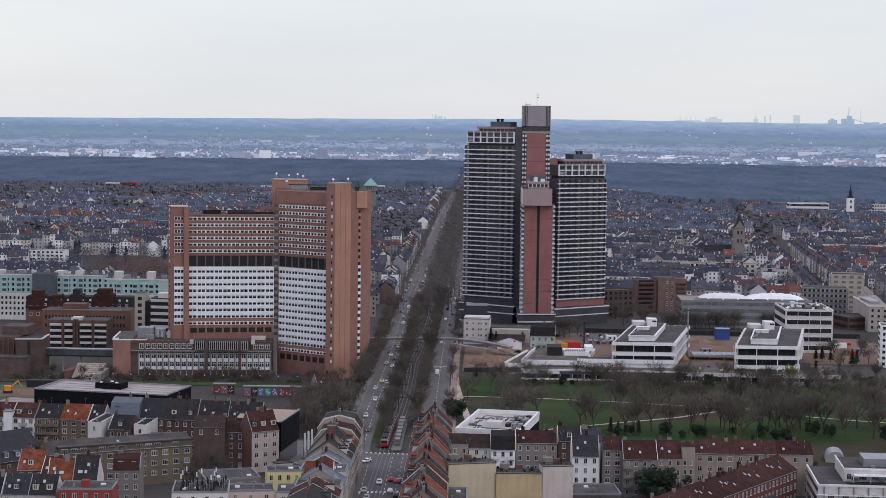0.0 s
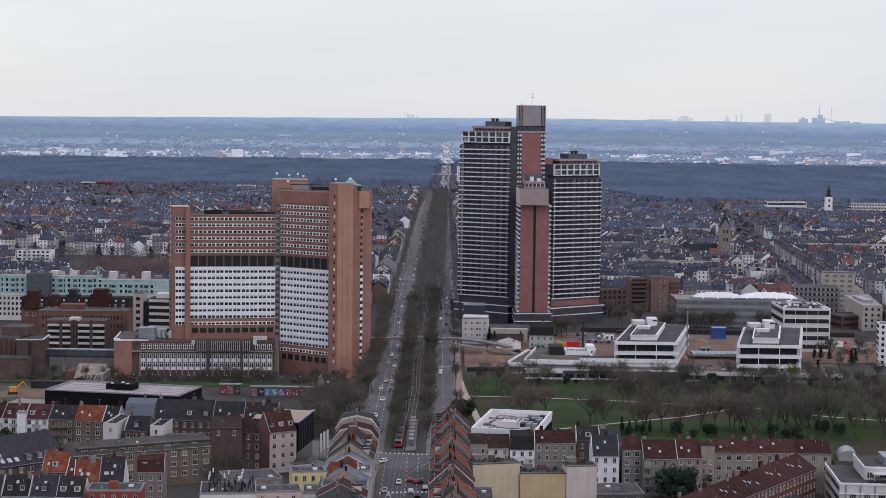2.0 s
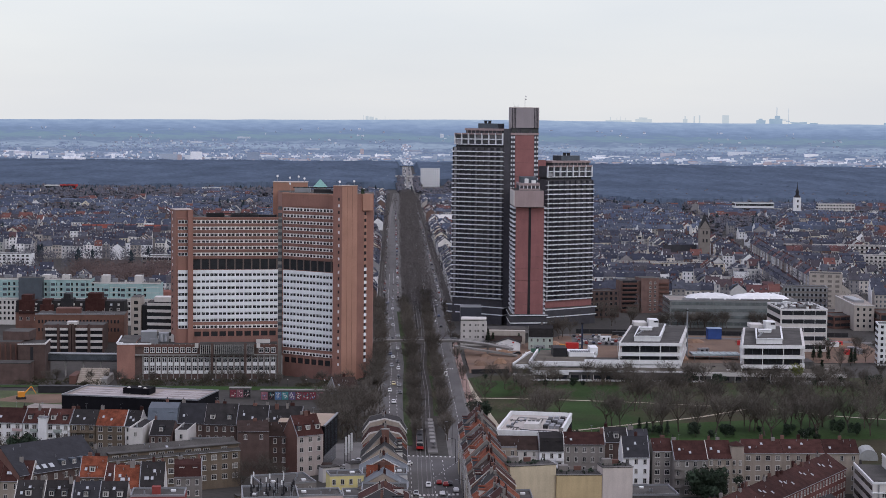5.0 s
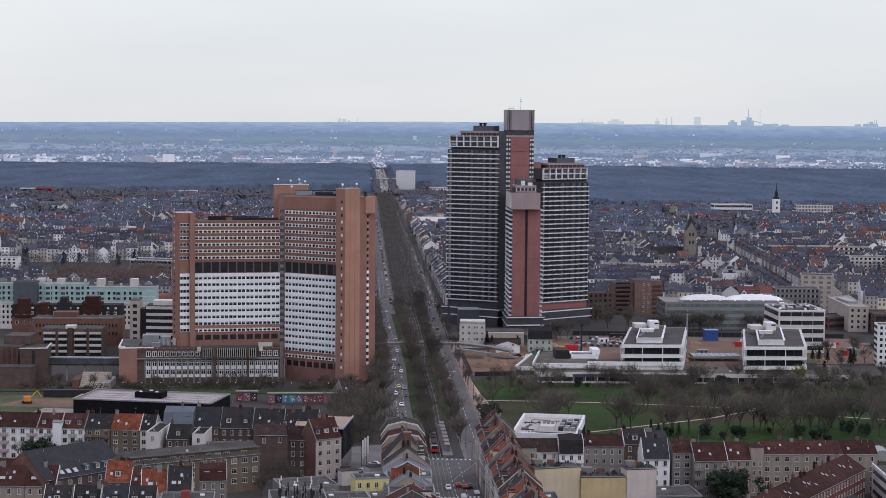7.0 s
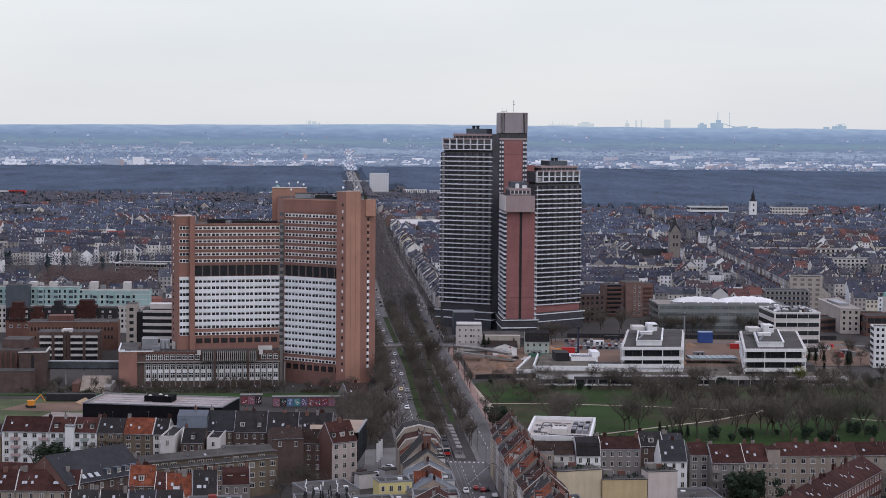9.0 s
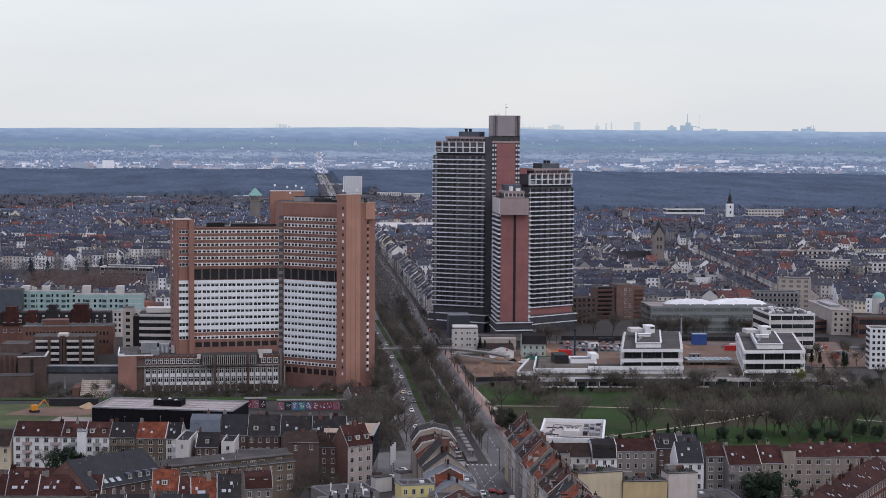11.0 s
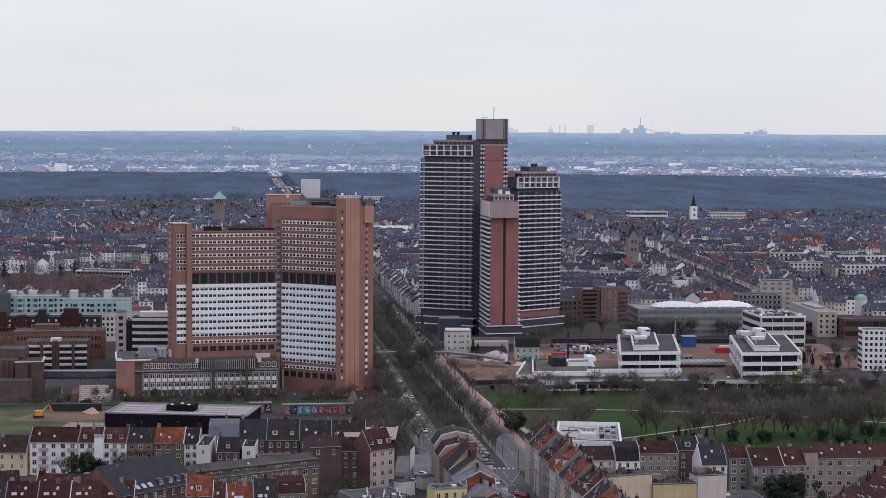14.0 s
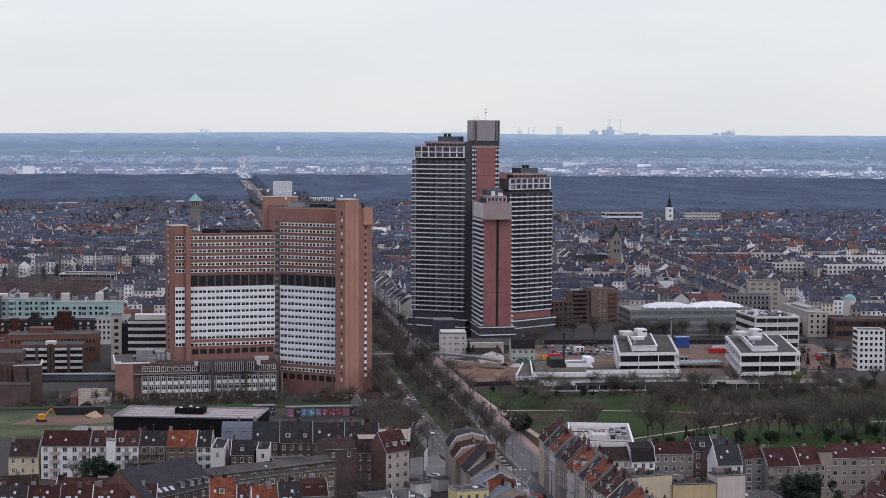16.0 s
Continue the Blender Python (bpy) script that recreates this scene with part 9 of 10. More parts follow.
for x0, w, h in ((2, 9, 23), (26, 7, 24), (40, 11, 24.2), (14, 8, 20.5)):
    part("gable_bay", MB().box(x0, x0 + w, -0.4, 9, 12, h - 3).box(x0 + 1.5, x0 + w - 1.5, 0, 8, h - 3, h), TILER if x0 != 26 else DARK, mb_)
for i in range(14):
    window(mb_, 3 + i * 4.3, -0.35 if (3 + i * 4.3) < 0 else 0, 8.5, 1.8, 1.8)
    window(mb_, 3 + i * 4.3, -0.3, 14.2, 1.6, 1.6)
    part("roof_window", MB().box(2.4 + i * 4.3, 3.6 + i * 4.3, 1.15, 1.9, 17.0, 18.2), OFFWHITE if i % 3 else DORMER, mb_)
mt = thing("mint_flats", pose(-262, 1095, 0, 0, 0, -1), "long mint-green office block over white lower floors", "office block")
part("lower", MB().box(0, 116, -4, 16, -2, 16, 0, 1), [OFFWHITE, GRAVEL], mt)
part("upper", MB().box(0, 70, 0, 14, 16, 27.4, 0, 1), [MINT, FELT], mt)
part("upper_east", MB().box(70, 112, 1, 14, 16, 25.4, 0, 1), [MINT, FELT], mt)
for z in (17.2, 20.4, 23.6):
    p = MB()
    for i in range(33):
        if z > 23 and i > 22:
            continue
        y0 = 0 if i < 22 else 1
        p.box(1.4 + i * 3.15, 2.7 + i * 3.15, y0 - 0.06, y0 - 0.004, z, z + 1.7)
    part("panes", p, PANE, mt, kind="stuff")
for z in (3, 6.2, 9.4, 12.6):
    p = MB()
    for i in range(46):
        p.box(1 + i * 2.5, 2.2 + i * 2.5, -4.08, -4.005, z, z + 1.7)
    part("panes", p, PANE, mt, kind="stuff")
for x in (3, 40, 52, 76, 96):
    part("roof_house", MB().box(x, x + 4.5, 4, 11, 25.4, 29.6), OFFWHITE, mt)
for x in (8, 17, 46, 55, 64, 78, 88, 98):
    y0 = 0 if x < 70 else 1
    bay = part("bay", MB().box(x, x + 3.4, y0 - 1.6, y0 - 0.004, 15.9, 26.2 if x < 70 else 24.4), MINT, mt)
    for z in (17.2, 20.4, 23.6 if x < 70 else 20.4):
        part("bay_pane", MB().box(x + 0.5, x + 2.9, y0 - 1.66, y0 - 1.604, z, z + 1.6), PANEL, bay)
part("cornice", MB().box(-0.3, 70.2, -0.35, 0.0, 26.9, 27.7).box(70.2, 112.3, 0.65, 1.0, 24.9, 25.7).box(-0.3, 116.2, -4.4, -4.0, 15.4, 16.3), OFFWHITE, mt)
for z in (19.3, 22.5):
    part("string_course", MB().box(0, 70, -0.1, -0.004, z, z + 0.3).box(70.02, 112, 0.9, 0.996, z, z + 0.3), OFFWHITE, mt)
for k in range(24):
    x = 2 + (k * 7.3) % 108
    part("roof_unit", MB().box(x, x + 1.2 + k % 3, 5 + k % 5, 6.5 + k % 5, 25.4 if x > 70 else 27.4, 26.6 + (k % 4) * 0.4 + (0 if x > 70 else 2)), METAL if k % 3 else OFFWHITE, mt)
part("grey_tower", MB().box(28, 42, -6, 3, 0, 28.6, 0, 1), [ZINC, FELT], mt, "grey metal stair block")
so = thing("striped_office", pose(-153.5, 985, 0), "modern office with white bands and dark glazing", "office block")
part("slab", MB().box(1.5, 7, 0, 14, -2, 27.5, 0, 1), [SAND, FELT], so)
for k in range(7):
    part("slab_window", MB().box(3.2, 5.4, -0.06, -0.004, 2.2 + k * 3.6, 4.0 + k * 3.6), PANE, so)
cur = [(10.5, 0), (20, -1.2), (30, -1.4), (38, -0.4), (38, 14), (10.5, 14)]
part("glass_body", MB().prism(cur, -2, 25, 0, 1), [PANE, FELT], so)
part("link", MB().box(7, 10.6, 2, 12, -2, 23), DARK, so)
for k in range(7):
    part("white_band", MB().prism([(x - 0.1, y - 0.4) for x, y in cur[:4]] + [(38.2, 14.2), (10.2, 14.2)], 1.5 + k * 3.6, 3.0 + k * 3.6), OFFWHITE, so)
    part("strip", MB().box(1.4, 1.496, 1, 13, 2 + k * 3.6, 3.8 + k * 3.6), PANE, so)
part("roof_ring", MB().box(14, 34, 2, 11, 25, 27.5), OFFWHITE, so)
banded("grey_school", "grey school block with white roof edge behind bare trees", -214, 1480, -14, 46, 22, 12, 3, GREY, WHITE, "school", cols=14)
banded("white_works", "low white works hall with saw roof", -190, 1165, -6, 40, 26, 10, 2, OFFWHITE, WHITE, "factory", GRAVEL, cols=10)
banded("low_factory", "long low factory under a pale sheet roof", 39, 2100, 0, 90, 140, 9, 1, OFFWHITE, OFFWHITE, "factory", OFFWHITE, cols=12)
# wall, kiosks and painted containers on the green strip
pcols = [mat("spray_wine", (0.16, 0.035, 0.05), 0.8), mat("spray_teal", (0.05, 0.2, 0.22), 0.7), mat("spray_pink", (0.24, 0.1, 0.13), 0.7), OFFWHITE, mat("spray_violet", (0.1, 0.08, 0.17), 0.7), DARK, mat("spray_blue", (0.08, 0.16, 0.3), 0.7)]
for px, py, length, label in ((-68, 800, 34.5, "long low wall covered with colourful spray paint"), (-82.4, 806, 9.6, "short low wall covered with wine-red spray paint")):
    pc = thing("painted_wall", pose(px, py, 0, 0, 0, 1), label, "wall", "painted walls")
    part("wall", MB().box(0, length, 0, 3, 0, 4.6), DCONC, pc)
    part("coping", MB().box(-0.2, length + 0.2, -0.2, 3.2, 4.6, 4.9), CONC, pc)
    for i in range(int(length / 3.1)):
        r5 = random.Random(i + 3 + int(length))
        x = 0.3 + i * 3.08
        pn_ = part("mural_panel", MB().box(x, x + 2.85, -0.06, -0.004, 0.5, 4.0), pcols[(0, 0, 2, 5, 6, 1, 4, 0)[(i + int(length)) % 8]], pc)
        for tone in range(3):
            mb = MB()
            for j in range(7):
                cx, cz, w = x + r5.uniform(0.4, 2.4), r5.uniform(1.0, 3.5), r5.uniform(0.1, 0.34)
                mb.face([(cx + math.cos(a * 0.9) * w * r5.uniform(0.4, 1.0), -0.068 - 0.004 * (j + 7 * tone), cz + math.sin(a * 0.9) * w * 1.3 * r5.uniform(0.5, 1.0)) for a in range(7)])
            part("spray_patch", mb, pcols[r5.choice(((3, 0, 2), (3, 5, 0), (1, 3, 6))[tone])], pn_)
dg_ = thing("digger", pose(-174, 800, 0.2, 0, 0, 20), "yellow digger in the work yard", "digger")
part("cab", MB().box(-1.4, 1.4, -1.3, 1.3, 1.0, 3.2), ORANGE, dg_)
part("arm", MB().tube((1.2, 0, 2.2), (4.5, 0, 5.4), 0.3, 0.25, 5).tube((4.5, 0, 5.4), (6.5, 0, 2.2), 0.25, 0.2, 5), ORANGE, dg_)
for yy in (-1.6, 0.9):
    part("track", MB().box(-2, 2, yy, yy + 0.7, 0, 1.0), DARK, dg_)
ycont = thing("yard_container", pose(-170, 818, 0.2), "long dark container in the work yard", "container")
part("box", MB().box(0, 22, 0, 3, 0, 3.2), DARK, ycont)
part("door", MB().box(22, 22.06, 0.3, 2.7, 0.2, 3.0), METAL, ycont)
sand = thing("sand_heap", pose(-152, 812, 0.1), "heap of pale yellow sand in the work yard", "heap")
part("heap", MB().tube((0, 0, 0), (0.3, 0, 1.9), 4.2, 1.4, 11).tube((0.3, 0, 1.9), (0.4, 0, 2.6), 1.4, 0.3, 11), mat("yellow_sand", (0.36, 0.26, 0.17), 0.95, 0, 0.2, 0.5, 3, 0.2), sand)
for k in range(5):
    hut = thing("yard_block", pose(-300 + k * 24, 880 + 8 * (k % 2), -4), "brown brick yard building", "shed", "yard buildings")
    part("wall", MB().box(0, 18, 0, 10, -2, 8 + k % 3), DBRICK, hut)
    part("roof", MB().box(-0.2, 18.2, -0.2, 10.2, 8 + k % 3, 8.4 + k % 3), FELT, hut)

# ---------------------------------------------------------------- landmarks farther out
ch = thing("church", pose(262, 1566, 0), "old stone church with a pointed slate spire", "church")
part("tower", MB().box(-4.6, 4.6, -4.6, 4.6, 0, 34), mat("sandstone", (0.2, 0.18, 0.165), 0.9, 0, 0.15, 0.3, 2), ch)
sp2 = MB()
for a, b in (((-4.8, -4.8), (4.8, -4.8)), ((4.8, -4.8), (4.8, 4.8)), ((4.8, 4.8), (-4.8, 4.8)), ((-4.8, 4.8), (-4.8, -4.8))):
    sp2.face([(*a, 34), (*b, 34), (0, 0, 47)])
part("spire", sp2, BLUESL, ch)
g3 = MB()
g3.face([(-4.6, -4.75, 34), (4.6, -4.75, 34), (0, -4.75, 41)])
part("gable", g3, bpy.data.materials["sandstone"], ch)
for x in (-2, 1):
    for z in (22, 29):
        part("louvre", MB().box(x, x + 1.4, -4.7, -4.61, z, z + 3), DARK, ch)
part("nave", MB().along([(2, 0), (16, 0), (16, 9), (9, 19), (2, 9)], -34, -5), BLUESL, ch, "grey slate nave roof")
part("transept", MB().prism([(-22, -6), (-12, -6), (-12, 3), (-22, 3)], 0, 10).prism([(-22, -6), (-12, -6), (-17, -5.9)], 10, 10.1), bpy.data.materials["sandstone"], ch)
wc = thing("church", pose(507, 2295, 0), "white church tower with a dark onion lantern", "church")
part("tower", MB().box(-4.2, 4.2, -4.2, 4.2, 0, 32), WHITE, wc)
part("lantern", MB().tube((0, 0, 32), (0, 0, 35), 4.6, 3.0, 8).tube((0, 0, 35), (0, 0, 39.5), 2.2, 2.2, 8).tube((0, 0, 39.5), (0, 0, 43), 2.6, 1.0, 8).tube((0, 0, 43), (0, 0, 52), 0.7, 0.1, 8), BLUESL, wc)
part("aisle", MB().box(-22, 22, 4, 20, 0, 9), OFFWHITE, wc)
for z in (10, 19, 26):
    part("louvre", MB().box(-1, 1, -4.3, -4.21, z, z + 3.2), DARK, wc)
gt = thing("water_tower", pose(-103.5, 2352, 0), "stone tower with a green copper pyramid roof", "tower")
part("shaft", MB().box(-6.4, 6.4, -6.4, 6.4, 0, 37), GREY, gt)
part("gallery", MB().box(-7.6, 7.6, -7.6, 7.6, 31, 38), GREY, gt)
for k in range(4):
    part("window_slit", MB().box(-4.5 + k * 2.6, -3.5 + k * 2.6, -7.66, -7.61, 32.5, 36.5), DARK, gt)
sp3 = MB()
for a, b in (((-9, -9), (9, -9)), ((9, -9), (9, 9)), ((9, 9), (-9, 9)), ((-9, 9), (-9, -9))):
    sp3.face([(*a, 38), (*b, 38), (0, 0, 48)])
part("roof", sp3, bpy.data.materials["copper_green"], gt)
wslab = banded("white_tower_block", "white tower block of flats at the edge of the woods", 43, 3395, -4, 35, 18, 35, 11, WHITE, WHITE, "flats", cols=8, glaze=mat("pale_far_glass", (0.3, 0.32, 0.36), 0.3))
banded("flat_white_hall", "long white hall with red-brown lower wing", 455.5, 2440, 0, 53, 24, 18, 3, WHITE, WHITE, "hall", cols=20)
banded("brown_hall_wing", "red-brown lower wing of a hall", 469, 2424, 0, 36, 10, 9, 2, TILER, TILER, "hall", cols=14)
banded("long_white_flats", "long white flats with regular windows", 569, 2440, 0, 50, 14, 17.3, 4, OFFWHITE, OFFWHITE, "flats", cols=24)
banded("red_hall", "bright red and white hall", -549, 2950, 0, 26, 20, 15.2, 2, RED, RED, "hall", cols=6)
banded("white_hall_wing", "white wing of the red hall", -574, 2951, 0, 24.5, 18, 14.2, 2, OFFWHITE, WHITE, "hall", cols=6)
for i, (x, y, w, h) in enumerate(((-150, 3030, 30, 12), (95, 3130, 40, 14), (140, 3120, 34, 13), (-60, 3040, 36, 10), (260, 2990, 30, 12), (330, 3010, 26, 11), (-320, 2960, 30, 12), (40, 2480, 60, 9), (60, 2520, 70, 8))):
    banded("pale_block", "pale low block of flats among far trees", x, y, 2 * (i % 3), w, 14, h, 3, OFFWHITE, WHITE, "flats", cols=10)

for x, y, w, h, wm in ((430, 1490, 84, 14.5, OFFWHITE), (446, 1596, 96, 15, WHITE), (-352, 1500, 44, 11.5, WHITE)):
    banded("pale_flats", "long pale post-war block of flats", x, y, -3, w, 13, h, 4, wm, WHITE, "flats", SLATE, cols=int(w / 4))
REDT = mat("red_clay_roof", (0.2, 0.065, 0.052), 0.9, 0, 0.2, 0.3, 3, 0, 0.1, 0.1, 0.08)
for x, w in ((-332, 56), (-268, 50)):
    rr_ = thing("red_roof_row", pose(x, 1884, 0, 0, 0, 1), "row of flats under a long red tile roof", "flats", "red roofed flats")
    part("wall", MB().box(0, w, 0, 12, 0, 9.5), SAND, rr_)
    part("roof", MB().along([(-0.5, 9.5), (12.5, 9.5), (6, 14)], -0.3, w + 0.3), REDT, rr_)
    p = MB()
    for i in range(int(w / 3)):
        for z in (1.5, 4.4, 7.2):
            p.box(1 + i * 3, 2.4 + i * 3, -0.06, -0.004, z, z + 1.5)
    part("panes", p, PANE, rr_, kind="stuff")

# ---------------------------------------------------------------- vehicles and street furniture


def car_proto(paint, label, van=False):
    ob = thing("van" if van else "car", pose(0, 0, -80), label, "van" if van else "car", "vehicles on the avenue")
    L, H = (5.3, 2.2) if van else (4.4, 1.46)
    if van:
        prof = [(-L / 2, 0.35), (L / 2, 0.35), (L / 2, 1.1), (L / 2 - 0.9, 1.25), (L / 2 - 1.5, H), (-L / 2 + 0.05, H)]
    else:
        prof = [(-L / 2, 0.35), (L / 2, 0.35), (L / 2 + 0.02, 0.72), (L / 2 - 1.15, 0.92), (-L / 2 + 0.5, 0.98), (-L / 2, 0.85)]
    part("body", MB().along(prof, -0.9, 0.9), paint, ob)
    if not van:
        part("roof", MB().along([(L / 2 - 1.2, 0.93), (L / 2 - 1.95, H - 0.08), (L / 2 - 2.3, H), (-L / 2 + 0.9, H), (-L / 2 + 0.45, 0.98)], -0.72, 0.72), paint, ob)
    part("windscreen", MB().along([(L / 2 - 1.1, 0.98), (L / 2 - 1.06, 1.0), (L / 2 - 1.86, H - 0.06), (L / 2 - 1.92, H - 0.1)], -0.66, 0.66) if not van else MB().along([(L / 2 - 0.85, 1.3), (L / 2 - 0.8, 1.32), (L / 2 - 1.38, H - 0.12), (L / 2 - 1.45, H - 0.12)], -0.8, 0.8), PANE, ob)
    part("side_glass", MB().along([(L / 2 - 1.45, 1.02), (L / 2 - 2.0, H - 0.14), (-L / 2 + 1.0, H - 0.14), (-L / 2 + 0.7, 1.02)], -0.74, 0.74), PANE, ob) if not van else None
    for sx in (-0.92, 0.72):
        for sy in (-L / 2 + 0.8, L / 2 - 0.85):
            w = part("wheel", MB().tube((sx, sy, 0.32), (sx + 0.2, sy, 0.32), 0.32, 0.32, 10), TYRE, ob)

    part("headlights", MB().box(-0.75, -0.4, L / 2 - 0.02, L / 2 + 0.05, 0.55, 0.72).box(0.4, 0.75, L / 2 - 0.02, L / 2 + 0.05, 0.55, 0.72), LAMPW, ob, kind="stuff")
    return ob


PROTO = [car_proto(CWHITE, "white hatchback standing on the carriageway"), car_proto(CBLACK, "black saloon standing on the carriageway"), car_proto(CSILV, "silver estate car standing on the carriageway"), car_proto(CRED, "red hatchback standing on the carriageway"),
         car_proto(CBLUE, "dark blue car standing on the carriageway"), car_proto(CYEL, "cream taxi standing on the carriageway"), car_proto(CWHITE, "white delivery van parked beside the site", True)]


def car(k, x, y, rz=180.0, z=None):
    return copy_thing(PROTO[k], pose(x, y, (zg(x, y) + 0.215) if z is None else z, 0, 0, rz))


for k, x, y in ((0, -8.8, 1095), (1, -9.3, 1027), (2, -6.0, 1040), (0, -6.4, 981), (4, -10.4, 960), (0, -8.8, 946), (2, -9.6, 913), (1, -6.5, 930), (0, -6.2, 902), (1, -6.2, 872), (5, -8.6, 850), (0, -10.4, 827), (2, -6.0, 845), (1, -5.8, 822), (0, -8.6, 794), (2, -10.2, 1130), (1, -13, 1160), (0, -9, 1190), (4, -12.4, 1230), (2, -9, 1260), (0, -10, 750), (1, -7, 715)):
    car(k, x, y)
for k, x, y in ((2, 16.6, 1000), (1, 20.2, 1090), (0, 16.8, 1120), (4, 20.4, 1150), (1, 16.8, 1180), (2, 20.6, 1215), (6, 17, 880), (0, 21, 1250), (1, 17.2, 1290)):
    car(k, x, y, 0)
for k in range(16):
    car((0, 1, 2, 4, 1, 3)[k % 6], 25.2 + 0.02 * k, 1030 + k * 7.2, 0, 0.36)
for k, x, y, a in ((0, -3.6, 649, 150), (0, 3.2, 611, 180), (3, 7.0, 616, 0), (3, 9.2, 613, 0), (1, 10.6, 614, 0), (0, 12.4, 603, 0), (2, -1.2, 597, 180), (0, 7.6, 597, 0), (1, 9.8, 590, 0), (2, 0.4, 585, 180), (0, -22, 655, 70), (2, -24, 648, 60), (0, -27, 642, 60), (1, -20, 642, 70)):
    car(k, x, y, a, 0.215)
for k, x, y in ((6, 63, 958), (1, 58, 966), (0, 47, 1030), (2, 52, 1034), (1, 60, 1036), (0, 66, 1046), (2, 40, 1046), (4, 74, 1050), (0, 80, 1052)):
    car(k, x, y, 80, 4.42 if 1020 < y < 1040 and x < 70 else 0.15)
for k in range(14):
    car((2, 0, 1, 4)[k % 4], 268 + (k % 7) * 6, 1000 + (k // 7) * 14, 90, 0.05)
parked = MB()
pq = random.Random(23)
for k in range(330):
    x, y = pq.choice((-15.2, 24.6, 24.6, -5.2, 14.6)) + pq.uniform(-0.2, 0.2), pq.uniform(1225, 2500)
    z = zg(x, y) + 0.36
    parked.box(x - 0.88, x + 0.88, y - 2.2, y + 2.2, z, z + 0.75).box(x - 0.72, x + 0.72, y - 1.5, y + 1.1, z + 0.75, z + 1.25)
tagged(part("parked_cars", parked, palette("parked_car_paint", [(0.6, 0.6, 0.61), (0.03, 0.03, 0.035), (0.3, 0.31, 0.33), (0.08, 0.085, 0.1), (0.5, 0.5, 0.5), (0.04, 0.05, 0.09), (0.2, 0.04, 0.035)], 0.3, 0.05)), "parked cars lining the far avenue", "cars", kind="stuff")
setting("parking_ground", patch([(92, 1008), (150, 1004), (152, 1052), (96, 1056)], 0.17), ASPH, "asphalt car park behind the building site", "road")
lot = MB()
for row in range(4):
    for k in range(14):
        if pq.random() < 0.8:
            x, y, z = 97 + k * 3.6 + pq.uniform(-0.3, 0.3), 1013 + row * 11 - k * 0.25, 0.45
            lot.box(x - 0.9, x + 0.9, y - 2.2, y + 2.2, z, z + 0.75).box(x - 0.75, x + 0.75, y - 1.4, y + 1.2, z + 0.75, z + 1.3)
tagged(part("parked_cars", lot, bpy.data.materials["parked_car_paint"]), "rows of parked cars behind the building site", "cars", kind="stuff")
# tram and stop
tram = thing("tram", pose(1.3, 679, 0.3, 0, 0, -0.5), "red and white tram standing at the stop", "tram")
for i, y0 in enumerate((0, 29)):
    b = part("car_body", MB().box(-1.3, 1.3, y0, y0 + 27.5, 0.9, 3.0, 0, 1), [OFFWHITE, DCONC], tram)
    part("red_skirt", MB().box(-1.34, 1.34, y0 - 0.05, y0 + 27.55, 0.35, 1.3), RED, b)
    part("window_band", MB().box(-1.33, 1.33, y0 + 0.6, y0 + 27, 1.75, 2.65), PANE, b)
    part("front_mask", MB().box(-1.25, 1.25, y0 - 0.35, y0 - 0.03, 0.5, 1.5), RED, b)
    part("windscreen", MB().box(-1.15, 1.15, y0 - 0.3, y0 - 0.03, 1.55, 2.7), PANE, b)
    part("roof_pod", MB().box(-0.9, 0.9, y0 + 3, y0 + 11, 3.0, 3.5).box(-0.9, 0.9, y0 + 15, y0 + 24, 3.0, 3.45), DARK, b)
    part("pantograph", MB().tube((0, y0 + 13, 3.0), (0, y0 + 14.4, 4.6), 0.06, 0.06, 4).box(-0.8, 0.8, y0 + 14.3, y0 + 14.5, 4.55, 4.65), DARK, b)
setting("platform", MB().box(4.2, 8.0, 672, 742, 0.1, 0.75), PAVE, "paved tram platform", "platform")
for k in range(7):
    sh3 = thing("shelter", pose(6.2, 682 + k * 8.2, 0.75), "glazed tram stop shelter with a pale roof", "shelter", "tram shelters")
    part("roof", MB().box(-1.0, 1.0, -2.6, 2.6, 2.5, 2.66), CONC, sh3)
    part("back_pane", MB().box(0.85, 0.9, -2.4, 2.4, 0.2, 2.4), PANEL, sh3)
    for yy in (-2.4, 2.3):
        part("post", MB().box(0.8, 0.92, yy, yy + 0.1, 0, 2.5), METAL, sh3)


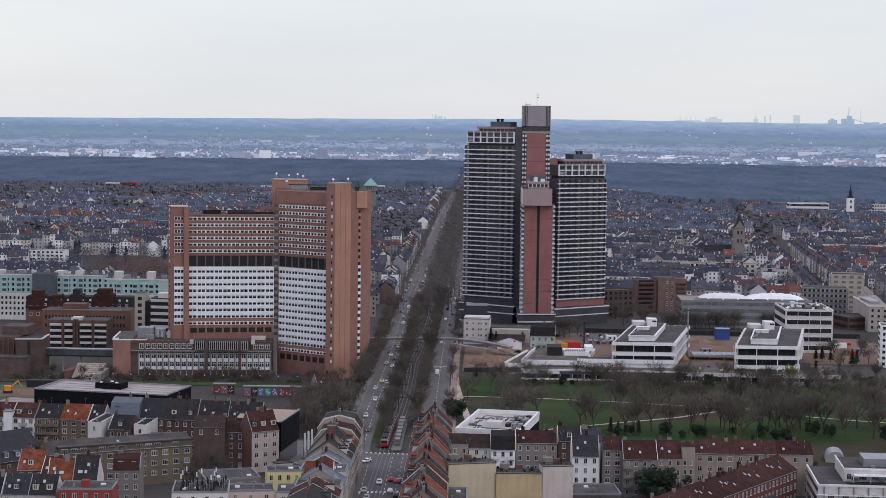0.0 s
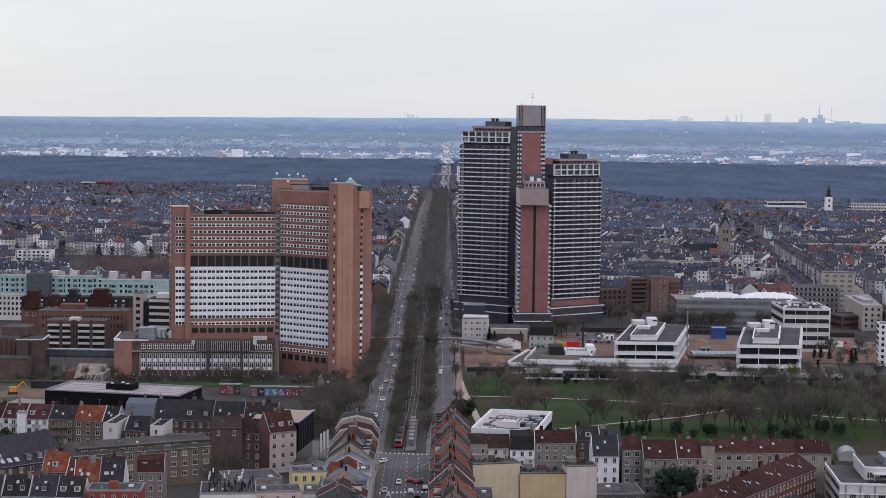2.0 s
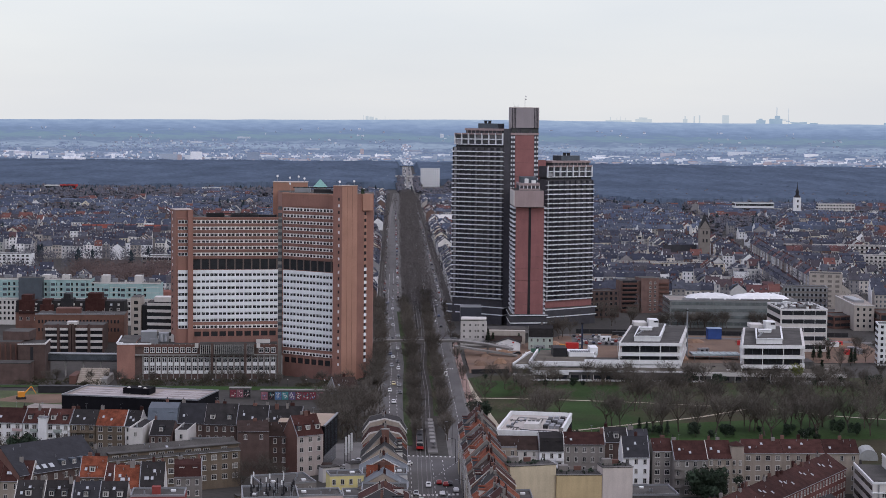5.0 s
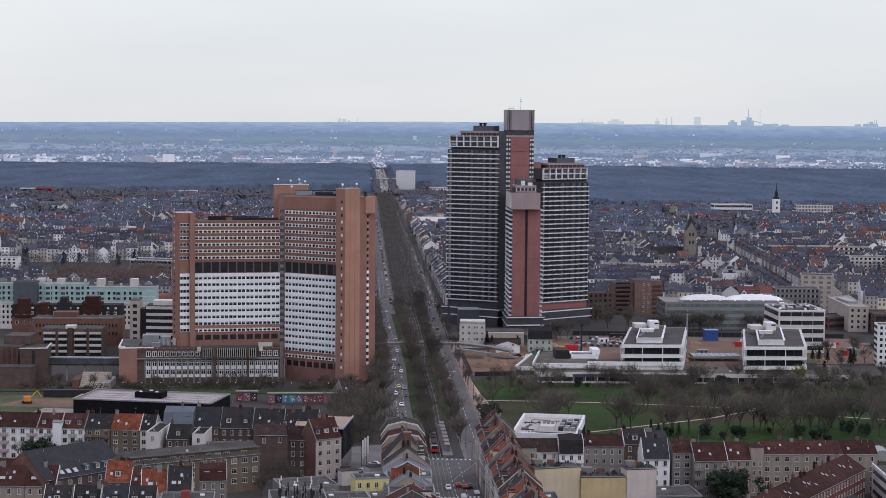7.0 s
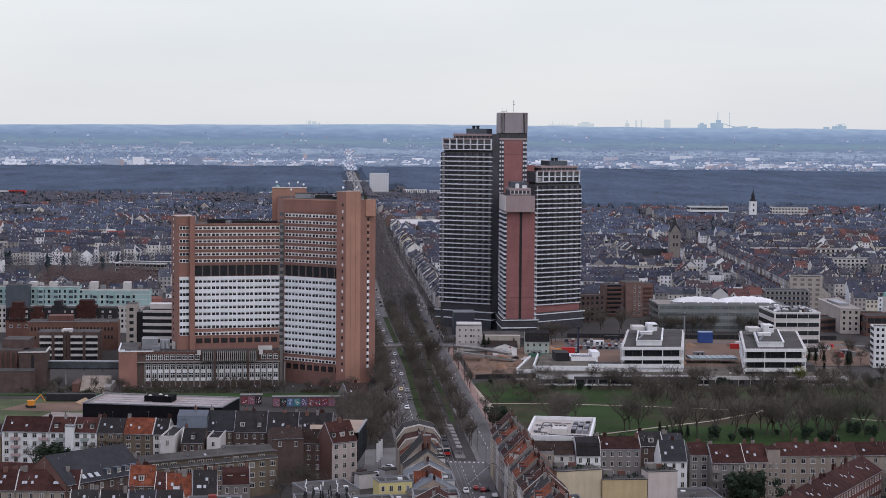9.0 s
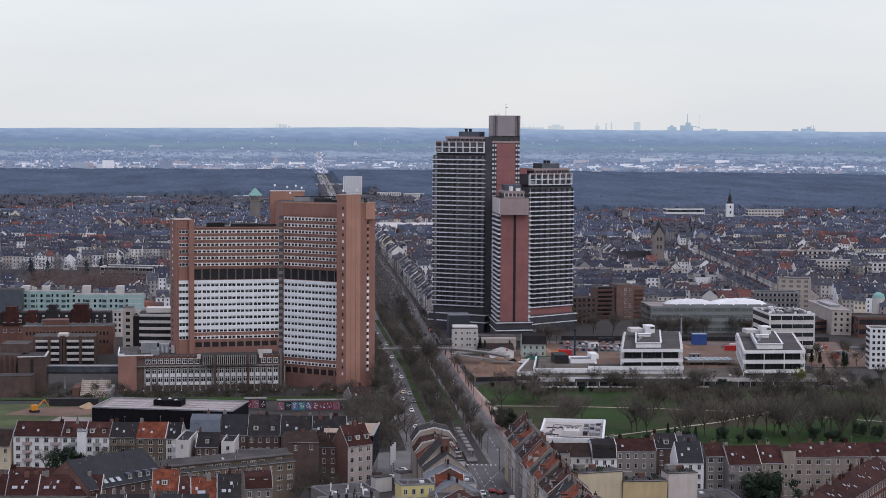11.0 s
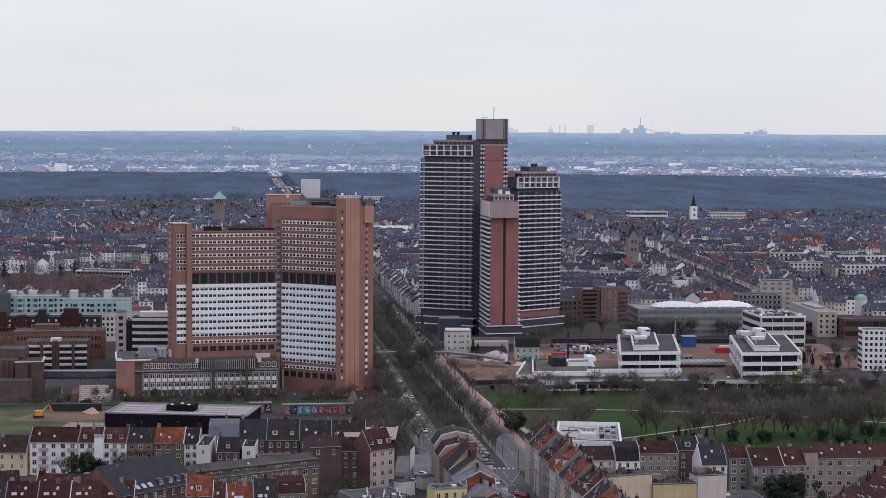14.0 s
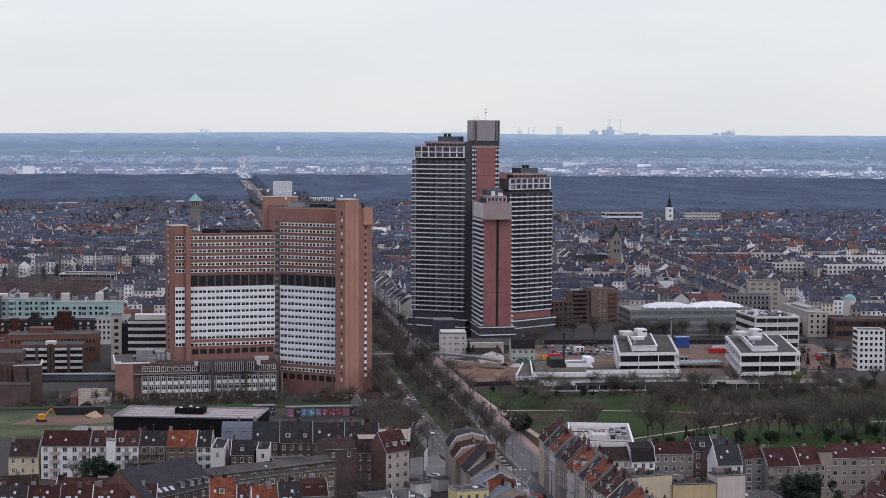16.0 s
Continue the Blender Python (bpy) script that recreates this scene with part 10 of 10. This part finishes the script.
def lamp_post(x, y, h, rz):
    ob = thing("street_lamp", pose(x, y, zg(x, y) + 0.1, 0, 0, rz), "dark steel street lamp with a curved arm", "street lamp", "street lamps")
    part("post", MB().tube((0, 0, 0), (0, 0, h), 0.11, 0.07, 6), DARK, ob)
    part("arm", MB().tube((0, 0, h), (1.0, 0, h + 0.35), 0.06, 0.05, 5).tube((1.0, 0, h + 0.35), (2.2, 0, h + 0.3), 0.05, 0.05, 5), DARK, ob)
    part("lantern", MB().box(1.8, 2.7, -0.18, 0.18, h + 0.2, h + 0.36), METAL, ob)


for y in range(560, 1260, 38):
    lamp_post(-14.6 if y > 690 else -6.0, y, 9, 0)
    lamp_post(24.0 if y > 690 else 13.9, y + 17, 9, 180)
for k in range(12):
    ms = thing("catenary_mast", pose(5.0 if k > 2 else 3.2, 760 + k * 38, 0.2), "slim steel tram wire mast", "mast", "tram masts")
    part("post", MB().tube((0, 0, 0), (0, 0, 7.4), 0.12, 0.09, 6), DARK, ms)
    part("bracket", MB().box(-2.6, 2.6, -0.05, 0.05, 6.7, 6.85), DARK, ms)
bd = thing("info_sign", pose(-14.6, 640, 0), "dark sign board with an orange panel on posts", "sign")
part("board", MB().box(-2.6, 2.6, -0.15, 0.15, 5.6, 8.6), DARK, bd)
part("panel", MB().box(-2.2, 2.2, -0.2, -0.14, 5.9, 7.2), ORANGE, bd)
part("lettering", MB().box(-1.6, 1.4, -0.2, -0.15, 7.6, 7.9), WHITE, bd)
for xx in (-1.2, 1.1):
    part("post", MB().box(xx, xx + 0.15, -0.08, 0.08, 0, 5.6), DARK, bd)
for k in range(14):
    bt2 = thing("bollard_light", pose(-150 + k * 9, 870 + (k % 2), zg(-100, 870)), "small pale path lamp", "lamp", "path lamps")
    part("post", MB().tube((0, 0, 0), (0, 0, 3.4), 0.06, 0.05, 5), DARK, bt2)
    part("globe", MB().tube((0, 0, 3.4), (0, 0, 3.8), 0.25, 0.18, 8), WHITE, bt2)

# models that were only copied are taken away again
for ob in [*BARE, *SLIM, *FIR, *BUSH, WILLOW, *PROTO]:
    for o in (*ob.children_recursive, ob):
        bpy.data.objects.remove(o)
